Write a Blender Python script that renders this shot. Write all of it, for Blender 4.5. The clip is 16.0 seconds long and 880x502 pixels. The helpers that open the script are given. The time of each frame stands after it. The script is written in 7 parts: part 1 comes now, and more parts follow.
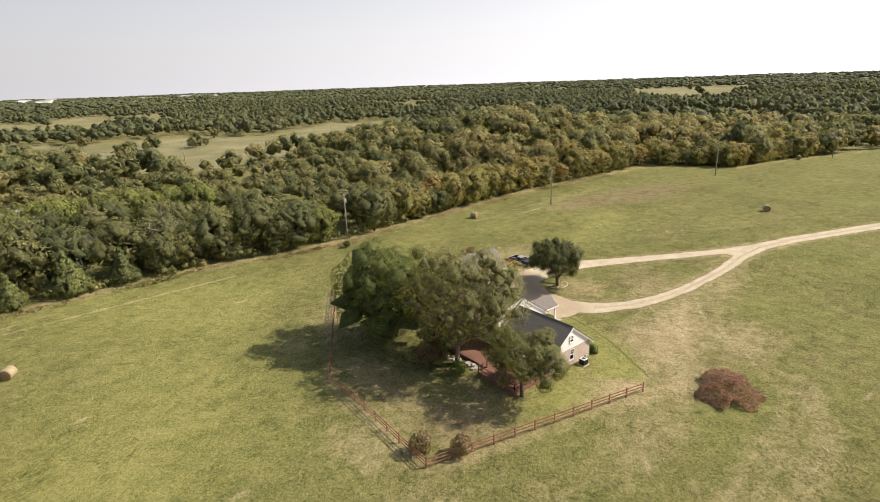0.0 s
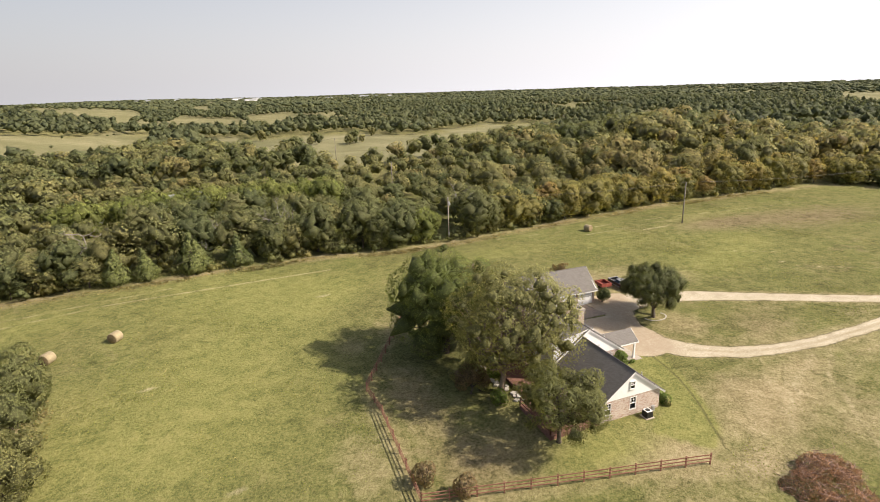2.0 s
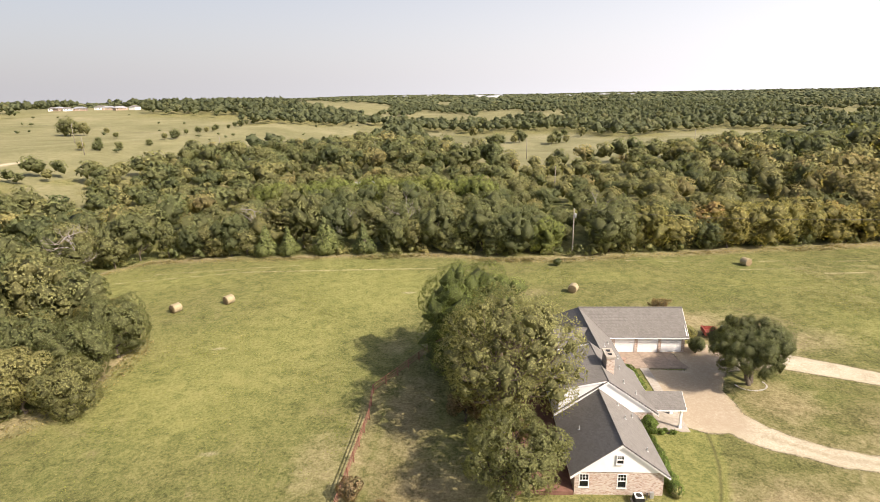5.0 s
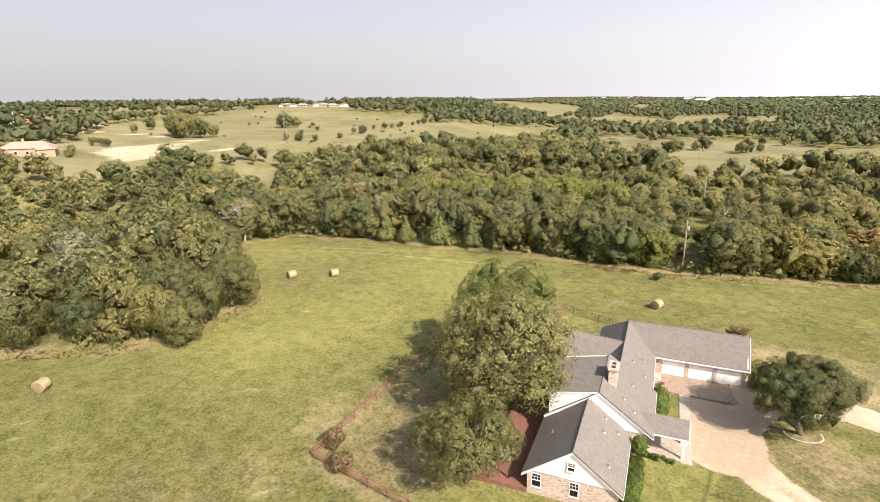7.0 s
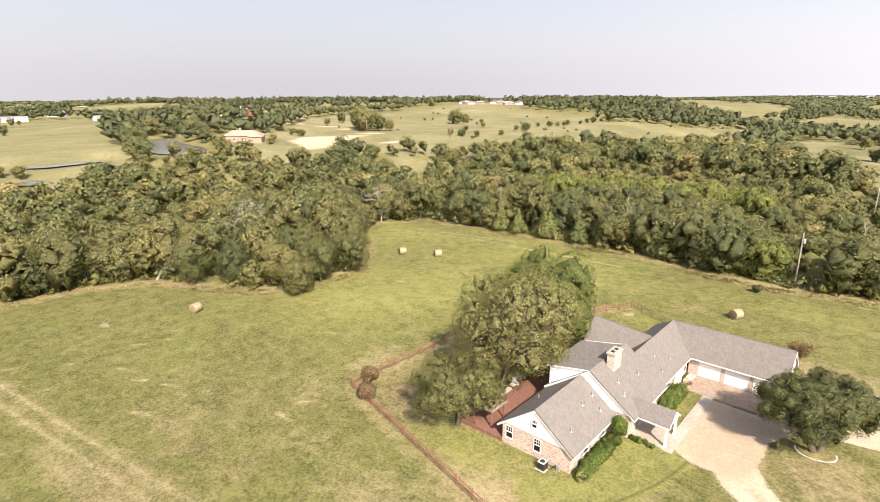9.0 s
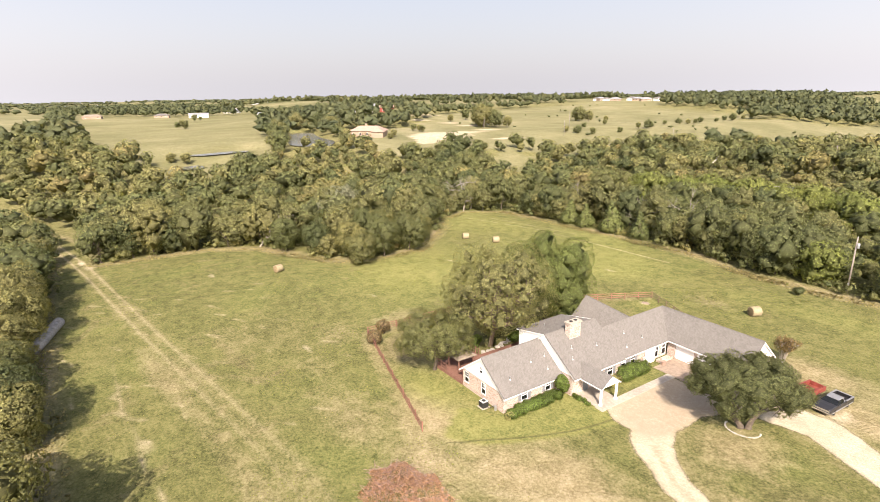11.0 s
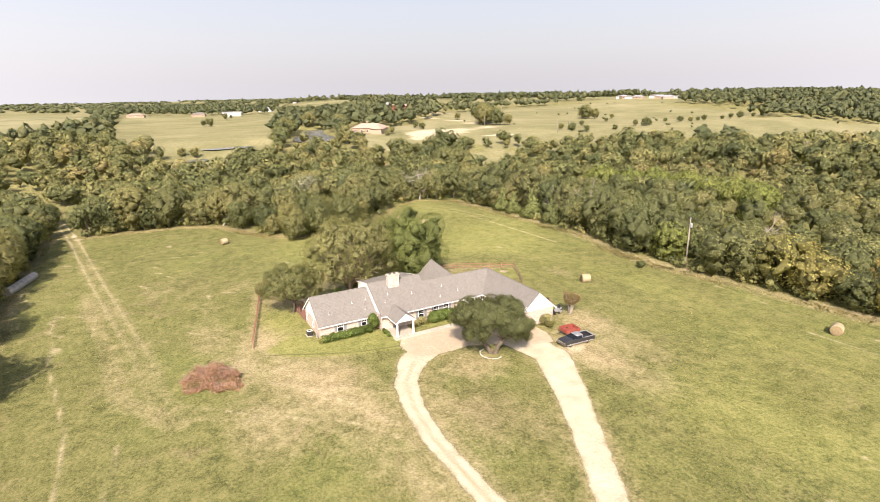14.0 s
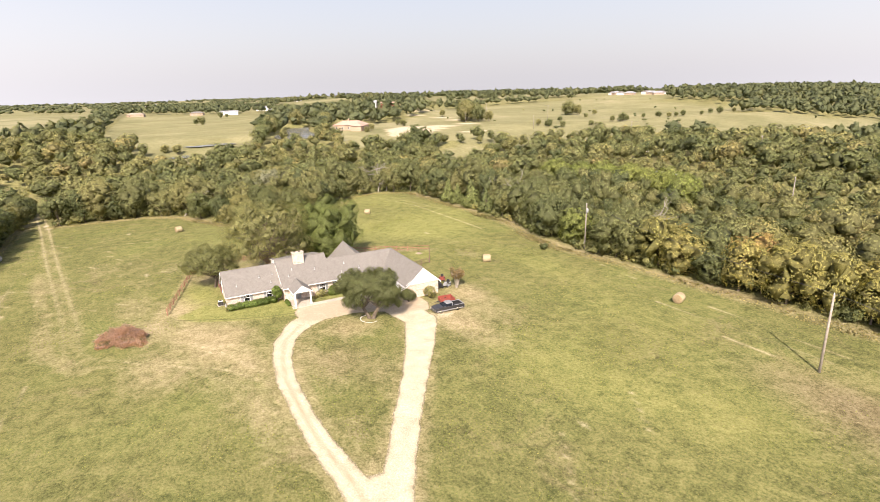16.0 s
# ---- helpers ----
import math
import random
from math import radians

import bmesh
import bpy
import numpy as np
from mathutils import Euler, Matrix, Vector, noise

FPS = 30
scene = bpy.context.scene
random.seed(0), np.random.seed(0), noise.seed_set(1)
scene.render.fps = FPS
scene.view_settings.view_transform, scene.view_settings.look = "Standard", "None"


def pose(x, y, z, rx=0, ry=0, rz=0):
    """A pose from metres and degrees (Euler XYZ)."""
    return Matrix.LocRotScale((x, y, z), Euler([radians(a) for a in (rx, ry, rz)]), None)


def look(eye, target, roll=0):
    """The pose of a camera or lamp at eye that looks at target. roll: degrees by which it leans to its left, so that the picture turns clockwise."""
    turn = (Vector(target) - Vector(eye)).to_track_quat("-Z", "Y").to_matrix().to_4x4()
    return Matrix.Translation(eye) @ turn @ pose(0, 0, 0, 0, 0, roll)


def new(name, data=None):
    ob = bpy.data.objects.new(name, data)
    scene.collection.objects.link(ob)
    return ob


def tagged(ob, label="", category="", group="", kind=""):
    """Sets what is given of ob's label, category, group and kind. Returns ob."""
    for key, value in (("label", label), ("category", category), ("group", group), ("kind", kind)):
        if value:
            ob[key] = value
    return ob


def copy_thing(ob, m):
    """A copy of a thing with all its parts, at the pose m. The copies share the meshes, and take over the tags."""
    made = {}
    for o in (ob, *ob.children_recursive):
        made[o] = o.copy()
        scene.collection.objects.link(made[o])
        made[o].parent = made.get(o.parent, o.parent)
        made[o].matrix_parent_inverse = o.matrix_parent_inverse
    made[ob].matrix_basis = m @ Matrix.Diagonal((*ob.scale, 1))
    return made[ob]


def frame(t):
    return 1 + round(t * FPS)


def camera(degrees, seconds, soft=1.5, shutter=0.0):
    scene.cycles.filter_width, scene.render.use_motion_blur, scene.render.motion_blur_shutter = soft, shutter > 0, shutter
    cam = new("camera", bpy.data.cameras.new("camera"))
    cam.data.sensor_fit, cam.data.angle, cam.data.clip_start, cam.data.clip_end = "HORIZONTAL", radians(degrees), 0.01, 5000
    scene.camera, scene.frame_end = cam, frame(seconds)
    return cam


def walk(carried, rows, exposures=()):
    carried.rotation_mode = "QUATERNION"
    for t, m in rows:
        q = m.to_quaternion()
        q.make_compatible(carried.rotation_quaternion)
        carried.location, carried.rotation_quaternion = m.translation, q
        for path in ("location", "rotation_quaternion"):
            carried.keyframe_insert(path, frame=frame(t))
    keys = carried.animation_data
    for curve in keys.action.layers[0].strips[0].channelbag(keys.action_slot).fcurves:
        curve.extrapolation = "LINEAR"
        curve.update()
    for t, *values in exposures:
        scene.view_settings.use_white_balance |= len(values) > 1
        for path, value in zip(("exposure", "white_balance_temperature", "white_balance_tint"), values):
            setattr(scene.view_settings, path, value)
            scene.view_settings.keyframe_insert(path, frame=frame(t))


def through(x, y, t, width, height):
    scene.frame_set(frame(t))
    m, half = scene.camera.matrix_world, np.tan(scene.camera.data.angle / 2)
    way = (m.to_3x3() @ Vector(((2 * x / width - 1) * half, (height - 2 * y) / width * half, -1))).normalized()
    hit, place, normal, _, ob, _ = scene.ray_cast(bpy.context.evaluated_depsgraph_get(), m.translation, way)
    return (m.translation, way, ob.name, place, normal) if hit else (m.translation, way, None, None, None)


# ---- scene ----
EXPOSURES = [(0.0, 0.24, 6980, 13), (3.5, 0.44, 6960, 14), (7.0, 0.70, 6940, 16), (9.5, 0.84, 6920, 17), (16.0, 0.86, 6920, 17)]
cam = camera(78.27, 16.0, soft=0.85)
PATH = [
    (0.0, -50.18, -37.959, 34.697, -38.699, -17.26, 1.89),
    (0.5, -47.171, -38.245, 34.389, -35.156, -17.023, 1.889),
    (1.0, -43.888, -38.794, 34.404, -30.92, -16.844, 1.822),
    (1.5, -40.733, -39.275, 34.331, -25.77, -16.673, 1.733),
    (2.0, -37.147, -39.998, 34.355, -21.782, -16.59, 1.642),
    (2.5, -33.526, -40.414, 34.463, -18.449, -16.548, 1.558),
    (3.0, -29.649, -40.688, 34.575, -14.934, -16.498, 1.488),
    (3.5, -25.723, -40.821, 34.604, -11.047, -16.42, 1.415),
    (4.0, -21.702, -40.848, 34.743, -6.76, -16.381, 1.329),
    (6.5, 0.35, -40.629, 34.542, 17.808, -15.928, 0.616),
    (7.0, 5.137, -40.73, 34.467, 22.778, -15.892, 0.474),
    (7.5, 9.705, -41.4, 34.836, 27.373, -15.967, 0.287),
    (8.0, 14.184, -41.185, 34.811, 31.939, -15.98, 0.202),
    (8.5, 18.953, -40.674, 34.61, 36.787, -15.98, 0.193),
    (9.0, 23.959, -40.431, 34.651, 41.814, -16.003, 0.23),
    (9.5, 28.968, -39.53, 34.614, 47.108, -16.066, 0.333),
    (12.0, 56.061, -30.791, 35.231, 58.856, -16.231, 0.776),
    (12.5, 61.267, -28.059, 34.987, 59.565, -16.22, 0.779),
    (13.0, 66.471, -25.416, 34.973, 60.083, -16.204, 0.828),
    (13.5, 71.737, -22.454, 34.917, 60.618, -16.223, 0.885),
    (14.0, 77.224, -19.397, 34.968, 61.038, -16.294, 0.958),
    (14.5, 82.609, -16.205, 35.101, 61.45, -16.368, 1.109),
    (15.0, 87.561, -13.183, 34.963, 61.663, -16.383, 1.235),
    (15.5, 92.34, -9.976, 34.799, 61.907, -16.426, 1.317),
    (16.0, 96.513, -7.653, 34.63, 61.855, -16.514, 1.362),
]
walk(cam, [(t, pose(x, y, z, 90 + pitch, roll, yaw)) for t, x, y, z, yaw, pitch, roll in PATH],
     exposures=EXPOSURES)

# ---- world and light ----
SUN_AZ, SUN_EL = radians(-32), radians(41)
world = bpy.data.worlds.new("world")
scene.world = world
world.use_nodes = True
wn, wl = world.node_tree.nodes, world.node_tree.links
wn.clear()
w_out, w_bg = wn.new("ShaderNodeOutputWorld"), wn.new("ShaderNodeBackground")
w_sky = wn.new("ShaderNodeTexSky")
w_sky.sky_type, w_sky.sun_disc = "NISHITA", False
w_sky.sun_elevation, w_sky.sun_rotation = SUN_EL, radians(90) - SUN_AZ
w_sky.air_density, w_sky.dust_density, w_sky.ozone_density, w_sky.altitude = 1.0, 4.0, 1.0, 200
w_haze = wn.new("ShaderNodeMix")
w_haze.data_type = "RGBA"
w_dir, w_dot = wn.new("ShaderNodeTexCoord"), wn.new("ShaderNodeVectorMath")
w_dot.operation = "DOT_PRODUCT"
w_dot.inputs[1].default_value = (math.cos(SUN_AZ), math.sin(SUN_AZ), 0.0)
wl.new(w_dir.outputs["Generated"], w_dot.inputs[0])
w_sep = wn.new("ShaderNodeSeparateXYZ")
wl.new(w_dir.outputs["Generated"], w_sep.inputs[0])
w_low = wn.new("ShaderNodeMapRange")                                        # the haze lies low and thins overhead
w_low.inputs["From Min"].default_value, w_low.inputs["From Max"].default_value = 0.0, 0.45
w_low.inputs["To Min"].default_value, w_low.inputs["To Max"].default_value = 0.82, 0.1
wl.new(w_sep.outputs[2], w_low.inputs["Value"])
wl.new(w_low.outputs[0], w_haze.inputs[0])
w_glow = wn.new("ShaderNodeMapRange")                                       # thin haze, brighter towards the sun
w_glow.inputs["From Min"].default_value, w_glow.inputs["From Max"].default_value = -1.0, 1.0
w_glow.inputs["To Min"].default_value, w_glow.inputs["To Max"].default_value = 0.6, 1.85
wl.new(w_dot.outputs["Value"], w_glow.inputs["Value"])
w_tint = wn.new("ShaderNodeVectorMath")
w_tint.operation = "SCALE"
w_tint.inputs[0].default_value = (6.75, 7.0, 7.6)
wl.new(w_glow.outputs[0], w_tint.inputs["Scale"])
wl.new(w_tint.outputs[0], w_haze.inputs[7])
wl.new(w_sky.outputs[0], w_haze.inputs[6])
wl.new(w_haze.outputs[2], w_bg.inputs[0])
w_bg.inputs[1].default_value = 0.108
wl.new(w_bg.outputs[0], w_out.inputs[0])
sun = new("sun", bpy.data.lights.new("sun", "SUN"))
sun.data.energy, sun.data.angle, sun.data.color = 5.0, radians(0.55), (1.0, 0.92, 0.8)
sun.matrix_world = look((math.cos(SUN_AZ) * 200, math.sin(SUN_AZ) * 200, 200 * math.tan(SUN_EL)), (0, 0, 0))


# ---- materials ----
def ramp(nt, fac, cols):
    n = nt.nodes.new("ShaderNodeValToRGB")
    e = n.color_ramp.elements
    while len(e) < len(cols):
        e.new(0.5)
    for i, (p, c) in enumerate(cols):
        e[i].position, e[i].color = p, (*c, 1)
    nt.links.new(fac, n.inputs[0])
    return n.outputs[0]


def noise_at(nt, co, scale, detail=5.0, rough=0.6, dist=0.0):
    n = nt.nodes.new("ShaderNodeTexNoise")
    n.inputs["Scale"].default_value, n.inputs["Detail"].default_value = scale, detail
    n.inputs["Roughness"].default_value, n.inputs["Distortion"].default_value = rough, dist
    nt.links.new(co, n.inputs["Vector"])
    return n.outputs[0]


def mth(nt, op, a, b=None, c=None, clamp=False):
    n = nt.nodes.new("ShaderNodeMath")
    n.operation, n.use_clamp = op, clamp
    for i, v in enumerate((a, b, c)):
        if v is None:
            continue
        if isinstance(v, (int, float)):
            n.inputs[i].default_value = v
        else:
            nt.links.new(v, n.inputs[i])
    return n.outputs[0]


def mixc(nt, fac, a, b, mode="MIX"):
    n = nt.nodes.new("ShaderNodeMix")
    n.data_type, n.blend_type = "RGBA", mode
    for i, v in ((0, fac), (6, a), (7, b)):
        if isinstance(v, (int, float)):
            n.inputs[i].default_value = v
        elif isinstance(v, tuple):
            n.inputs[i].default_value = (*v, 1)
        else:
            nt.links.new(v, n.inputs[i])
    return n.outputs[2]


def attr(nt, name):
    n = nt.nodes.new("ShaderNodeAttribute")
    n.attribute_name = name
    return n.outputs["Fac"]


def base(name):
    m = bpy.data.materials.new(name)
    m.use_nodes = True
    nt = m.node_tree
    p = nt.nodes["Principled BSDF"]
    tc = nt.nodes.new("ShaderNodeTexCoord")
    return m, nt, p, tc.outputs["Object"]


def bump(nt, p, height, strength, distance):
    b = nt.nodes.new("ShaderNodeBump")
    b.inputs["Strength"].default_value, b.inputs["Distance"].default_value = strength, distance
    nt.links.new(height, b.inputs["Height"])
    nt.links.new(b.outputs[0], p.inputs["Normal"])


def plain(name, c1, c2, scale=3.0, rough=0.8, metal=0.0, bump_d=0.01, spots=0.25, island=0.0, spec=0.4):
    """A worn surface: grain between two colours, broad stains, fine relief."""
    m, nt, p, co = base(name)
    g = noise_at(nt, co, scale, 6)
    col = ramp(nt, g, [(0.3, c1), (0.7, c2)])
    big = noise_at(nt, co, scale * 0.13, 3)
    col = mixc(nt, spots, col, ramp(nt, big, [(0.35, (0.45, 0.43, 0.4)), (0.65, (1, 1, 1))]), "MULTIPLY")
    if island:
        gi = nt.nodes.new("ShaderNodeNewGeometry")
        col = mixc(nt, island, col, ramp(nt, gi.outputs["Random Per Island"], [(0, (0.45, 0.45, 0.45)), (1, (1.4, 1.4, 1.4))]), "MULTIPLY")
    nt.links.new(col, p.inputs["Base Color"])
    p.inputs["Roughness"].default_value, p.inputs["Metallic"].default_value = rough, metal
    p.inputs["Specular IOR Level"].default_value = spec
    if bump_d:
        bump(nt, p, noise_at(nt, co, scale * 5, 4), 0.6, bump_d)
    return m


def foliage(name, cols, through=0.5, by="object", gaps=7.0):
    """Leaves: colour by leaf spray, by tree, and in broad patches; light comes through."""
    m, nt, p, co = base(name)
    gi = nt.nodes.new("ShaderNodeNewGeometry")
    if by == "object":
        oi = nt.nodes.new("ShaderNodeObjectInfo")
        tone = oi.outputs["Random"]
    else:
        tone = attr(nt, "tone")
    t2 = mth(nt, "ADD", mth(nt, "MULTIPLY", tone, 0.86), mth(nt, "MULTIPLY", gi.outputs["Random Per Island"], 0.14))
    col = ramp(nt, t2, cols)
    col = mixc(nt, 0.2, col, ramp(nt, gi.outputs["Random Per Island"], [(0, (0.5, 0.5, 0.5)), (1, (1.45, 1.45, 1.3))]), "MULTIPLY")
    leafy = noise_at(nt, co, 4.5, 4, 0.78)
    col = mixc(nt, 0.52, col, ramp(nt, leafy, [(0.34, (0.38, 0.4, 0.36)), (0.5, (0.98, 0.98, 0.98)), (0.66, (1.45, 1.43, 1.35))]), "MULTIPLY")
    col = mixc(nt, mth(nt, "MULTIPLY", attr(nt, "heart"), 0.5), col, (0.05, 0.052, 0.026))            # dark twigs inside the crown, with the shade in there painted in too
    nt.links.new(col, p.inputs["Base Color"])
    p.inputs["Roughness"].default_value = 0.6
    p.inputs["Specular IOR Level"].default_value = 0.25
    tr = nt.nodes.new("ShaderNodeBsdfTranslucent")
    nt.links.new(mixc(nt, 1.0, col, (1.3, 1.25, 0.6), "MULTIPLY"), tr.inputs["Color"])
    at, vt = nt.nodes.new("ShaderNodeAttribute"), nt.nodes.new("ShaderNodeVectorTransform")      # leaves shade with the bough that they cover
    at.attribute_name = "bough"
    vt.vector_type, vt.convert_from, vt.convert_to = "NORMAL", "OBJECT", "WORLD"
    nt.links.new(at.outputs["Vector"], vt.inputs[0])
    bp = nt.nodes.new("ShaderNodeBump")
    bp.inputs["Strength"].default_value, bp.inputs["Distance"].default_value = 0.7, 0.14
    nt.links.new(leafy, bp.inputs["Height"])
    nt.links.new(vt.outputs[0], bp.inputs["Normal"])
    nt.links.new(bp.outputs[0], p.inputs["Normal"])
    nt.links.new(bp.outputs[0], tr.inputs["Normal"])
    mx = nt.nodes.new("ShaderNodeMixShader")
    mx.inputs[0].default_value = through
    nt.links.new(p.outputs[0], mx.inputs[1])
    nt.links.new(tr.outputs[0], mx.inputs[2])
    out = mx.outputs[0]
    if gaps:                                                                # the gaps between the leaves of a spray
        hole = mth(nt, "MULTIPLY_ADD", noise_at(nt, co, gaps, 2, 0.5), 9.0, -4.75, clamp=True)
        hole = mth(nt, "MULTIPLY", hole, mth(nt, "SUBTRACT", 1.0, attr(nt, "heart")))
        my = nt.nodes.new("ShaderNodeMixShader")
        nt.links.new(hole, my.inputs[0])
        nt.links.new(out, my.inputs[1])
        nt.links.new(nt.nodes.new("ShaderNodeBsdfTransparent").outputs[0], my.inputs[2])
        out = my.outputs[0]
    nt.links.new(out, nt.nodes["Material Output"].inputs["Surface"])
    return m


GREENS = [(0.0, (0.157, 0.191, 0.091)), (0.25, (0.228, 0.255, 0.110)), (0.5, (0.284, 0.294, 0.128)),
          (0.75, (0.382, 0.366, 0.158)), (0.93, (0.445, 0.392, 0.170)), (1.0, (0.417, 0.323, 0.170))]
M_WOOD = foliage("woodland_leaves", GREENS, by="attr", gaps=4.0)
# leaf greens darkened: the shade between far leaves is painted into the colour
M_FAR_SHADED = foliage("far_leaves_shaded", [(0, (0.123, 0.149, 0.081)), (0.5, (0.189, 0.206, 0.102)), (1, (0.284, 0.266, 0.129))], by="attr", gaps=0)
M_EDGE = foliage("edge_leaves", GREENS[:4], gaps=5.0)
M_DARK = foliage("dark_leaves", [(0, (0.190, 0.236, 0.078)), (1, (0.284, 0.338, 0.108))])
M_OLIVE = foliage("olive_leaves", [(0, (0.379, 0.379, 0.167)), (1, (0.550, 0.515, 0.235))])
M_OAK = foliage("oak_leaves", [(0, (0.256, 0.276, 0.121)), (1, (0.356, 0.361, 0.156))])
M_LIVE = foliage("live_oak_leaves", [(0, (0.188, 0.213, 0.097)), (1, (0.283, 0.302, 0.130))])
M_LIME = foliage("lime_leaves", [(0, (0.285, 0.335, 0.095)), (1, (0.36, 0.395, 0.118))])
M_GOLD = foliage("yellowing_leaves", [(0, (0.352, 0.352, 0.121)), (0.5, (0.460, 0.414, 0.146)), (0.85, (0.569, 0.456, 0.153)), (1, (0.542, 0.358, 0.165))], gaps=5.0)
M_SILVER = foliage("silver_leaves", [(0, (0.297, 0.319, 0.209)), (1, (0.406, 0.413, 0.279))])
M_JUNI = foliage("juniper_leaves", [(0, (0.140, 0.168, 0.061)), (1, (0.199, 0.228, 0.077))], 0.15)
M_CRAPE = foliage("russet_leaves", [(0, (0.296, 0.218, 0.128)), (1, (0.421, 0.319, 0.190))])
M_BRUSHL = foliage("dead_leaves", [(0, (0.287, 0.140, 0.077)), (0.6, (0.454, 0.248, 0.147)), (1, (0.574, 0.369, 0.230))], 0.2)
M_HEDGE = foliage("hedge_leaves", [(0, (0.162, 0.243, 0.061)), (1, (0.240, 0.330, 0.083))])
M_BLADE = foliage("grass_blades", [(0, (0.13, 0.165, 0.042)), (0.45, (0.20, 0.225, 0.065)), (0.75, (0.29, 0.265, 0.105)), (1, (0.43, 0.36, 0.19))], 0.5, by="attr", gaps=0)
M_BARK = plain("bark", (0.07, 0.055, 0.04), (0.16, 0.13, 0.10), 4, 0.95, bump_d=0.04)
M_PALE_BARK = plain("pale_bark", (0.25, 0.22, 0.18), (0.42, 0.38, 0.33), 4, 0.9, bump_d=0.02)
M_GREYBARK = plain("grey_bark", (0.22, 0.165, 0.115), (0.35, 0.275, 0.20), 4, 0.95, bump_d=0.03)
M_DEADWOOD = plain("dead_wood", (0.27, 0.235, 0.20), (0.42, 0.38, 0.335), 5, 0.9, bump_d=0.02)
M_TWIG = plain("twigs", (0.221, 0.138, 0.104), (0.442, 0.312, 0.260), 5, 0.9, bump_d=0, island=0.7)


def shingle_material():
    """Asphalt shingles: tabs of uneven grey in lapped courses, streaked by weather."""
    m, nt, p, co = base("shingles")
    sep, cmb = nt.nodes.new("ShaderNodeSeparateXYZ"), nt.nodes.new("ShaderNodeCombineXYZ")
    nt.links.new(co, sep.inputs[0])
    nt.links.new(mth(nt, "ADD", sep.outputs[0], sep.outputs[1]), cmb.inputs[0])
    nt.links.new(sep.outputs[2], cmb.inputs[1])
    bt = nt.nodes.new("ShaderNodeTexBrick")
    nt.links.new(cmb.outputs[0], bt.inputs["Vector"])
    bt.inputs["Scale"].default_value, bt.inputs["Mortar Size"].default_value = 1.0, 0.006
    bt.inputs["Brick Width"].default_value, bt.inputs["Row Height"].default_value = 0.24, 0.145
    bt.inputs["Color1"].default_value, bt.inputs["Color2"].default_value, bt.inputs["Mortar"].default_value = (0, 0, 0, 1), (1, 1, 1, 1), (0.1, 0.1, 0.1, 1)
    v = mth(nt, "ADD", mth(nt, "MULTIPLY", bt.outputs["Color"], 0.16), mth(nt, "MULTIPLY", noise_at(nt, co, 9, 8, 0.75), 0.84))
    col = ramp(nt, v, [(0.28, (0.141, 0.133, 0.122)), (0.5, (0.189, 0.178, 0.166)), (0.72, (0.242, 0.231, 0.215))])
    st = nt.nodes.new("ShaderNodeMapping")
    st.inputs["Scale"].default_value = (1.0, 1.0, 0.18)
    nt.links.new(co, st.inputs[0])
    col = mixc(nt, 0.18, col, ramp(nt, noise_at(nt, st.outputs[0], 0.9, 4), [(0.35, (0.6, 0.58, 0.56)), (0.62, (1, 1, 1))]), "MULTIPLY")
    nt.links.new(col, p.inputs["Base Color"])
    p.inputs["Roughness"].default_value, p.inputs["Specular IOR Level"].default_value = 0.95, 0.15
    bump(nt, p, v, 0.5, 0.012)
    return m


M_SHINGLE = shingle_material()
M_WHITE = plain("white_paint", (0.78, 0.78, 0.77), (0.85, 0.85, 0.84), 2, 0.55, bump_d=0.002, spots=0.08)
M_CONC = plain("concrete", (0.36, 0.32, 0.27), (0.5, 0.45, 0.38), 2.5, 0.9, bump_d=0.006, spots=0.3)
M_APRON = plain("apron_concrete", (0.27, 0.205, 0.155), (0.40, 0.32, 0.25), 2.2, 0.92, bump_d=0.006, spots=0.4)
M_DECK = plain("deck_boards", (0.175, 0.085, 0.064), (0.255, 0.135, 0.10), 3, 0.75, bump_d=0.004, island=0.4)
M_FENCE = plain("fence_wood", (0.22, 0.09, 0.06), (0.33, 0.17, 0.12), 3, 0.85, bump_d=0.01)
M_OLDFENCE = plain("old_fence_wood", (0.13, 0.085, 0.06), (0.22, 0.15, 0.11), 3, 0.9, bump_d=0.01)
M_POLE = plain("pole_wood", (0.22, 0.19, 0.16), (0.36, 0.32, 0.28), 3, 0.9, bump_d=0.01)
M_GALV = plain("galvanised", (0.42, 0.43, 0.44), (0.55, 0.56, 0.57), 5, 0.5, 0.6, 0.002)
M_WIRE = plain("wire", (0.10, 0.10, 0.10), (0.16, 0.16, 0.16), 5, 0.6, 0.5, 0)
M_HAY = plain("hay", (0.30, 0.245, 0.145), (0.44, 0.37, 0.24), 14, 0.95, bump_d=0.05, spots=0.35)
M_HAYEND = plain("hay_end", (0.22, 0.155, 0.085), (0.36, 0.28, 0.165), 10, 0.95, bump_d=0.05, spots=0.35)
M_OLDHAY = plain("old_hay", (0.33, 0.31, 0.28), (0.55, 0.53, 0.5), 3, 0.95, bump_d=0.05, spots=0.6)
M_RED = plain("red_paint", (0.24, 0.05, 0.036), (0.37, 0.10, 0.075), 3, 0.65, bump_d=0.002, spots=0.5)
M_CARBLACK = plain("black_car_paint", (0.022, 0.022, 0.025), (0.035, 0.034, 0.036), 2, 0.3, 0.0, 0, 0.1, spec=0.4)
M_SILVERP = plain("silver_car_paint", (0.30, 0.30, 0.31), (0.36, 0.36, 0.37), 2, 0.35, 0.4, 0, 0.1)
M_RUBBER = plain("rubber", (0.02, 0.02, 0.02), (0.04, 0.038, 0.036), 8, 0.85, bump_d=0.003)
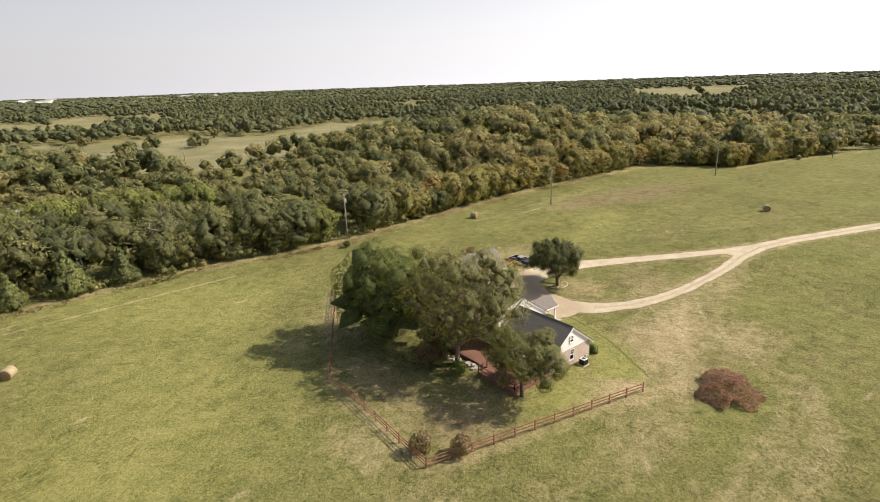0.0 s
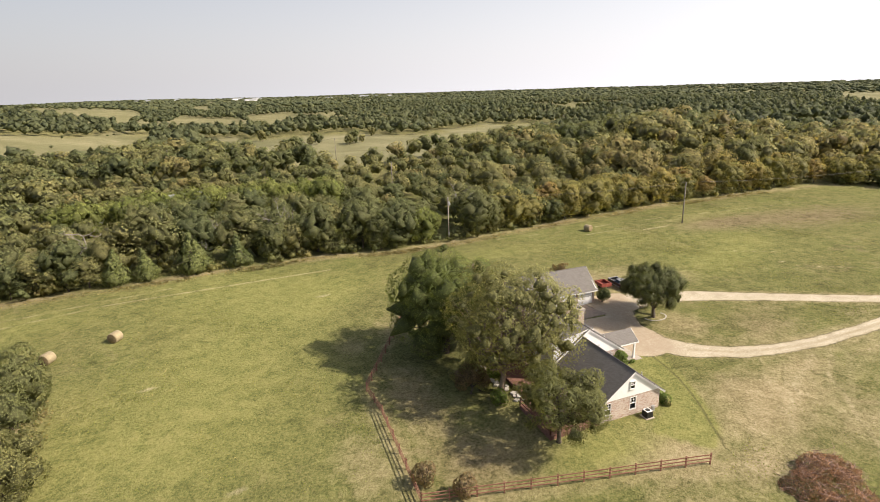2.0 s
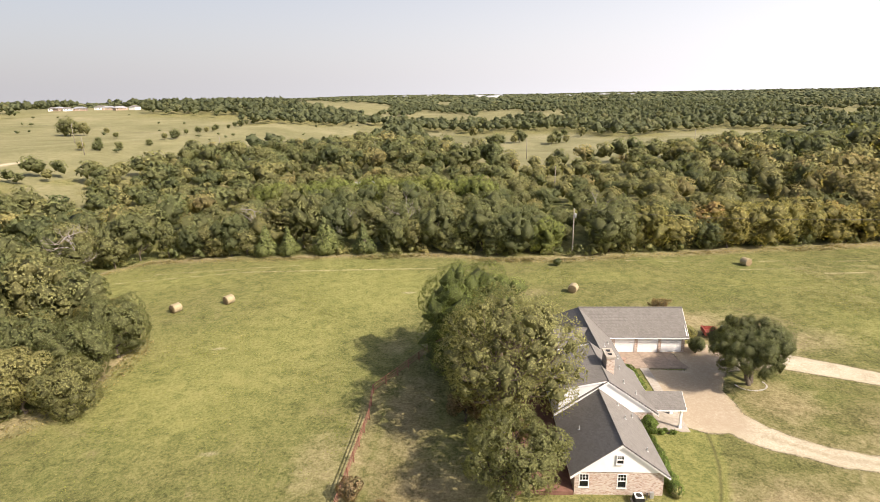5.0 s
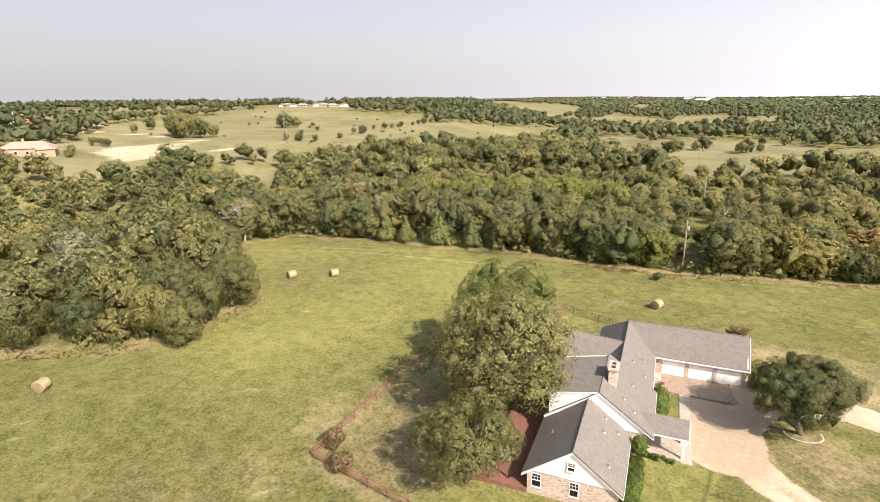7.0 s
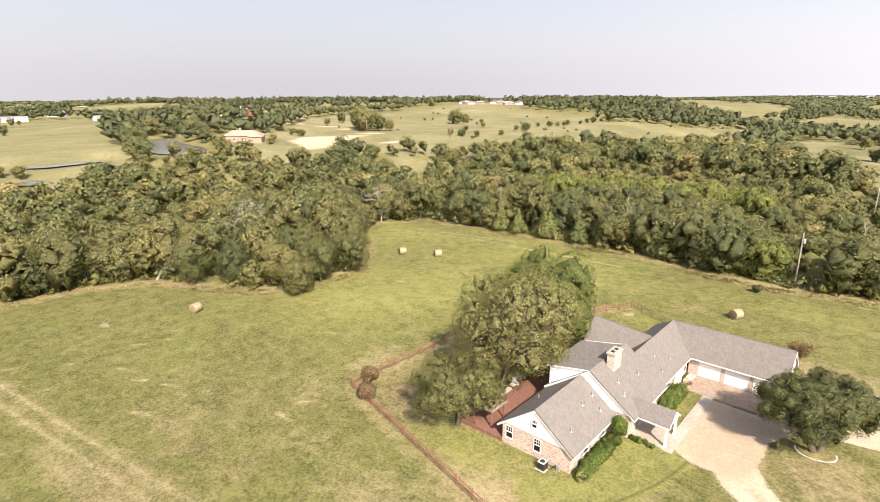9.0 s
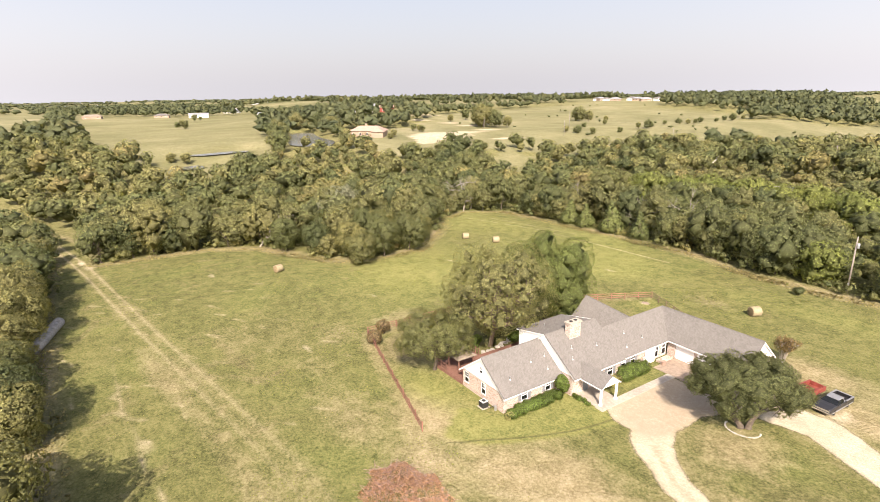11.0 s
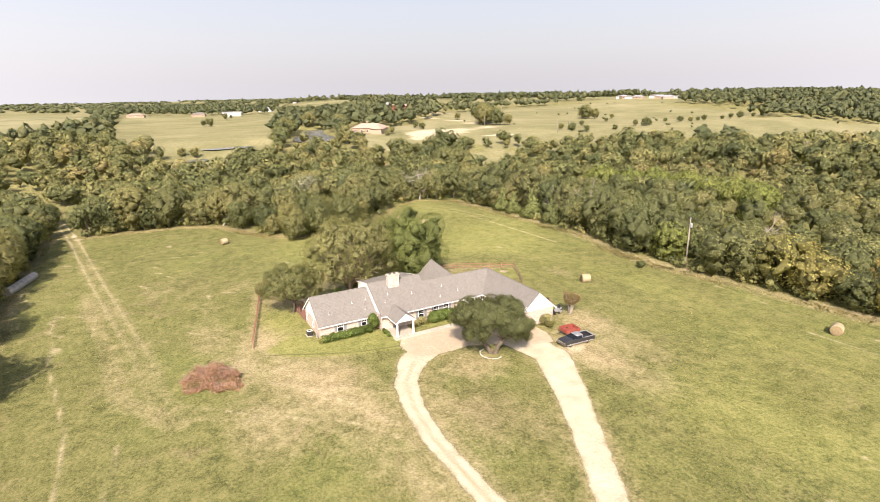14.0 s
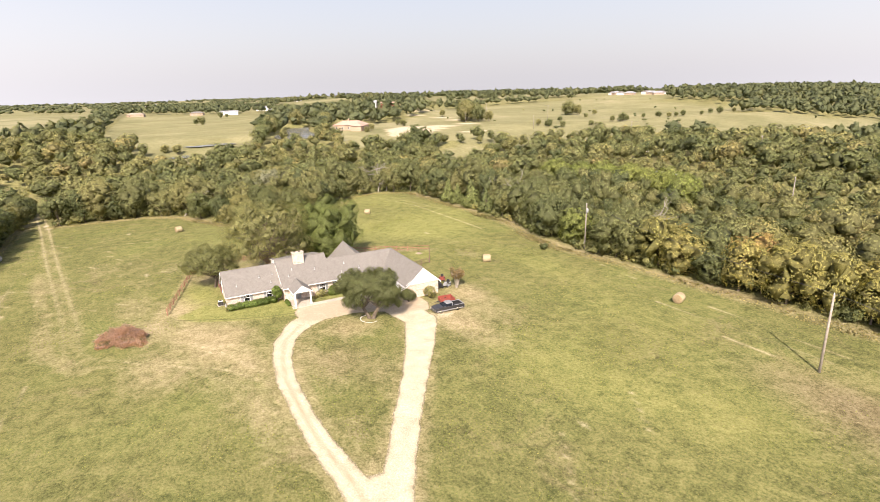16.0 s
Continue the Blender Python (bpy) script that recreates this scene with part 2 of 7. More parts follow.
M_CHROME = plain("chrome", (0.55, 0.55, 0.55), (0.65, 0.65, 0.65), 3, 0.25, 1.0, 0, 0.1)
M_DARK_METAL = plain("dark_metal", (0.03, 0.03, 0.03), (0.06, 0.06, 0.06), 5, 0.5, 0.3, 0.002)
M_STONE = plain("pale_stone", (0.42, 0.40, 0.36), (0.6, 0.57, 0.52), 4, 0.9, bump_d=0.03)
M_TANWALL = plain("tan_wall", (0.34, 0.25, 0.185), (0.42, 0.32, 0.24), 2, 0.85, bump_d=0.005)
M_GAZROOF = plain("tan_shingles", (0.25, 0.205, 0.16), (0.36, 0.30, 0.24), 7, 0.95, bump_d=0.01)
M_TILE = plain("clay_tile", (0.37, 0.245, 0.19), (0.48, 0.34, 0.275), 3, 0.85, bump_d=0.02)
M_METALROOF = plain("metal_roof", (0.43, 0.44, 0.45), (0.54, 0.55, 0.56), 1, 0.45, 0.4, 0.002)
M_SHUTTER = plain("shutter_paint", (0.20, 0.215, 0.225), (0.27, 0.285, 0.295), 4, 0.6, bump_d=0.002)


def brick_material():
    m, nt, p, co = base("brick")
    mp = nt.nodes.new("ShaderNodeMapping")
    nt.links.new(co, mp.inputs[0])
    sep = nt.nodes.new("ShaderNodeSeparateXYZ")
    nt.links.new(co, sep.inputs[0])
    cmb = nt.nodes.new("ShaderNodeCombineXYZ")
    nt.links.new(mth(nt, "ADD", sep.outputs[0], sep.outputs[1]), cmb.inputs[0])
    nt.links.new(sep.outputs[2], cmb.inputs[1])
    bt = nt.nodes.new("ShaderNodeTexBrick")
    nt.links.new(cmb.outputs[0], bt.inputs["Vector"])
    bt.inputs["Scale"].default_value = 1.0
    bt.inputs["Brick Width"].default_value, bt.inputs["Row Height"].default_value = 0.21, 0.075
    bt.inputs["Mortar Size"].default_value = 0.009
    bt.inputs["Color1"].default_value, bt.inputs["Color2"].default_value = (0.0, 0.0, 0.0, 1), (1, 1, 1, 1)
    bt.inputs["Mortar"].default_value = (0.55, 0.55, 0.55, 1)
    patch = noise_at(nt, co, 3.2, 4)
    v = mth(nt, "ADD", mth(nt, "MULTIPLY", bt.outputs["Color"], 0.5), mth(nt, "MULTIPLY", patch, 0.5))
    col = ramp(nt, v, [(0.25, (0.33, 0.21, 0.16)), (0.42, (0.47, 0.345, 0.28)), (0.58, (0.55, 0.455, 0.385)), (0.78, (0.61, 0.55, 0.49))])
    col = mixc(nt, bt.outputs["Fac"], col, (0.5, 0.45, 0.4))
    nt.links.new(col, p.inputs["Base Color"])
    p.inputs["Roughness"].default_value = 0.9
    bump(nt, p, mth(nt, "SUBTRACT", 1.0, bt.outputs["Fac"]), 0.7, 0.008)
    return m


M_BRICK = brick_material()


def glass_material():
    m, nt, p, co = base("window_glass")
    p.inputs["Base Color"].default_value = (0.03, 0.035, 0.04, 1)
    p.inputs["Roughness"].default_value = 0.06
    p.inputs["Transmission Weight"].default_value = 0.6
    p.inputs["IOR"].default_value = 1.45
    return m


M_GLASS = glass_material()


def water_material():
    m, nt, p, co = base("pond_water")
    p.inputs["Base Color"].default_value = (0.16, 0.16, 0.145, 1)
    p.inputs["Roughness"].default_value, p.inputs["IOR"].default_value = 0.18, 1.4
    bump(nt, p, noise_at(nt, co, 0.8, 3), 0.15, 0.05)
    return m


M_WATER = water_material()


def ground_material():
    """Meadow: green to straw, in swathes, patches and fine tufts; bare earth and hayfields by attribute."""
    m, nt, p, co = base("meadow")
    fine = noise_at(nt, co, 3.0, 9, 0.8)
    tuft = noise_at(nt, co, 0.55, 6, 0.65, 0.6)
    patch = noise_at(nt, co, 0.07, 5, 0.6, 0.4)
    wide = noise_at(nt, co, 0.018, 3, 0.5)
    st = nt.nodes.new("ShaderNodeMapping")
    st.inputs["Rotation"].default_value = (0, 0, radians(8))
    st.inputs["Scale"].default_value = (0.05, 0.55, 1)
    nt.links.new(co, st.inputs[0])
    streak = noise_at(nt, st.outputs[0], 1.0, 4, 0.6)
    v = mth(nt, "ADD", mth(nt, "MULTIPLY", fine, 0.72), mth(nt, "MULTIPLY", tuft, 0.34))
    v = mth(nt, "ADD", v, mth(nt, "MULTIPLY", patch, 0.14))
    v = mth(nt, "ADD", v, mth(nt, "MULTIPLY", wide, 0.09))
    v = mth(nt, "ADD", v, mth(nt, "MULTIPLY", streak, 0.07))
    v = mth(nt, "ADD", v, mth(nt, "MULTIPLY", mth(nt, "SUBTRACT", fine, 0.5), 0.28))
    v = mth(nt, "ADD", v, mth(nt, "MULTIPLY", mth(nt, "SUBTRACT", tuft, 0.5), 0.12))
    green = ramp(nt, v, [(0.54, (0.073, 0.082, 0.029)), (0.66, (0.145, 0.147, 0.052)), (0.78, (0.213, 0.203, 0.082)), (0.94, (0.265, 0.246, 0.104))])
    fresh = ramp(nt, v, [(0.54, (0.077, 0.094, 0.029)), (0.66, (0.149, 0.162, 0.053)), (0.78, (0.217, 0.220, 0.079)), (0.94, (0.272, 0.268, 0.101))])
    rusty = ramp(nt, v, [(0.54, (0.105, 0.085, 0.043)), (0.66, (0.195, 0.160, 0.084)), (0.78, (0.275, 0.230, 0.129)), (0.94, (0.345, 0.290, 0.166))])
    green = mixc(nt, mth(nt, "MULTIPLY_ADD", noise_at(nt, co, 0.045, 7, 0.68, 0.8), 5.0, -2.35, clamp=True), green, fresh)
    green = mixc(nt, mth(nt, "MULTIPLY", mth(nt, "MULTIPLY_ADD", noise_at(nt, co, 0.11, 7, 0.7, 1.0), 6.0, -3.35, clamp=True), 0.75), green, rusty)
    straw = ramp(nt, v, [(0.56, (0.225, 0.183, 0.092)), (0.72, (0.351, 0.292, 0.168)), (0.9, (0.470, 0.399, 0.256))])
    lush = ramp(nt, v, [(0.54, (0.116, 0.129, 0.040)), (0.66, (0.198, 0.205, 0.068)), (0.78, (0.269, 0.260, 0.094)), (0.94, (0.309, 0.287, 0.121))])
    v2 = mth(nt, "ADD", mth(nt, "MULTIPLY", noise_at(nt, co, 0.014, 9, 0.74, 0.5), 0.8), mth(nt, "MULTIPLY", mth(nt, "ADD", patch, tuft), 0.11))
    hay = ramp(nt, v2, [(0.36, (0.133, 0.138, 0.065)), (0.46, (0.193, 0.185, 0.096)), (0.54, (0.239, 0.226, 0.123)), (0.64, (0.309, 0.281, 0.167))])
    bare = ramp(nt, v, [(0.56, (0.38, 0.31, 0.21)), (0.72, (0.55, 0.47, 0.34)), (0.9, (0.66, 0.58, 0.45))])
    wob = mth(nt, "MULTIPLY", mth(nt, "SUBTRACT", mth(nt, "ADD", mth(nt, "MULTIPLY", tuft, 0.6), mth(nt, "MULTIPLY", fine, 0.4)), 0.5), 0.7)

    def mask(name):
        return mth(nt, "MULTIPLY_ADD", mth(nt, "ADD", attr(nt, name), wob), 1.7, -0.3, clamp=True)
    col = mixc(nt, mask("dry"), green, straw)
    rut = mth(nt, "SUBTRACT", mth(nt, "ABSOLUTE", mth(nt, "ADD", attr(nt, "rut"), mth(nt, "MULTIPLY", wob, 0.8))), 1.0)
    rut = mth(nt, "POWER", 2.718, mth(nt, "MULTIPLY", mth(nt, "MULTIPLY", rut, rut), -8.0))
    rut = mth(nt, "MULTIPLY", rut, attr(nt, "wear"))
    row = mth(nt, "ADD", attr(nt, "row"), mth(nt, "MULTIPLY", wob, 1.2))
    row = mth(nt, "POWER", 2.718, mth(nt, "MULTIPLY", mth(nt, "MULTIPLY", row, row), -11.0))
    row = mth(nt, "MULTIPLY", row, mth(nt, "MULTIPLY_ADD", tuft, 3.2, -0.8, clamp=True))
    worn = mth(nt, "MULTIPLY", mth(nt, "MAXIMUM", rut, row), mth(nt, "MULTIPLY_ADD", fine, 1.6, -0.05, clamp=True))
    col = mixc(nt, mask("lush"), col, lush)
    col = mixc(nt, mask("rust"), col, rusty)
    cut = mth(nt, "ADD", attr(nt, "cut"), mth(nt, "MULTIPLY", wob, 0.5))
    cut = mth(nt, "POWER", 2.718, mth(nt, "MULTIPLY", mth(nt, "MULTIPLY", cut, cut), -34.0))
    col = mixc(nt, mth(nt, "MULTIPLY", cut, 0.6), col, (0.075, 0.068, 0.032))
    col = mixc(nt, worn, col, ramp(nt, v, [(0.56, (0.30, 0.25, 0.14)), (0.72, (0.44, 0.375, 0.235)), (0.9, (0.56, 0.485, 0.33))]))
    col = mixc(nt, mask("hay"), col, hay)
    col = mixc(nt, mask("bare"), col, bare)
    nt.links.new(col, p.inputs["Base Color"])
    p.inputs["Roughness"].default_value = 1.0
    p.inputs["Specular IOR Level"].default_value = 0.1
    h = mth(nt, "ADD", mth(nt, "MULTIPLY", fine, 0.5), tuft)
    bump(nt, p, h, 0.9, 0.30)
    return m


M_GROUND = ground_material()


def gravel_material():
    """Pale caliche gravel; ragged edges by the distance from the edge, two wheel tracks by the distance from the middle."""
    m, nt, p, co = base("gravel")
    fine = noise_at(nt, co, 6, 9, 0.82)
    patch = noise_at(nt, co, 0.5, 5, 0.6)
    v = mth(nt, "ADD", mth(nt, "MULTIPLY", fine, 0.75), mth(nt, "MULTIPLY", patch, 0.25))
    col = ramp(nt, v, [(0.36, (0.28, 0.24, 0.168)), (0.5, (0.455, 0.40, 0.295)), (0.64, (0.64, 0.585, 0.465))])
    stones = noise_at(nt, co, 2.2, 9, 0.8)
    col = mixc(nt, mth(nt, "MULTIPLY", attr(nt, "court"), mth(nt, "MULTIPLY_ADD", stones, 2.8, -0.65, clamp=True)), col, (0.36, 0.285, 0.205))
    verge = mth(nt, "MULTIPLY_ADD", mth(nt, "ADD", attr(nt, "inside"), mth(nt, "MULTIPLY", patch, 0.8)), -1.3, 1.35, clamp=True)
    col = mixc(nt, mth(nt, "MULTIPLY", verge, 0.75), col, (0.345, 0.285, 0.17))
    mid = attr(nt, "middle")
    strip = mth(nt, "SUBTRACT", 1.0, mth(nt, "MULTIPLY", mth(nt, "ABSOLUTE", mid), 2.2), clamp=True)
    strip = mth(nt, "MULTIPLY", strip, mth(nt, "MULTIPLY_ADD", patch, 2.4, -0.5, clamp=True), clamp=True)
    col = mixc(nt, mth(nt, "MULTIPLY", strip, 0.8), col, (0.24, 0.19, 0.10))
    nt.links.new(col, p.inputs["Base Color"])
    p.inputs["Roughness"].default_value = 1.0
    p.inputs["Specular IOR Level"].default_value = 0.1
    bump(nt, p, fine, 0.5, 0.05)
    a = mth(nt, "ADD", mth(nt, "MULTIPLY", attr(nt, "inside"), 1.4), mth(nt, "MULTIPLY", mth(nt, "SUBTRACT", mth(nt, "ADD", mth(nt, "MULTIPLY", fine, 0.5), mth(nt, "MULTIPLY", patch, 0.5)), 0.5), 2.0))
    a = mth(nt, "MULTIPLY_ADD", a, 2.0, 0.2, clamp=True)
    tr = nt.nodes.new("ShaderNodeBsdfTransparent")
    mx = nt.nodes.new("ShaderNodeMixShader")
    nt.links.new(a, mx.inputs[0])
    nt.links.new(tr.outputs[0], mx.inputs[1])
    nt.links.new(p.outputs[0], mx.inputs[2])
    nt.links.new(mx.outputs[0], nt.nodes["Material Output"].inputs["Surface"])
    return m


M_GRAVEL = gravel_material()


# ---- builders ----
class B:
    """Collects the faces of one mesh."""

    def __init__(self):
        self.v, self.f = [], []

    def add(self, verts, faces):
        n = len(self.v)
        self.v += [tuple(p) for p in verts]
        self.f += [tuple(i + n for i in f) for f in faces]
        return self

    def box(self, x0, y0, z0, x1, y1, z1, m=None):
        vs = [Vector((x, y, z)) for z in (z0, z1) for y in (y0, y1) for x in (x0, x1)]
        if m:
            vs = [m @ p for p in vs]
        return self.add(vs, [(0, 2, 3, 1), (4, 5, 7, 6), (0, 1, 5, 4), (2, 6, 7, 3), (0, 4, 6, 2), (1, 3, 7, 5)])

    def prism(self, poly, shift):
        """A polygon, drawn out along shift."""
        n, s = len(poly), Vector(shift)
        a = [Vector(p) for p in poly]
        return self.add(a + [p + s for p in a], [tuple(range(n))[::-1], tuple(range(n, 2 * n))] + [(i, (i + 1) % n, n + (i + 1) % n, n + i) for i in range(n)])

    def tube(self, pts, radii, n=8, cap=True):
        pts = [Vector(p) for p in pts]
        rings, vs = [], []
        for i, p in enumerate(pts):
            d = (pts[min(i + 1, len(pts) - 1)] - pts[max(i - 1, 0)]).normalized()
            u = d.cross(Vector((0.31, 0.95, 0.07))).normalized()
            w = d.cross(u)
            rings.append(range(len(vs), len(vs) + n))
            vs += [p + (u * math.cos(a) + w * math.sin(a)) * radii[i] for a in (2 * math.pi * k / n for k in range(n))]
        fs = [(a[k], a[(k + 1) % n], b[(k + 1) % n], b[k]) for a, b in zip(rings, rings[1:]) for k in range(n)]
        if cap:
            fs += [tuple(rings[0])[::-1], tuple(rings[-1])]
        return self.add(vs, fs)

    def mesh(self, name, mat, smooth=False):
        me = bpy.data.meshes.new(name)
        me.from_pydata(self.v, [], self.f)
        me.materials.append(mat)
        bm = bmesh.new()
        bm.from_mesh(me)
        bmesh.ops.recalc_face_normals(bm, faces=bm.faces)
        bm.to_mesh(me)
        bm.free()
        if smooth:
            me.shade_smooth()
        return me


def part(name, b, mat, parent, label="", smooth=False):
    ob = new(name, b.mesh(name, mat, smooth) if isinstance(b, B) else b)
    ob.parent = parent
    return tagged(ob, label)


def single(name, b, mat, label, category, m=None, group="", kind="", smooth=False):
    ob = new(name, b.mesh(name, mat, smooth))
    if m:
        ob.matrix_world = m
    return tagged(ob, label, category, group, kind)


def thing(name, label, category, m=None, group="", kind=""):
    ob = new(name)
    ob.empty_display_size = 0.3
    ob.matrix_world = m or Matrix()
    return tagged(ob, label, category, group, kind)


def mesh_np(name, verts, faces, mat, tone=None, heart=0):
    """A mesh from arrays: verts (n, 3), or (n, 6) with the direction in which the bough round each leaf bulges; faces (m, k)."""
    me = bpy.data.meshes.new(name)
    n, m, k = len(verts), len(faces), faces.shape[1]
    me.vertices.add(n)
    me.vertices.foreach_set("co", np.asarray(verts[:, :3], np.float32).ravel())
    me.loops.add(m * k)
    me.loops.foreach_set("vertex_index", np.asarray(faces, np.int32).ravel())
    me.polygons.add(m)
    me.polygons.foreach_set("loop_start", np.arange(0, m * k, k, dtype=np.int32))
    me.update(calc_edges=True)
    me.materials.append(mat)
    if verts.shape[1] == 6:
        at = me.attributes.new("bough", "FLOAT_VECTOR", "POINT")
        at.data.foreach_set("vector", np.ascontiguousarray(verts[:, 3:], np.float32).ravel())
    if heart:                                                               # the last faces are the inner twigs, marked to be painted darker as shade
        at = me.attributes.new("heart", "FLOAT", "FACE")
        at.data.foreach_set("value", (np.arange(m) >= m - heart).astype(np.float32))
    if tone is not None:
        at = me.attributes.new("tone", "FLOAT", "FACE")
        at.data.foreach_set("value", np.asarray(tone, np.float32))
    return me


# ---- the lie of the land ----
def smooth01(a):
    a = np.clip(a, 0, 1)
    return a * a * (3 - 2 * a)


def inside(poly, x, y):
    x, y = np.asarray(x, float), np.asarray(y, float)
    hit = np.zeros(x.shape, bool)
    for (x0, y0), (x1, y1) in zip(poly, poly[1:] + poly[:1]):
        c = (y0 > y) != (y1 > y)
        hit ^= c & (x < (x1 - x0) * (y - y0) / (y1 - y0 + 1e-12) + x0)
    return hit


def line_dist(pts, x, y, closed=False):
    x, y = np.asarray(x, float), np.asarray(y, float)
    best = np.full(x.shape, 1e9)
    for (x0, y0), (x1, y1) in zip(pts, (pts[1:] + pts[:1]) if closed else pts[1:]):
        dx, dy = x1 - x0, y1 - y0
        s = np.clip(((x - x0) * dx + (y - y0) * dy) / (dx * dx + dy * dy + 1e-9), 0, 1)
        best = np.minimum(best, np.hypot(x - x0 - s * dx, y - y0 - s * dy))
    return best


POND = [(-224, 74), (-230, 66), (-242, 60), (-262, 64), (-300, 80), (-337, 90), (-341, 109), (-307, 98), (-284, 93), (-258, 91), (-244, 85)]
POND_ARM = [(-246, 8), (-249, 19), (-253, 27), (-252, 40), (-244, 38), (-241, 26), (-238, 14)]
POOL = [(-217, 0), (-225, 5), (-227, 11), (-214, 11), (-211, 4)]
POND_Z, ARM_Z, POOL_Z = 9.4, 7.6, 4.6


def land(x, y):
    x, y = np.asarray(x, float), np.asarray(y, float)
    near = np.clip(0.014 * x + 0.004 * y - 0.15, -1.3, 2.2)
    pad = 1 - smooth01((np.hypot((x - 4) * 0.9, (y - 16) * 0.55) - 9) / 9)
    near = near * (1 - pad) - 0.03 * pad
    d = np.hypot(x, y - 10)
    far = smooth01((d - 150) / 200)
    u = -x - 40 * smooth01((90 - y) / 60) + 40 * smooth01((y - 200) / 150)           # the west country lies on a low plateau
    hill = 11 * smooth01((u - 115) / 135) * (1 - .6 * smooth01((y - 600) / 500)) * (1 - .85 * smooth01((-x - 850) / 600)) + 9 * np.exp(-(((x - 150) / 60) ** 2 + ((y - 150) / 50) ** 2))
    hill = hill - 3.8 * np.exp(-((d - 170) / 50) ** 2) * smooth01((70 - x) / 60)         # the creek bottom under the woods
    w = -.59 * x + .81 * y                                                      # the pasture climbs to a ridge in the north-west
    hill = hill + 12 * smooth01((w - 400) / 330) * smooth01((-x - 150) / 150) * smooth01((y - 150) / 200) * (1 - .6 * smooth01((w - 900) / 600)) + 11 * np.exp(-(((x + 420) / 75) ** 2 + ((y - 195) / 75) ** 2))
    roll = 3.0 * np.sin(x * 0.006 + 1.3) * np.sin(y * 0.0047 + 0.4) * smooth01((d - 450) / 500)
    z = near * (1 - far) + hill + roll + 9 * np.clip((d - 600) / 3400, 0, 1.25) * smooth01((x + 1900) / 1500)
    if np.min(x) < -200:
        for poly, level in ((POND, POND_Z), (POND_ARM, ARM_Z), (POOL, POOL_Z)):
            w = np.where(inside(poly, x, y), 1.0, smooth01(1 - line_dist(poly, x, y, True) / 14))
            z = z * (1 - w) + (level - 0.6) * w
    return z


def land1(x, y):
    return float(land(x, y))


def blob(x, y, cx, cy, rx, ry):
    return np.exp(-(((x - cx) / rx) ** 2 + ((y - cy) / ry) ** 2))


MEADOW = [(-98, -36), (-96, -12), (-88, -1), (-69, 8), (-61, 15), (-63, 30), (-80, 48), (-90, 54), (-95, 66), (-87, 77), (-56, 76),
          (-34, 76), (-20, 76), (-5, 72), (7, 71), (20, 73), (45, 75), (70, 77), (100, 75), (136, 72), (152, 48), (183, 43), (241, 28),
          (420, 0), (420, -300), (27, -300), (27, -43.5), (-38, -44.6), (-81, -46), (-107, -44.5), (-135, -46), (-160, -56), (-184, -70), (-193, -63), (-182, -56), (-160, -47), (-135, -38), (-107, -35)]
FIELDS = {
    "north": [(-49, 456), (-27, 459), (-6, 430), (71, 433), (92, 427), (84, 385), (120, 385), (162, 421), (207, 458), (266, 432), (290, 395), (240, 365), (170, 300), (120, 262), (70, 232), (36, 218), (12, 226), (-8, 252), (-24, 290), (-36, 330), (-52, 385)],
    "hill": [(-196, 150), (-212, 192), (-250, 200), (-300, 175), (-319, 174), (-334, 204), (-346, 195), (-456, 304), (-454, 362), (-439, 411), (-418, 495), (-330, 509), (-288, 504), (-231, 477), (-203, 449),
             (-160, 478), (-121, 555), (-112, 520), (-106, 440), (-118, 396), (-135, 330), (-146, 278), (-160, 248), (-160, 213), (-158, 193), (-166, 180)],
    "ridge": [(-430, 470), (-330, 490), (-370, 560), (-390, 620), (-510, 600), (-460, 530)],
    "yard_west": [(-196, 100), (-222, 86), (-256, 98), (-300, 110), (-316, 130), (-300, 175), (-250, 200), (-212, 192), (-196, 150)],
    "south_west": [(-203, -6), (-203, 10), (-230, 45), (-258, 55), (-319, 71), (-418, 98), (-566, 148), (-676, 155), (-710, 50), (-750, -30), (-474, -33), (-326, -34), (-265, -29), (-232, -10)],
    "stubble": [(-300, -92), (-380, -62), (-497, -56), (-823, -58), (-992, -57), (-1177, -226), (-800, -350), (-290, -190)],
    "scrub": [(-150, 124), (-162, 120), (-181, 143), (-184, 166), (-167, 170), (-148, 145)],
    "east": [(803, 497), (1199, 761), (1379, 662), (1320, 420), (939, 400), (760, 330), (700, 370)],
    "west_mid": [(-190, 607), (-103, 565), (-92, 500), (-84, 400), (-80, 340), (-100, 308), (-128, 288), (-135, 330), (-118, 396), (-116, 470), (-118, 562)],
    "mid_a": [(-102, 786), (-104, 1080), (-47, 956), (-28, 960), (4, 758), (30, 740), (26, 600), (4, 570), (-60, 600), (-90, 640)],
    "mid_b": [(-750, 2400), (-450, 1808), (-282, 1518), (-166, 1149), (-140, 850), (-145, 700), (-190, 690), (-290, 790), (-366, 1063), (-700, 1900)],
    "mid_c": [(90, 923), (119, 884), (125, 720), (110, 600), (78, 620), (77, 744)],
    "mid_d": [(476, 858), (500, 746), (430, 560), (400, 590), (440, 740)],
    "mid_e": [(-113, 1954), (-61, 1785), (-50, 1465), (-45, 1200), (-75, 1210), (-95, 1500)],
    "mid_f": [(10, 1010), (95, 1070), (78, 830), (62, 650), (0, 630), (-2, 770)],
}
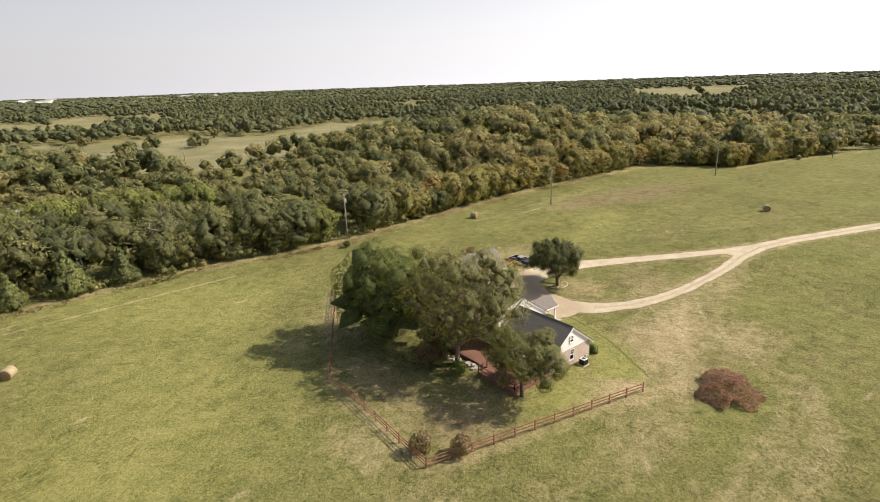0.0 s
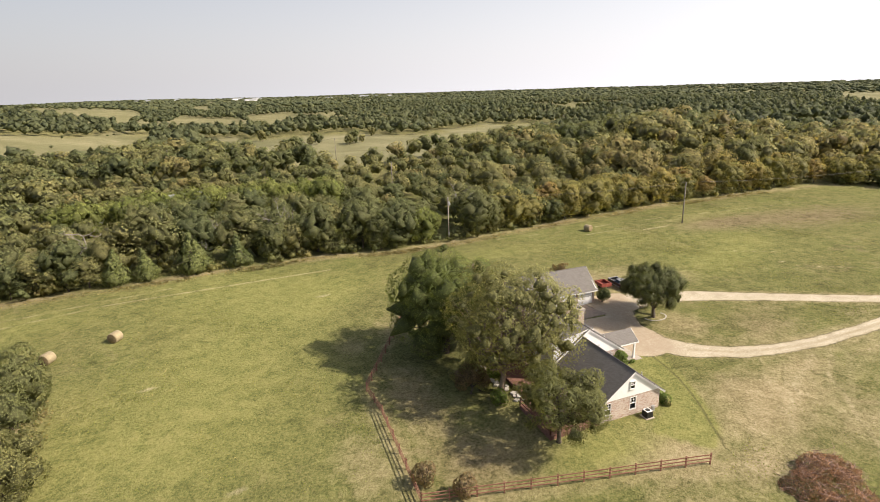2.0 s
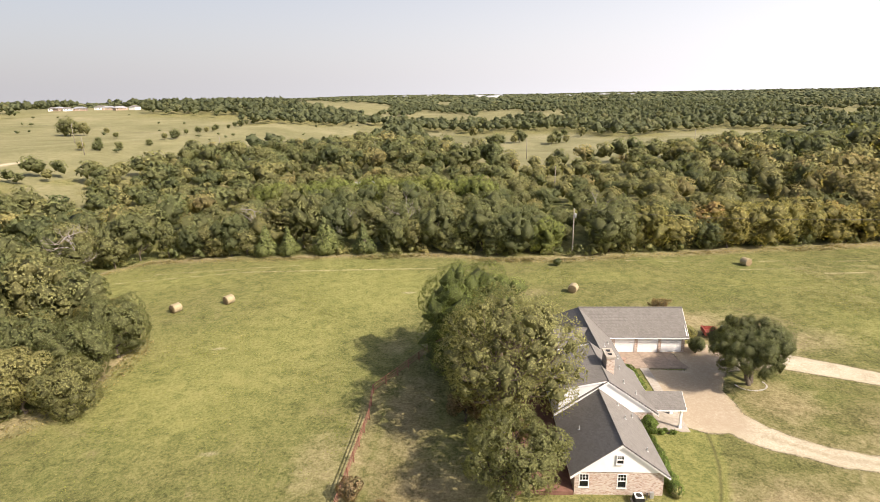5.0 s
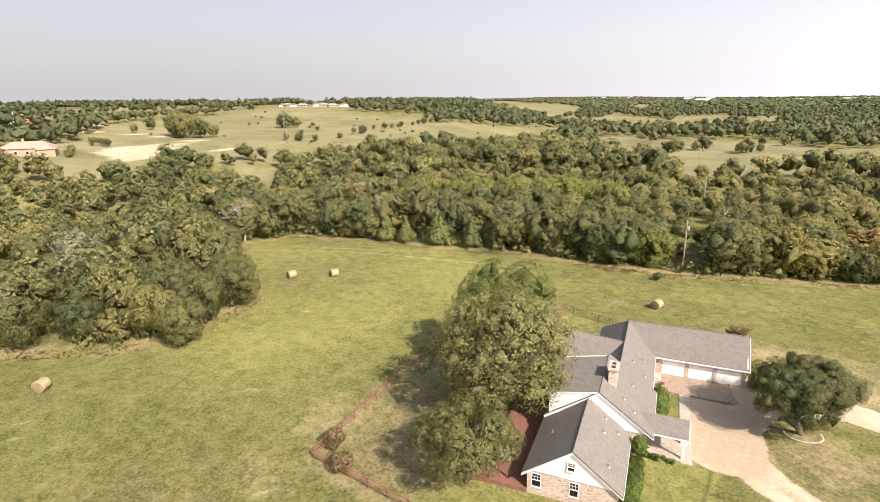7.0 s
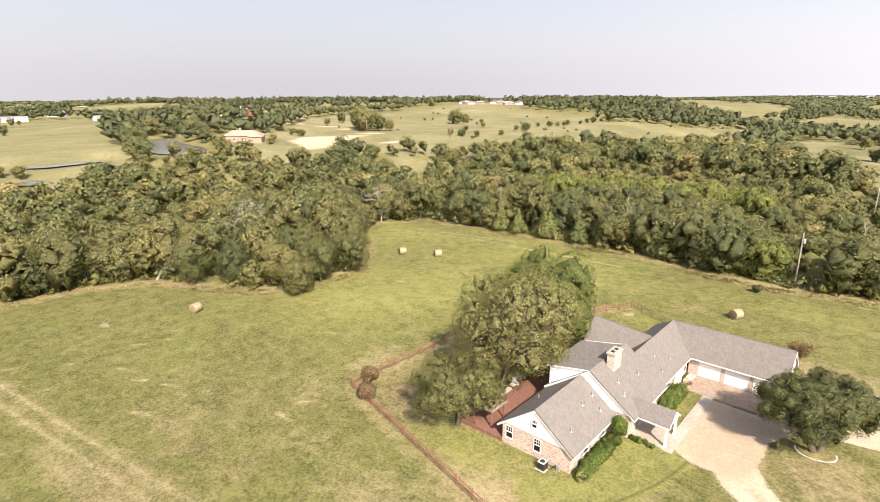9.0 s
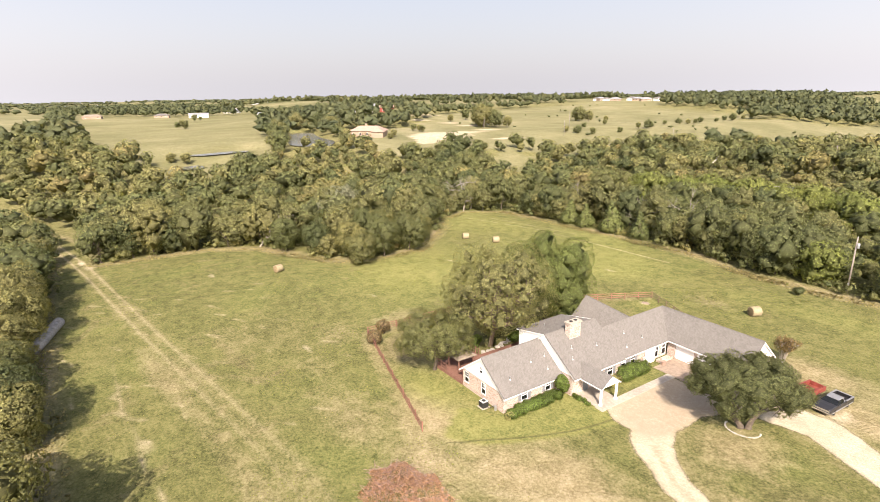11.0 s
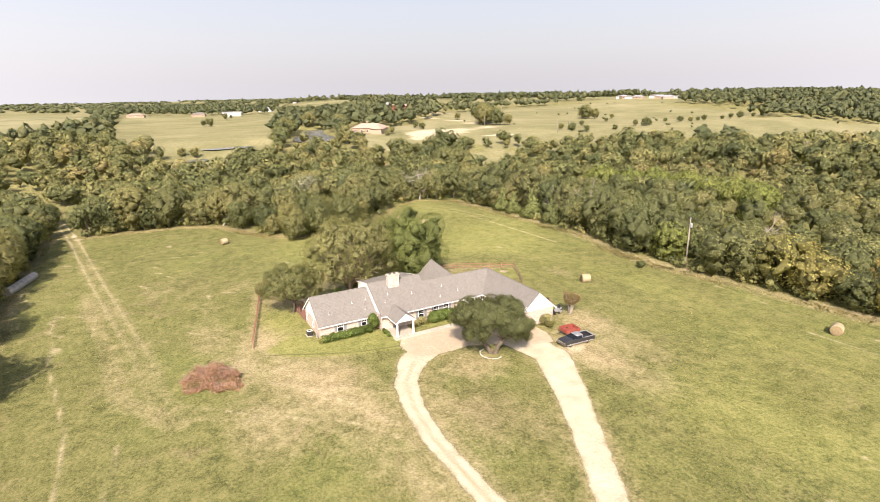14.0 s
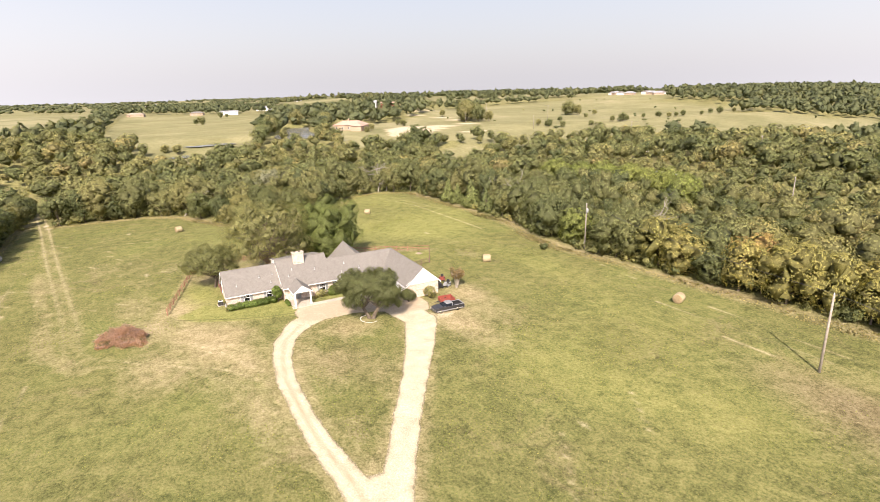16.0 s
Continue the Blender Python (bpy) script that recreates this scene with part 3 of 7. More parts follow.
# lines of trees between the fields: points, half width
BELTS = [([(-290, -47), (-380, -47), (-500, -45), (-823, -45), (-1000, -44)], 10), ([(-800, -30), (-752, 50), (-718, 168)], 13), ([(-290, 67), (-340, 80), (-430, 108), (-566, 158), (-690, 176)], 9),
         ([(-339, 107), (-321, 120), (-306, 122), (-292, 130)], 6), ([(-347, 114), (-369, 122), (-387, 136), (-403, 146)], 20), ([(-300, 142), (-308, 153), (-323, 163)], 8),
         ([(-338, 191), (-348, 200), (-456, 311), (-458, 364)], 9), ([(-191, 166), (-180, 168), (-176, 180)], 4),
         ([(-206, 453), (-160, 490), (-118, 565), (-60, 560)], 16), ([(86, 428), (90, 405), (150, 436), (205, 470)], 10)]
ARM_ROAD = [(14.5, 14), (17, 9.3), (22, 5.6), (28, 3.9), (34, 3.1), (42, 3), (49, 3.2), (57, 4.2), (65, 4), (74, 1.8), (99, -8), (140, -24), (230, -55)]
ARM_TWO = [(19, 25), (26, 25.8), (33, 22.3), (41, 17.7), (48.7, 13.0), (55.7, 9.0), (61.7, 5.9), (70, 3.0)]
TRACK = [(-180, -62), (-160, -54), (-130, -44.5), (-106, -40.2), (-94.5, -38.2), (-66, -33.8), (-42.6, -30), (-27, -27.3), (-15, -25.3), (-6, -23.7), (1.7, -22.6), (9.9, -21.8), (14.5, -19.6), (18, -14.5), (21.3, -10), (23.5, -6.8), (28.4, -3.5), (33.8, 0.3)]


def signed_dist(pts, x, y):
    """Distance from a line of points, negative on its right-hand side."""
    best, out = np.full(x.shape, 1e9), np.zeros(x.shape)
    for (x0, y0), (x1, y1) in zip(pts, pts[1:]):
        dx, dy = x1 - x0, y1 - y0
        s = np.clip(((x - x0) * dx + (y - y0) * dy) / (dx * dx + dy * dy), 0, 1)
        d = np.hypot(x - x0 - s * dx, y - y0 - s * dy)
        out = np.where(d < best, d * np.sign(dx * (y - y0) - dy * (x - x0)), out)
        best = np.minimum(best, d)
    return out


def axis(lo, hi, step, lo_far, hi_far, fine=0):
    a = list(np.arange(lo, hi + 0.01, step))
    s = step
    while a[-1] < hi_far:
        s = min(s * 1.16, 160)
        a.append(a[-1] + s)
    s = step
    while a[0] > lo_far:
        s = min(s * 1.16, 160 if a[0] < fine else 4.5)
        a.insert(0, a[0] - s)
    return np.array(a)


def grid_mesh(name, xs, ys, mat, lift=0.0):
    gx, gy = np.meshgrid(xs, ys)
    v = np.stack([gx, gy, land(gx, gy) + lift], -1).reshape(-1, 3)
    i = np.arange(len(xs) * len(ys)).reshape(len(ys), len(xs))
    f = np.stack([i[:-1, :-1], i[:-1, 1:], i[1:, 1:], i[1:, :-1]], -1).reshape(-1, 4)
    me = mesh_np(name, v, f, mat)
    me.shade_smooth()
    return me, gx.ravel(), gy.ravel()


def set_attr(me, name, values):
    at = me.attributes.new(name, "FLOAT", "POINT")
    at.data.foreach_set("value", np.asarray(values, np.float32))


def build_ground():
    xs = axis(-112, 112, 1.0, -4700, 4700, -345)
    ys = axis(-50, 118, 1.0, -1500, 4700)
    me, x, y = grid_mesh("ground", xs, ys, M_GROUND)
    meadow = inside(MEADOW, x, y)
    edge = line_dist(MEADOW, x, y, True)
    trk = line_dist(TRACK, x, y)
    wander = np.sin(x * 0.21 + 1.7 * np.sin(y * 0.13)) * np.sin(y * 0.17 + 0.8)
    dry = 0.62 * np.exp(-(edge / 3.0) ** 2)                                # rank dry grass along the woods
    dry = np.maximum(dry, 0.34 * np.exp(-(trk / 3.0) ** 2))                  # worn ground beside the track
    dry = np.maximum(dry, 0.45 * np.exp(-(line_dist([(-40, -32), (-20, -29.5), (-5, -27), (8, -25.5), (17, -20)], x, y) / 2.2) ** 2))
    yard = [(-12, 2, 11, 8, .52), (-20, 14, 4, 14, .5), (0, -6, 9, 3.5, .85), (8, 1, 5, 6, .5), (18, -3, 9, 6.5, .9), (25, -0.5, 8, 3, .88), (13, -6.5, 8, 5, .9), (8, -11, 8, 4, .72), (20, -11, 9, 5, .66),
            (6, -10, 18, 1.5, .55), (-2, 51, 5, 2.5, .5), (-28, 4, 4, 8, .42), (-28, -6, 6, 4, .38), (-24, 30, 3, 4, .5), (-36, -20, 10, 4, .3), (-14, 32, 8, 9, .4), (-8, -14, 12, 4, .45), (-19, -13, 6, 4, .35), (-3, -4.5, 6, 3.5, .8)]
    drive = [(32, -3, 10, 4, .45), (40, -1, 14, 2.5, .5), (31, 12, 13, 7.5, .62), (42, 9, 9, 4, .5), (35, 31, 10, 5, .55), (30, 31, 7, 4.5, .8), (21, 38, 8, 4.5, .72),
             (29, 37, 8, 5, .6), (46, 7, 6, 2.0, .68), (23, 15, 6, 5, .7), (26, 32, 8, 5, .75), (70, 20, 16, 8, .2), (90, 47, 18, 5, .3), (74, 62, 24, 3, .4)]
    for cx, cy, rx, ry, s in yard + drive:
        dry = np.maximum(dry, s * blob(x, y, cx, cy, rx, ry))
    rim = np.minimum(line_dist(ARM_ROAD, x, y), line_dist(ARM_TWO, x, y))
    dry = np.maximum(dry, 0.5 * np.exp(-(np.maximum(rim - 1.8, 0) / 1.2) ** 2))
    dry = np.maximum(dry, 0.52 * np.exp(-(line_dist([(2, -9.4), (-25, -2.8), (-24.6, 17.5), (-9.4, 46)], x, y) / 1.7) ** 2))
    lawn = [(4.6, -1.5), (5.5, 9), (9, 11.5), (11.9, 11.5), (11.5, 7.8), (10.7, 4.2), (9.3, .6), (7.7, -2.6), (6.4, -4.8), (3.8, -7), (1.5, -3)]
    lush = 1.05 * np.where(inside(lawn, x, y), 1.0, smooth01(1 - line_dist(lawn, x, y, True) / 1.3)) + 0.9 * blob(x, y, 7.2, 19, 2.2, 4.5) + 0.8 * blob(x, y, -6, -3, 8.5, 4) + 0.6 * blob(x, y, -6, 42, 4, 5)
    for cx, cy, rx, ry, s in [(62, 40, 16, 9, .34), (50, 35, 14, 9, .34), (35, 55, 16, 8, .4), (75, 55, 22, 10, .2), (-20, 58, 30, 10, .3), (-40, 25, 14, 16, .28), (-45, 10, 9, 12, .3), (-30, 55, 20, 8, .35), (-70, 62, 12, 6, .4), (12, 60, 14, 5, .4), (80, 62, 20, 6, .4)]:
        lush = lush + s * blob(x, y, cx, cy, rx, ry)
    for cx, cy, rx, ry in [(27, 11, 2.2, 1.6), (33, 13.2, 3.2, 1.9), (43, 10, 3.2, 1.3), (29, 14.6, 2.0, 1.4), (31, 17.2, 2.4, 1.3), (43.5, 7, 2.4, 1.0), (37.5, 11.5, 1.8, 1.1)]:
        dry = dry - 0.9 * blob(x, y, cx, cy, rx, ry)                       # olive weeds on the island of the drive
    lush = lush + 0.22 * smooth01((x - 30) / 14) * smooth01((62 - y) / 10) * smooth01((y - 8 + .25 * (x - 40)) / 10) * (0.65 + 0.5 * np.sin(x * .19 + 2 * np.sin(y * .11)) * np.sin(y * .23 + 1))
    lush = lush + .5 * smooth01((-14 - x) / 14) * (.1 + .9 * smooth01((y - 2) / 16)) * (.8 + .4 * np.sin(x * .11 + 1.4 * np.sin(y * .09)))
    hay = np.zeros_like(x)
    for key, poly in FIELDS.items():
        w = {"north": .8, "stubble": 1.0, "east": 1.0, "hill": 0.66, "south_west": 0.6, "yard_west": 0.7, "scrub": 0.6, "mid_a": .45, "mid_b": .4}.get(key, 0.55)
        hay = np.maximum(hay, w * inside(poly, x, y))
    d = np.hypot(x, y)
    hay = np.maximum(hay, 0.55 * smooth01((d - 500) / 300))
    bare = 0.6 * inside([(-246, 134), (-260, 156), (-255, 184), (-245, 191), (-215, 146), (-215, 123)], x, y) + 0.3 * blob(x, y, -250, 142, 18, 12)
    for cx, cy, rx, ry, s in [(-24, 52, 1.6, .7, .5), (-8.2, 42.2, .8, .5, .9), (-103, -39, 3, .8, .9), (-96, -37.5, 2.5, .6, .8), (52, -20, 2, .8, .5), (60, 28, 1.5, .7, .35),
                              (25.6, 29.8, 1.8, 2.2, .6), (-72, -16, 2, .8, .5), (-26, -12, 1.6, .5, .45), (-40, 6, 1.4, .5, .4), (-50, 30, 1.6, .5, .4)]:
        bare = np.maximum(bare, s * blob(x, y, cx, cy, rx, ry))
    swaths = [[(46, 67), (58, 66.4), (66, 65.8), (105, 60)], [(40, 62), (54, 62.6), (66, 62.8)], [(54, 59), (61, 59)], [(30, 68), (20, 69)], [(58, 37), (65, 32.5)], [(-40, -36.5), (-31, -36.3), (-11.6, -35), (-6.3, -34.5), (1, -33.1), (11.4, -31.3), (20.8, -30.7), (27.6, -31.2)], [(18, -26), (23.9, -26.5), (30.1, -27.3)],
              [(-43, -42), (-39.8, -40.7)], [(17, -15), (23, -8), (27, -3), (32, 0)], [(12, -9.5), (20, -3.5), (30, 1)], [(-90, 60), (-60, 66), (-20, 66)], [(-80, 66), (-50, 70)], [(60, 25), (80, 12)]]
    scrape = np.random.default_rng(14)
    for _ in range(46):                                                     # short scraped streaks in the meadow
        cx, cy, ln = scrape.uniform(-66, -8), scrape.uniform(-42, -8), scrape.uniform(.5, 1.7)
        a = math.radians(scrape.normal(35, 14))
        swaths.append([(cx - ln * math.cos(a), cy - ln * math.sin(a)), (cx + ln * math.cos(a), cy + ln * math.sin(a))])
    row = np.full(x.shape, 30.0)
    for ln in swaths:                                                       # raked hay left in lines
        row = np.minimum(row, line_dist(ln, x, y))
    set_attr(me, "row", row)
    set_attr(me, "rust", 0.75 * blob(x, y, 74, 55, 15, 6) + 0.75 * blob(x, y, 98, 48, 20, 9) + 0.3 * blob(x, y, -34, -14, 12, 8) + 0.7 * blob(x, y, -17, 0, 6, 4.5) + 0.5 * blob(x, y, 33, 12, 9, 4.5) + 0.6 * blob(x, y, -20, 12, 3.5, 9))
    set_attr(me, "cut", np.clip(signed_dist([(12, 12.3), (11.5, 7.8), (10.7, 4.2), (9.3, .6), (7.7, -2.6), (6.4, -4.8), (5.2, -7.5)], x, y), -30, 30))
    set_attr(me, "wear", np.interp(x, [-100, -60, -30, -5, 10, 30], [.8, .6, .4, .2, .1, .15]))
    set_attr(me, "rut", np.clip(signed_dist(TRACK, x, y), -30, 30))
    far_lane = line_dist([(-212, 175), (-213, 191), (-232, 193), (-312, 222), (-352, 192), (-378, 243), (-430, 242)], x, y)
    bare = np.maximum(bare, 0.8 * (far_lane < 2.5))
    dry = dry * (0.9 + 0.25 * wander)
    set_attr(me, "dry", np.where(meadow | (d < 140), dry, 0.3))
    set_attr(me, "lush", lush * meadow)
    set_attr(me, "hay", hay)
    set_attr(me, "bare", bare)
    tagged(new("ground", me), "mown meadow of green and straw-coloured grass", "ground", kind="structure")


build_ground()


def build_driveway():
    def width_arm(x, y):
        w = np.interp(x, [14, 20, 28, 45, 60, 75, 120], [2.5, 1.7, 1.3, 1.2, 1.6, 1.9, 1.9])
        return w - line_dist(ARM_ROAD, x, y)

    def width_two(x, y):
        w = np.interp(x, [18, 28, 40, 55, 65], [2.9, 2.5, 1.75, 1.55, 1.6])
        return w - line_dist(ARM_TWO, x, y)
    court = [(9.7, 10.6), (9.4, 23.4), (14.6, 23.0), (14.6, 29.9), (17.5, 30.4), (20, 30.2), (23, 29), (21, 24.5), (19.0, 21.5), (17.2, 18), (17.4, 13), (16.5, 9.5), (12, 9.3)]
    xs, ys = np.arange(7, 232, 0.5), np.arange(-58, 33, 0.5)
    gx, gy = np.meshgrid(xs, ys)
    sc = np.where(inside(court, gx, gy), 1, -1) * line_dist(court, gx, gy, True)
    a, b = width_arm(gx, gy), width_two(gx, gy)
    fork = 2.3 - np.hypot((gx - 60.2) * .55, (gy - 5.9) * 1.1)
    ins = np.maximum(np.maximum(np.maximum(a, b), sc), fork)
    mid = np.where(sc > -0.5, 2.0, np.minimum(line_dist(ARM_ROAD, gx, gy) * 1.0, line_dist(ARM_TWO, gx, gy) * 1.6 + 0.25))
    keep = ins > -1.6
    cell = keep[:-1, :-1] | keep[1:, :-1] | keep[:-1, 1:] | keep[1:, 1:]
    idx = np.arange(gx.size).reshape(gx.shape)
    f = np.stack([idx[:-1, :-1], idx[:-1, 1:], idx[1:, 1:], idx[1:, :-1]], -1)[cell]
    used = np.unique(f)
    back = np.zeros(gx.size, int)
    back[used] = np.arange(len(used))
    x, y = gx.ravel()[used], gy.ravel()[used]
    me = mesh_np("driveway", np.stack([x, y, land(x, y) + 0.035], -1), back[f], M_GRAVEL)
    me.shade_smooth()
    set_attr(me, "inside", ins.ravel()[used])
    set_attr(me, "middle", mid.ravel()[used])
    set_attr(me, "court", smooth01((sc.ravel()[used] + 1.5) / 3))
    tagged(new("driveway", me), "pale caliche gravel driveway looping round an island of grass", "driveway", kind="structure")


build_driveway()
conc = B().box(9.0, 9.7, -0.2, 10.1, 23.4, 0.05)
single("pavement", conc, M_CONC, "pale concrete front walk beside the lawn", "pavement", kind="structure")
apron = thing("pavement", "worn stained tan concrete apron before the garage doors", "pavement", kind="structure")
for k in range(3):
    for j in range(2):
        part("slab", B().box(6.9 + 3.2 * k, 23.4 + 2.3 * j, -.2, 6.9 + 3.2 * k + 3.18, 23.4 + 2.3 * j + 2.28, .03), M_APRON, apron)


# ---- the house ----
house = thing("house", "long white and brick ranch house with grey shingle roofs", "house")


def wall(p0, p1, z0, z1, holes=(), thick=0.18, mat=M_BRICK, name="wall", label=""):
    """A wall from p0 to p1 (inner side to the left), with openings (from, to, sill, head) through it."""
    (x0, y0), (x1, y1) = p0, p1
    length = math.hypot(x1 - x0, y1 - y0)
    m = Matrix.Translation((x0, y0, 0)) @ Matrix.Rotation(math.atan2(y1 - y0, x1 - x0), 4, "Z")
    us = sorted({0.004, length - 0.004, *[h[0] for h in holes], *[h[1] for h in holes]})
    zs = sorted({z0, z1, *[h[2] for h in holes], *[h[3] for h in holes]})
    b = B()
    for a, c in zip(us, us[1:]):
        for d, e in zip(zs, zs[1:]):
            if not any(h[0] <= a and c <= h[1] and h[2] <= d and e <= h[3] for h in holes):
                b.box(a, 0, d, c, thick, e, m)
    part(name, b, mat, house, label)
    return m


def window(m, a, c, d, e, shutters=False, parent=None):
    """A sash window in the opening (a, c, d, e) of the wall frame m: casing, sashes with bars, glass, sill."""
    w = part("window", B().box(a - .07, -.03, d - .07, a, .1, e + .07, m).box(c, -.03, d - .07, c + .07, .1, e + .07, m)
             .box(a, -.03, e, c, .1, e + .07, m).box(a, -.03, (d + e) / 2 - .025, c, .06, (d + e) / 2 + .025, m), M_WHITE, parent or house, "white sash window")
    part("window_sill", B().box(a - .1, -.07, d - .1, c + .1, .1, d, m), M_WHITE, w)
    part("pane", B().box(a, .05, d, c, .062, e, m), M_GLASS, w, "dark glass pane")
    bars = B()
    for k in (1, 2):
        u = a + (c - a) * k / 3
        bars.box(u - .013, .03, (d + e) / 2, u + .013, .05, e, m)
    u = (d + 3 * e) / 4
    bars.box(a, .03, u - .013, c, .048, u + .013, m)
    part("window_bars", bars, M_WHITE, w)
    if shutters:
        for u0, u1 in ((a - .5, a - .09), (c + .09, c + .5)):
            s = B().box(u0, -.05, d - .03, u0 + .06, 0, e + .03, m).box(u1 - .06, -.05, d - .03, u1, 0, e + .03, m)
            for k in range(12):
                zz = d + (e - d) * k / 12
                s.box(u0 + .06, -.04, zz, u1 - .06, -.01, zz + (e - d) / 15, m)
            part("shutter", s, M_SHUTTER, house, "grey louvred shutter")


def slope(b, e0, e1, r1, r0, rows=None, step=0.014, thick=0.12):
    """One roof slope of lapped shingle courses, from the eave e0-e1 to the ridge r0-r1."""
    e0, e1, r1, r0 = (Vector(p) for p in (e0, e1, r1, r0))
    n = (e1 - e0).cross(((r0 + r1) - (e0 + e1)) / 2).normalized()
    if n.z < 0:
        n = -n
    run = (((r0 + r1) - (e0 + e1)) / 2).length
    rows = rows or max(4, int(run / 0.24))
    pts = []
    for k in range(rows):
        a, c = e0.lerp(r0, k / rows), e1.lerp(r1, k / rows)
        pts += [a, c, a + n * step, c + n * step]
    pts += [r0, r1, r0 - n * thick, r1 - n * thick, e0 - n * thick, e1 - n * thick]
    k = len(pts)
    fs = [(i, i + 1, i + 3, i + 2) for i in range(0, k - 2, 2)] + [(k - 2, k - 1, 1, 0)]
    fs += [tuple(range(0, k, 2)), tuple(range(1, k, 2))[::-1]]
    b.add(pts, fs)


def roof(name_label, slopes):
    for s in slopes:
        b = B()
        slope(b, *s)
        part("roof", b, M_SHINGLE, house, name_label)


def fascia(p, q, h=0.2, t=0.04, name="fascia"):
    p, q = Vector(p), Vector(q)
    d = (q - p).normalized()
    side = d.cross(Vector((0, 0, 1))).normalized() * t
    part(name, B().prism([p - Vector((0, 0, .03)), q - Vector((0, 0, .03)), q - Vector((0, 0, h)), p - Vector((0, 0, h))], side), M_WHITE, house, "white painted fascia board")


def gable(pts, shift, name="gable_wall", label="white lapped siding gable"):
    """A gable of lapped boards, each a course of its own inside one part."""
    b = B().prism(pts, shift)
    part(name, b, M_WHITE, house, label)


# south wing
sw = wall((-3.85, 0.2), (3.95, 0.2), -0.4, 2.45, [(0.45, 1.2, 0.8, 2.1), (3.8, 4.5, 0.75, 2.1)])
window(sw, 0.45, 1.2, 0.8, 2.1)
window(sw, 3.8, 4.5, 0.75, 2.1)
se = wall((3.95, 0.2), (3.95, 9.3), -0.4, 2.45, [(2.7, 3.6, 0.75, 1.9), (6.5, 7.3, 0.75, 1.9)])
window(se, 2.7, 3.6, 0.75, 1.9, True)
window(se, 6.5, 7.3, 0.75, 1.9, True)
wall((-3.85, 9.3), (-3.85, 0.2), -0.4, 2.45, [(3.0, 4.8, 0.0, 2.1), (6.6, 7.5, 0.8, 2.0)])
gable([(-3.9, 0.12, 2.42), (0.05, 0.12, 5.36), (3.99, 0.12, 2.42)], (0, 0.12, 0))
attic = Matrix.Translation((-3.85, 0.03, 0))
window(attic, 3.55, 4.1, 3.35, 4.15)
roof("weathered grey asphalt shingle roof", [((4.4, -.1, 2.12), (4.4, 9.35, 2.12), (0.05, 9.35, 5.42), (0.05, -.1, 5.42)),
                                             ((-4.3, 9.35, 2.12), (-4.3, -.1, 2.12), (0.05, -.1, 5.42), (0.05, 9.35, 5.42))])
for x in (-4.3, 4.4):
    fascia((x, -.1, 2.1), (0.05, -.1, 5.4), 0.26)
    fascia((x, -.1, 2.1), (x, 9.3, 2.1), 0.18)

# middle wing with its shed dormer
ms = 0.704
mz = 6.28
me_ = wall((5.75, 9.3), (5.75, 18.0), -0.4, 2.95, [(1.9, 2.9, 0.0, 2.1), (6.35, 7.25, 0.7, 1.95)])
window(me_, 6.35, 7.25, 0.7, 1.95, True)
part("front_door", B().box(1.9, .08, 0, 2.9, .13, 2.1, me_).box(2.05, .06, .2, 2.4, .08, .9, me_).box(2.5, .06, .2, 2.8, .08, .9, me_)
     .box(2.05, .06, 1.1, 2.4, .08, 1.9, me_).box(2.5, .06, 1.1, 2.8, .08, 1.9, me_), M_SHUTTER, house, "dark panelled front door")
wall((3.95, 9.3), (5.75, 9.3), -0.4, 2.95)
wall((-3.85, 18.0), (-3.85, 9.3), -0.4, 5.1, [(1.2, 2.2, 3.4, 4.5), (4.0, 5.0, 3.4, 4.5), (2.0, 4.2, 0.0, 2.1)], mat=M_WHITE, label="white siding wall")
wall((5.75, 18.0), (-3.85, 18.0), -0.4, 2.95)
gable([(-3.85, 9.22, 2.6), (-3.85, 9.22, 2.85), (1.05, 9.22, 6.2), (5.8, 9.22, 2.9), (5.8, 9.22, 2.6)], (0, 0.12, 0))
gable([(-3.85, 9.30, 2.9), (-3.85, 9.30, 5.1), (1.05, 9.30, 6.15)], (0, 0.10, 0), "dormer_wall")
gable([(-3.85, 17.9, 2.9), (-3.85, 17.9, 5.1), (1.05, 17.9, 6.18), (5.7, 17.9, 2.9)], (0, 0.10, 0))
roof("weathered grey asphalt shingle roof", [((6.4, 9.05, mz - ms * 5.35), (6.4, 18.15, mz - ms * 5.35), (1.05, 18.15, mz), (1.05, 9.05, mz)),
                                             ((-4.2, 17.4, 5.22), (-4.2, 9.2, 5.22), (1.05, 9.2, mz + .02), (1.05, 17.4, mz + .02))])
b = B()
slope(b, (-4.3, 9.5, mz - ms * 5.35), (-4.3, 9.05, mz - ms * 5.35), (1.05, 9.05, mz), (1.05, 9.5, mz))
part("roof", b, M_SHINGLE, house, "weathered grey asphalt shingle roof")
fascia((6.4, 9.05, mz - ms * 5.35), (1.05, 9.05, mz), 0.3)
fascia((-4.3, 9.05, mz - ms * 5.35), (1.05, 9.05, mz), 0.3)
fascia((6.4, 9.05, mz - ms * 5.35), (6.4, 18.1, mz - ms * 5.35), 0.18)
fascia((-4.2, 9.2, 5.2), (1.05, 9.2, 6.28), 0.18)
fascia((-4.2, 9.2, 5.2), (-4.2, 17.4, 5.2), 0.18)

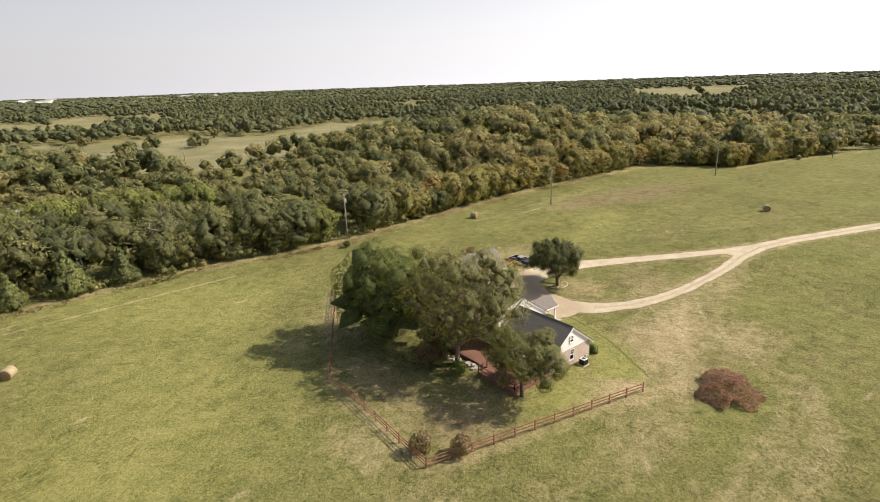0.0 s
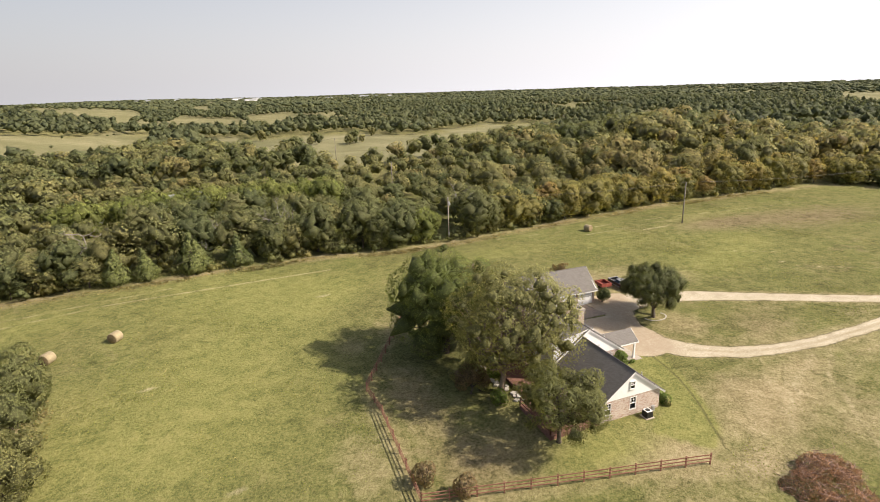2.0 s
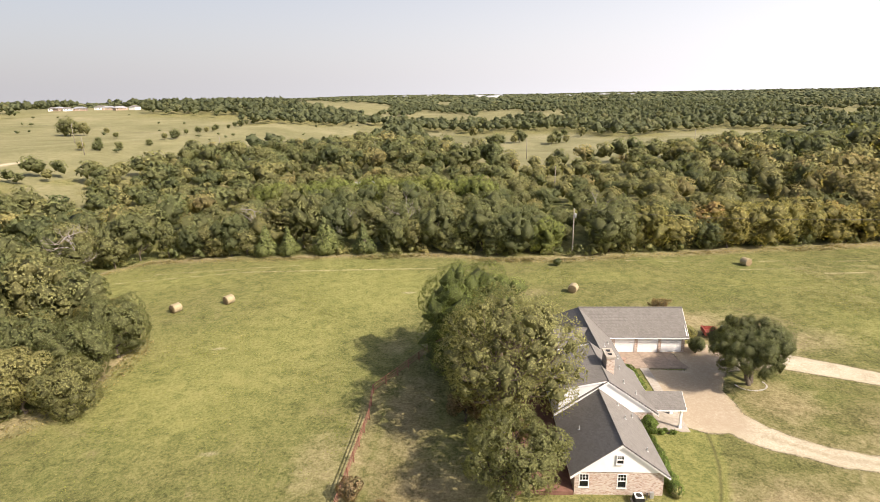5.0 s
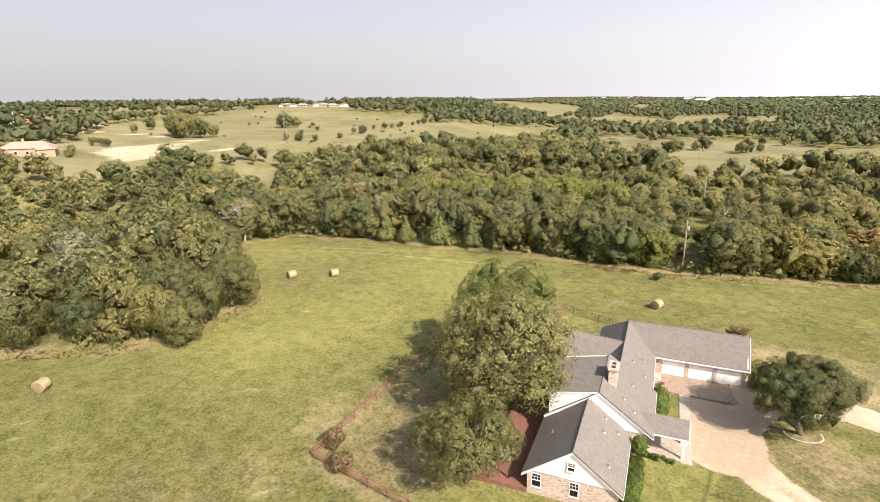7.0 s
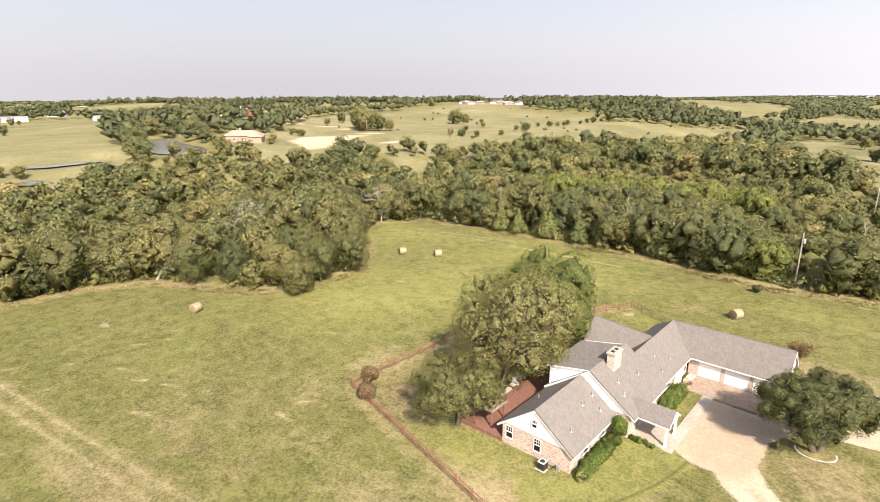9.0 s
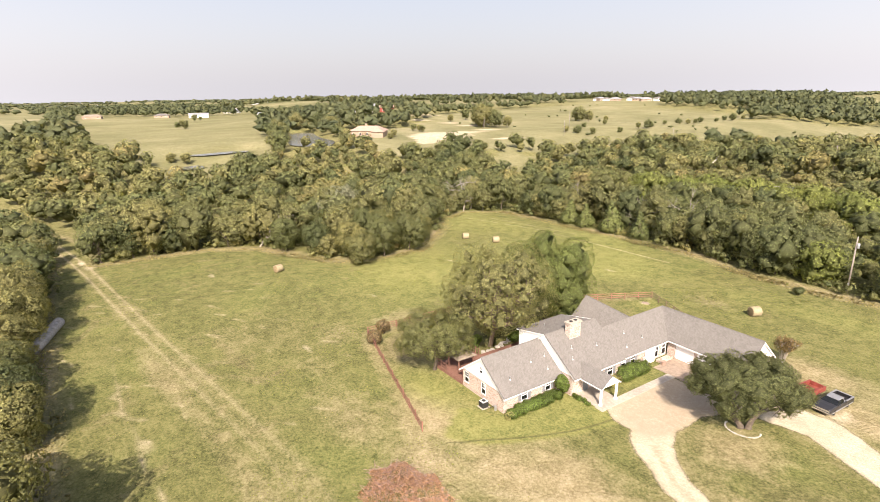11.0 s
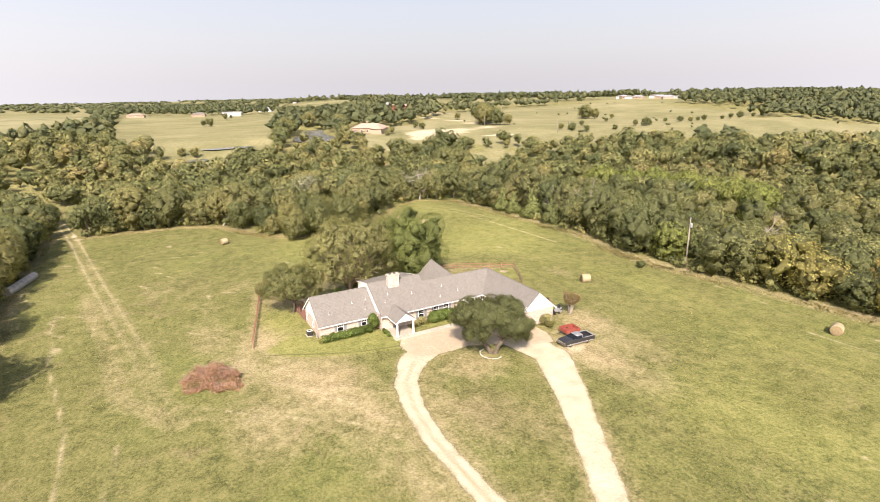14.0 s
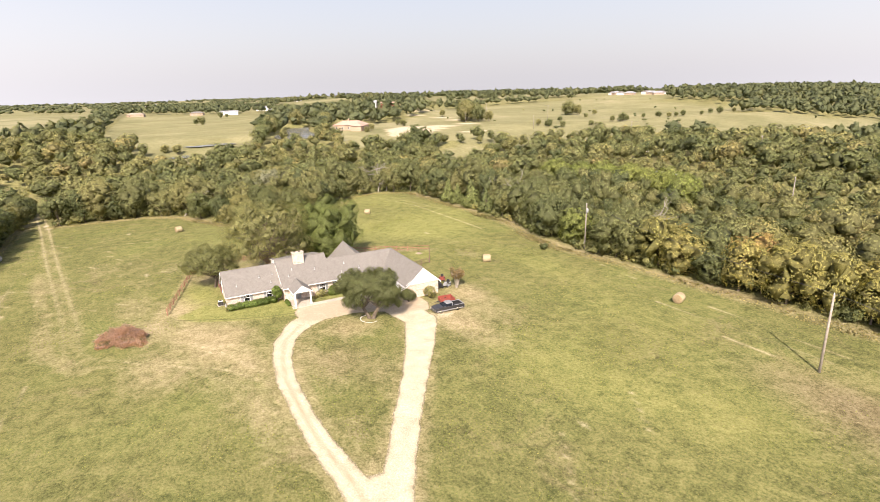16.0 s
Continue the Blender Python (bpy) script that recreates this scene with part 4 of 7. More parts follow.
# north wing
ne = wall((5.5, 18.0), (5.5, 28.0), -0.4, 2.6, [(0.5, 1.3, 0.8, 1.95), (2.4, 3.2, 0.8, 1.95), (7.3, 8.2, 0.3, 2.05), (9.0, 9.8, 0.3, 2.05)])
for a, c, d in ((0.5, 1.3, 0.8), (2.4, 3.2, 0.8)):
    window(ne, a, c, d, 1.95, True)
for a, c in ((7.3, 8.2), (9.0, 9.8)):
    window(ne, a, c, 0.3, 2.05)
part("garden_wall", B().box(5.62, 22.9, 0, 6.2, 23.2, 1.1).box(5.62, 23.2, 0, 5.9, 25.0, 2.3), M_WHITE, house, "white entry screen wall")
part("planter", B().box(6.1, 25.1, 0, 6.9, 27.6, 0.35), M_BRICK, house, "low red brick planter")
wall((-0.9, 31.0), (-0.9, 18.0), -0.4, 2.4)
roof("weathered grey asphalt shingle roof", [((6.0, 17.6, 2.38), (6.0, 27.6, 2.38), (2.3, 31.0, 5.42), (2.3, 17.6, 5.42)),
                                             ((-1.4, 34.4, 2.38), (-1.4, 17.6, 2.38), (2.3, 17.6, 5.42), (2.3, 31.0, 5.42))])
fascia((6.0, 18.15, 2.36), (6.0, 27.6, 2.36), 0.18)

# garage wing
gw = wall((5.7, 28.0), (16.3, 28.0), -0.4, 2.75, [(1.2, 3.87, 0.0, 2.13), (4.3, 7.05, 0.0, 2.13), (7.45, 10.2, 0.0, 2.13)])
wall((16.3, 28.0), (16.3, 34.0), -0.4, 2.6)
wall((16.3, 34.0), (-0.9, 34.0), -0.4, 2.6)
wall((-0.9, 34.0), (-0.9, 31.0), -0.4, 2.4)
for a, c in ((1.2, 3.87), (4.3, 7.05), (7.45, 10.2)):
    door = part("garage_door", B().box(a, .09, 0, c, .12, 2.13, gw), M_WHITE, house, "white panelled garage door")
    for k in range(4):
        for j in range(4):
            u, z = a + (c - a) * (j + .1) / 4, 2.13 * (k + .1) / 4
            part("panel", B().box(u, .07, z, u + (c - a) * .2, .09, z + .42, gw), M_WHITE, door)
gable([(16.32, 27.7, 2.6), (16.32, 31.0, 5.34), (16.32, 34.3, 2.6)], (0.1, 0, 0))
roof("weathered grey asphalt shingle roof", [((6.0, 27.55, 2.42), (16.6, 27.55, 2.42), (16.6, 31.0, 5.42), (2.3, 31.0, 5.42)),
                                             ((16.6, 34.45, 2.42), (-1.4, 34.45, 2.42), (2.3, 31.0, 5.42), (16.6, 31.0, 5.42))])
fascia((6.0, 27.55, 2.4), (16.6, 27.55, 2.4), 0.2)
fascia((16.62, 27.55, 2.4), (16.62, 31.0, 5.4), 0.24)
fascia((16.62, 34.45, 2.4), (16.62, 31.0, 5.4), 0.24)

# back wing
wall((-5.4, 20.6), (-0.9, 20.6), -0.4, 3.1)
wall((-5.4, 27.4), (-5.4, 20.6), -0.4, 3.1)
wall((-0.9, 27.4), (-5.4, 27.4), -0.4, 3.1)
gable([(-5.35, 20.6, 3.0), (-5.35, 24.0, 6.0), (-5.35, 27.4, 3.0)], (0.1, 0, 0))
roof("weathered grey asphalt shingle roof", [((-5.7, 20.2, 2.75), (-0.6, 20.2, 2.75), (2.1, 24.0, 5.35), (-5.7, 24.0, 6.1)),
                                             ((-0.6, 27.8, 2.75), (-5.7, 27.8, 2.75), (-5.7, 24.0, 6.1), (2.1, 24.0, 5.35))])

# ridge caps
for p, q in [((0.05, -.1, 5.44), (0.05, 9.0, 5.44)), ((1.05, 9.05, 6.31), (1.05, 18.15, 6.31)), ((2.3, 18.1, 5.45), (2.3, 31, 5.45)), ((2.3, 31, 5.45), (16.6, 31, 5.45)),
             ((2.3, 31, 5.45), (6.0, 27.6, 2.42)), ((-5.7, 24, 6.13), (2.1, 24, 5.38))]:
    p, q = Vector(p), Vector(q)
    part("ridge_cap", B().tube([p, q], [.07, .07], 6), M_SHINGLE, house)

# porch
roof("grey asphalt shingle porch roof", [((6.3, 10.0, 2.45), (9.55, 10.0, 2.45), (9.55, 11.68, 3.65), (4.6, 11.68, 3.65)),
                                         ((9.55, 13.36, 2.45), (6.3, 13.36, 2.45), (4.6, 11.68, 3.65), (9.55, 11.68, 3.65))])
gable([(9.38, 10.15, 2.42), (9.38, 11.68, 3.55), (9.38, 13.2, 2.42)], (0.08, 0, 0))
fascia((9.56, 10.0, 2.45), (9.56, 11.68, 3.65), 0.16)
fascia((9.56, 13.36, 2.45), (9.56, 11.68, 3.65), 0.16)
fascia((6.3, 10.0, 2.45), (9.55, 10.0, 2.45), 0.18)
fascia((6.3, 13.36, 2.45), (9.55, 13.36, 2.45), 0.18)
part("porch_floor", B().box(5.75, 9.9, -.25, 9.9, 13.4, 0.08), M_CONC, house, "tan concrete porch floor")
for y in (10.35, 13.0):
    post = part("porch_post", B().box(9.1, y - .11, .08, 9.32, y + .11, 2.35), M_WHITE, house, "square white porch post")
    part("post_base", B().box(9.05, y - .16, .08, 9.37, y + .16, .3), M_WHITE, post)
    part("post_cap", B().box(9.05, y - .16, 2.25, 9.37, y + .16, 2.4), M_WHITE, post)

# chimney and roof vents
ch = part("chimney", B().box(1.55, 12.1, 4.5, 2.4, 14.0, 7.3), M_BRICK, house, "tall pale brick chimney")
part("chimney_cap", B().box(1.45, 12.0, 7.3, 2.5, 14.1, 7.5), M_CONC, ch, "pale concrete cap")
for y in (12.6, 13.4):
    part("flue", B().box(1.8, y - .17, 7.5, 2.15, y + .17, 7.6), M_DARK_METAL, ch)
for x, y, zr in [(2.9, 2.0, 5.42 - .7586 * 2.85), (2.0, 6.0, 5.42 - .7586 * 1.95), (3.2, 7.7, 5.42 - .7586 * 3.15), (1.9, 8.3, 5.42 - .7586 * 1.85), (4.4, 10.6, mz - ms * 3.35),
                 (3.3, 11.5, mz - ms * 2.25), (3.9, 15.4, mz - ms * 2.85), (5.0, 20.0, 5.42 - .82 * 2.7), (3.6, 21.0, 5.42 - .82 * 1.3), (4.7, 23.5, 5.42 - .82 * 2.4), (-2.0, 12.0, 5.62), (-2.6, 5.0, 3.4)]:
    part("roof_vent", B().tube([(x, y, zr - .1), (x, y, zr + .38)], [.06, .06], 8).tube([(x, y, zr - .05), (x, y, zr + .06)], [.16, .08], 8), M_GALV, house, "small pale metal vent pipe")

# deck and pergola roof behind the south wing
deck = thing("deck", "red-stained wooden deck behind the house", "deck")
k = 0
for i in range(46):
    y = 0.1 + i * 0.33
    x0 = -10.1 if y < 6.2 else -8.6
    part("board", B().box(x0, y, 0.28, -3.9, y + .315, 0.33), M_DECK, deck)
part("deck_frame", B().box(-10.05, 0.12, -.3, -10.0, 6.4, .28).box(-10.0, 0.12, -.3, -3.9, .17, .28).box(-8.55, 6.4, -.3, -8.5, 15.2, .28), M_DECK, deck)
for i, (x0, y0, x1, y1) in enumerate([(-10.05, 0.15, -10.05, 6.3), (-10.05, 6.3, -8.6, 6.3), (-10.05, 0.15, -7.4, 0.15)]):
    r = B()
    p, q = Vector((x0, y0, 0)), Vector((x1, y1, 0))
    for z in (0.65, 1.15):
        r.prism([p + Vector((0, 0, z)), q + Vector((0, 0, z)), q + Vector((0, 0, z + .09)), p + Vector((0, 0, z + .09))], (.05, .05, 0))
    for t in (0, .5, 1):
        c = p.lerp(q, t)
        r.box(c.x - .05, c.y - .05, .3, c.x + .05, c.y + .05, 1.3)
    part("railing", r, M_DECK, deck, "red-stained rail")
gaz = thing("gazebo", "small square gazebo with a tan roof on the deck", "gazebo", pose(-7.1, 2.2, 0.33))
for x in (-1.15, 1.15):
    for y in (-1.15, 1.15):
        part("post", B().box(x - .07, y - .07, 0, x + .07, y + .07, 2.1), M_DECK, gaz)
for k in range(4):
    m = Matrix.Rotation(k * math.pi / 2, 4, "Z")
    b = B()
    slope(b, m @ Vector((-1.5, -1.5, 2.0)), m @ Vector((1.5, -1.5, 2.0)), m @ Vector((.02, -.02, 2.75)), m @ Vector((-.02, -.02, 2.75)), 6)
    part("roof", b, M_GAZROOF, gaz, "weathered tan shingle roof")
    part("beam", B().box(-1.2, -1.2, 1.95, 1.2, -1.1, 2.1, m), M_DECK, gaz)


# ---- trees ----


def unit(a):
    return a / (np.linalg.norm(a, axis=1, keepdims=True) + 1e-9)


def sprays(centre, normal, size, rng, bend=0.35, bulge=None):
    """Leaf sprays: for each centre one bent, kite-shaped pair of triangles, turned at random about its normal. Returns verts (n*4, 6), faces (n*2, 3)."""
    n = len(centre)
    normal = unit(normal)
    u = unit(np.cross(normal, rng.normal(size=(n, 3))))
    w = np.cross(normal, u)
    s = size * rng.uniform(0.6, 1.35, (n, 1))
    a, c = s * rng.uniform(0.8, 1.2, (n, 1)), s * rng.uniform(0.45, 0.9, (n, 1))
    p0, p2 = centre - u * a, centre + u * a
    p1 = centre + w * c - normal * s * bend * rng.uniform(0, 1, (n, 1)) + u * s * rng.uniform(-.4, .4, (n, 1))
    p3 = centre - w * c - normal * s * bend * rng.uniform(0, 1, (n, 1)) + u * s * rng.uniform(-.4, .4, (n, 1))
    v = np.stack([p0, p1, p2, p3], 1).reshape(-1, 3)
    i = np.arange(n)[:, None] * 4
    f = np.concatenate([i + [0, 2, 1], i + [0, 3, 2]], 1).reshape(-1, 3)
    soft = normal if bulge is None else unit(bulge + rng.normal(size=(n, 3)) * .2)
    return np.concatenate([v, np.repeat(soft, 4, 0)], 1), f


def lobes_of(rng, rx, rz, zc, n, r0, r1, flat=0.45, cone=False, full=0.0):
    """Centres and radii of the boughs that fill a crown."""
    d = rng.normal(size=(n, 3))
    d /= np.linalg.norm(d, axis=1, keepdims=True)
    d[:, 2] = np.where(d[:, 2] < -flat, -d[:, 2], d[:, 2])
    k = rng.uniform(0.45, 0.95, (n, 1))
    d[:, :2] *= (1 / np.sqrt(np.maximum(1 - d[:, 2:] ** 2, 0.12))) ** full
    c = d * k * [rx, rx, rz]
    r = rng.uniform(r0, r1, n)
    if cone:
        h = rng.uniform(-1, 1, n)
        a = rng.uniform(0, 6.28, n)
        rad = rx * (1 - (h + 1) / 2) * rng.uniform(.4, .9, n)
        c = np.stack([np.cos(a) * rad, np.sin(a) * rad, h * rz], 1)
        r = r * (1.1 - (h + 1) / 2.4)
    c[:, 2] += zc
    return c, r


def clumps(rng, c, r, k, size=(.32, .48), out=.64):
    """Smaller clumps that bulge from each bough."""
    d = unit(rng.normal(size=(len(r) * k, 3)))
    d[:, 2] = np.where(d[:, 2] < -.45, -d[:, 2], d[:, 2])
    rr = np.repeat(r, k)
    return np.concatenate([c, np.repeat(c, k, 0) + d * rr[:, None] * out]), np.concatenate([r * .92, rr * rng.uniform(*size, len(rr))])


def crown(rng, c, r, count, size, rough=0.55, inner=0.12, low=-1.0, shell=(.95, .12), soft=1.0):
    """Sprays over the outside of the boughs, with a few inside."""
    n = int(count * 3.2)
    w = r ** 2 / (r ** 2).sum()
    k = rng.choice(len(r), n, p=w)
    d = unit(rng.normal(size=(n, 3)))
    d[:, 2] = np.where(d[:, 2] < low, -d[:, 2], d[:, 2])
    rad = r[k] * (shell[0] + shell[1] * rng.random(n) ** 1.6) * np.where(rng.random(n) < inner, rng.uniform(.5, .9, n), 1)
    p = c[k] + d * rad[:, None]
    deep = np.zeros(n)
    for j in range(len(r)):
        q = ((p - c[j]) ** 2).sum(1) / r[j] ** 2
        deep += (q < 0.74) & (k != j)
    keep = np.where(deep == 0)[0][:count]
    nor = d[keep] + rng.normal(size=(len(keep), 3)) * rough
    head = unit(p[keep] - c.mean(0))
    return sprays(p[keep], nor, size, rng, bulge=d[keep] + head * soft)


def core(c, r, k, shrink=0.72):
    """Rough hearts in painted shade inside the boughs, so that the far side does not shine through."""
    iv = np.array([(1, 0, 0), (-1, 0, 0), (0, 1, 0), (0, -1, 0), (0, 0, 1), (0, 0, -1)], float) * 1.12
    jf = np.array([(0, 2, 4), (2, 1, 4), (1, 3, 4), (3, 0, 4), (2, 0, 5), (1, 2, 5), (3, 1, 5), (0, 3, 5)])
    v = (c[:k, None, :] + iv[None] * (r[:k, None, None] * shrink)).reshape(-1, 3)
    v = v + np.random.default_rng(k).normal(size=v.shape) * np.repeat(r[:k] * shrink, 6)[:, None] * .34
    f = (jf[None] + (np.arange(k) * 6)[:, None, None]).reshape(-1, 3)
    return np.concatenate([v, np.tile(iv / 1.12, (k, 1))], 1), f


def join(*vf):
    vs, fs, n = [], [], 0
    for v, f in vf:
        vs.append(v)
        fs.append(f + n)
        n += len(v)
    return np.concatenate(vs), np.concatenate(fs)


def limbs(b, rng, base, top, r, targets, bend=0.6):
    """A tapered trunk that forks into a limb to each target."""
    base, top = Vector(base), Vector(top)
    mid = base.lerp(top, 0.5) + Vector((rng.normal() * .15, rng.normal() * .15, 0))
    b.tube([base - Vector((0, 0, .3)), base + Vector((0, 0, .25)), mid, top], [r * 1.5, r, r * .85, r * .7], 9)
    for t in targets:
        t = Vector(t)
        s = mid.lerp(top, rng.uniform(.2, 1))
        m1 = s.lerp(t, .4) + Vector((rng.normal() * bend, rng.normal() * bend, rng.uniform(0, bend)))
        m2 = s.lerp(t, .75) + Vector((rng.normal() * bend * .6, rng.normal() * bend * .6, 0))
        b.tube([s, m1, m2, t], [r * .5, r * .34, r * .2, r * .06], 6, False)
        for _ in range(2):
            e = m2 + Vector((rng.normal(), rng.normal(), rng.uniform(0, 1))) * 1.3
            b.tube([m1.lerp(m2, rng.uniform(.3, 1)), e], [r * .16, r * .04], 4, False)


def make_tree(label, seed, width, height, mat, count, size, lobes=22, bole=0.28, category="tree", m=None, group="", trunk_r=0.25, clear=0.22, bark=M_BARK, cone=False, rough=0.55,
              stems=1, boughs=9, flat=0.45, shrink=0.72, lobe=(0.20, 0.36), off=(0, 0), full=0.0, low=-1.0, sub=0, inner=.08, shell=(.95, .12)):
    rng = np.random.default_rng(seed)
    z0 = height * clear
    rz = (height - z0) / 2
    zc = z0 + rz
    sc = min(width, height)
    c, r = lobes_of(rng, width / 2 * .78, rz * .8, zc, lobes, lobe[0] * sc * .6, lobe[1] * sc * .6, flat, cone, full)
    c[:, 0] += off[0]
    c[:, 1] += off[1]
    top = c[:, 2] + r
    c[:, 2] *= height / top.max() if not cone else 1
    t = thing("juniper" if cone else "tree", label, category, m, group)
    b = B()
    order = rng.permutation(len(c))[:min(boughs, lobes)]
    for s in range(stems):
        a = 2 * math.pi * s / stems
        d = 0.35 * (stems > 1)
        tg = [c[i] for i in order[s::stems]]
        limbs(b, rng, (math.cos(a) * d, math.sin(a) * d, 0), (math.cos(a) * d * 4 + off[0] * .4, math.sin(a) * d * 4 + off[1] * .4, z0 + rz * (.35 if not cone else 1.2)), trunk_r, tg, 0.05 * width)
    part("trunk", b, bark, t, "", True)
    hearts = len(r)
    if sub:
        c, r = clumps(rng, c, r, sub)
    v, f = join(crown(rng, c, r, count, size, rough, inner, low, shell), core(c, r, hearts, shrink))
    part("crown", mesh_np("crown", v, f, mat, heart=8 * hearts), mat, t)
    return t


# the yard trees
def put(x, y, turn=0, s=1.0, sz=None):
    return pose(x, y, land1(x, y), 0, 0, turn) @ Matrix.Diagonal((s, s, sz or s, 1))


make_tree("large dense dark green shade tree beside the back wing", 11, 16.6, 14.8, M_DARK, 40000, 0.112, 110, m=put(-12.3, 22.4), trunk_r=0.4, clear=0.03, shrink=0.7, lobe=(.17, .29), flat=.97, full=.6, sub=5, rough=.4)
make_tree("tall thinning olive green tree with bare branches showing, beside the deck", 12, 19.2, 16.0, M_OLIVE, 35000, 0.11, 140, m=put(-10.5, 9.9), trunk_r=0.36, clear=0.09, bark=M_GREYBARK, boughs=105,
          shrink=0.4, lobe=(.12, .23), off=(1.4, 0.4), flat=.92, full=.5, sub=4, rough=.45, inner=.3, shell=(.86, .34))
make_tree("small round-headed oak on the lawn near the deck", 13, 13.0, 8.4, M_OAK, 23000, 0.085, 84, m=put(-9.4, -0.4), trunk_r=0.24, clear=0.16, off=(0, 0), shrink=0.5, lobe=(.13, .24), flat=.6, full=.3, sub=4, rough=.45, inner=.2, boughs=26, shell=(.88, .3))
make_tree("broad live oak ringed with stones on the drive's island", 14, 14.6, 8.0, M_LIVE, 36000, 0.08, 110, m=put(20.9, 19.5) @ Matrix.Rotation(radians(45), 4, "Z") @ Matrix.Diagonal((1.12, .82, 1, 1)), trunk_r=0.3, clear=0.12, stems=2, shrink=0.76, flat=0.7, off=(-0.3, 0.4), lobe=(.14, .26), full=.4, sub=4, rough=.55, inner=.15, boughs=16, shell=(.86, .36))
make_tree("low russet-brown tree under the large shade trees", 15, 5.0, 4.0, M_CRAPE, 3200, 0.11, 24, m=put(-13.6, 11.6), trunk_r=0.12, clear=0.1, shrink=0.4)


def shrub(name, label, seed, w, h, mat, count, size, m, category="shrub", group="", lobes=12, shrink=0.75, stems=True, box=None):
    rng = np.random.default_rng(seed)
    if box:
        lx, ly = box
        n = lobes
        c = np.stack([rng.uniform(-lx, lx, n), rng.uniform(-ly, ly, n), np.full(n, h * .5)], 1)
        r = rng.uniform(.48, .54, n) * h
    else:
        c, r = lobes_of(rng, w / 2 * .6, h * .3, h * .52, lobes, w * .16, w * .26, 0.9)
    t = thing(name, label, category, m, group)
    b = B()
    for i in range(min(7, len(c))):
        b.tube([(c[i][0] * .2, c[i][1] * .2, -.15), c[i] * .6, c[i]], [.04, .03, .01], 5, False)
    part("stems", b, M_BARK, t)
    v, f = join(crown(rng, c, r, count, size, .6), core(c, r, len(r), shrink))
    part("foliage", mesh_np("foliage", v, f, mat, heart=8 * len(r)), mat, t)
    return t


def crape_myrtle(m):
    rng = np.random.default_rng(21)
    t = thing("crape_myrtle", "bare-stemmed russet shrub at the garage corner", "shrub", m)
    b, ends = B(), []
    for _ in range(22):
        a, q = rng.uniform(0, 6.28), rng.uniform(.5, 1.9)
        tip = Vector((math.cos(a) * q, math.sin(a) * q, rng.uniform(2.9, 4.1) - q * .25))
        mid = Vector((tip.x * .35, tip.y * .35, tip.z * .5))
        b.tube([(math.cos(a) * .15, math.sin(a) * .15, -.2), mid, tip], [.045, .03, .008], 5, False)
        for _ in range(6):
            s = mid.lerp(tip, rng.uniform(.1, .9))
            e = s + Vector((rng.normal() * .3, rng.normal() * .3, rng.uniform(.2, .7)))
            b.tube([s, e], [.014, .004], 3, False)
            ends += [s.lerp(e, u) + Vector(rng.normal(size=3) * .12) for u in rng.uniform(.3, 1.1, 16)]
    part("stems", b, M_PALE_BARK, t, "pale bare stems")
    v, f = sprays(np.array(ends), rng.normal(size=(len(ends), 3)) + [0, 0, .5], .115, rng)
    part("foliage", mesh_np("foliage", v, f, M_CRAPE), M_CRAPE, t)


crape_myrtle(put(15.9, 38.0))
shrub("shrub", "rounded russet shrub at the fence corner", 22, 2.6, 2.2, M_CRAPE, 900, .11, put(-23.9, -.4), group="fence corner shrubs", shrink=.35)
shrub("shrub", "rounded russet shrub at the fence corner", 23, 2.7, 2.2, M_CRAPE, 900, .11, put(-21.3, -3.4), group="fence corner shrubs", shrink=.35)
shrub("shrub", "clipped dark green round shrub beside the garage", 24, 3.0, 2.6, M_LIVE, 1500, .1, put(17.6, 27.6))
shrub("shrub", "brownish rounded shrub by the garage gable", 25, 2.6, 2.3, M_OLIVE, 1000, .1, put(18.0, 31.6), shrink=.4)
shrub("shrub", "clipped upright evergreen where the two wings meet", 26, 2.2, 3.3, M_HEDGE, 2400, .085, put(5.1, 8.3))
shrub("hedge", "long clipped green hedge along the south wing", 27, 1, 1.0, M_HEDGE, 4200, .09, put(4.95, 4.0), "hedge", lobes=90, box=(.45, 3.7))
shrub("hedge", "clipped green hedge along the north wing", 28, 1, 1.5, M_HEDGE, 2800, .09, put(6.6, 19.6), "hedge", lobes=64, box=(.5, 2.4))
shrub("shrub", "brownish shrub at the hedge end", 29, 1.3, .9, M_OLIVE, 700, .09, put(5.1, 0.2), shrink=.5)
shrub("flower_bed", "low leafy border by the porch", 30, 1, .5, M_HEDGE, 700, .09, put(7.2, 9.4), "flower bed", lobes=9, box=(1.5, .3))
shrub("shrub", "brown-leaved shrub next to the porch", 31, 2.4, 1.3, M_OLIVE, 800, .09, put(6.9, 15.4), shrink=.5)
for x, y, s, k in [(-11.6, 8.0, 2.4, 0), (-12.4, 11.6, 2.8, 1), (-9.6, 13.6, 2.2, 0), (-14, 14.5, 2.6, 1), (-7.4, 16.6, 2.2, 0)]:
    shrub("shrub", "yard shrub in the bed round the deck", 40 + int(s * 10) + k, s, s * .8, (M_HEDGE, M_OLIVE)[k], 800, .1, put(x, y), group="deck bed shrubs", shrink=.5)
shrub("shrub", "wild bush in the dry grass at the pole", 38, 2.0, 1.6, M_EDGE, 700, .12, put(5.2, 66.5))

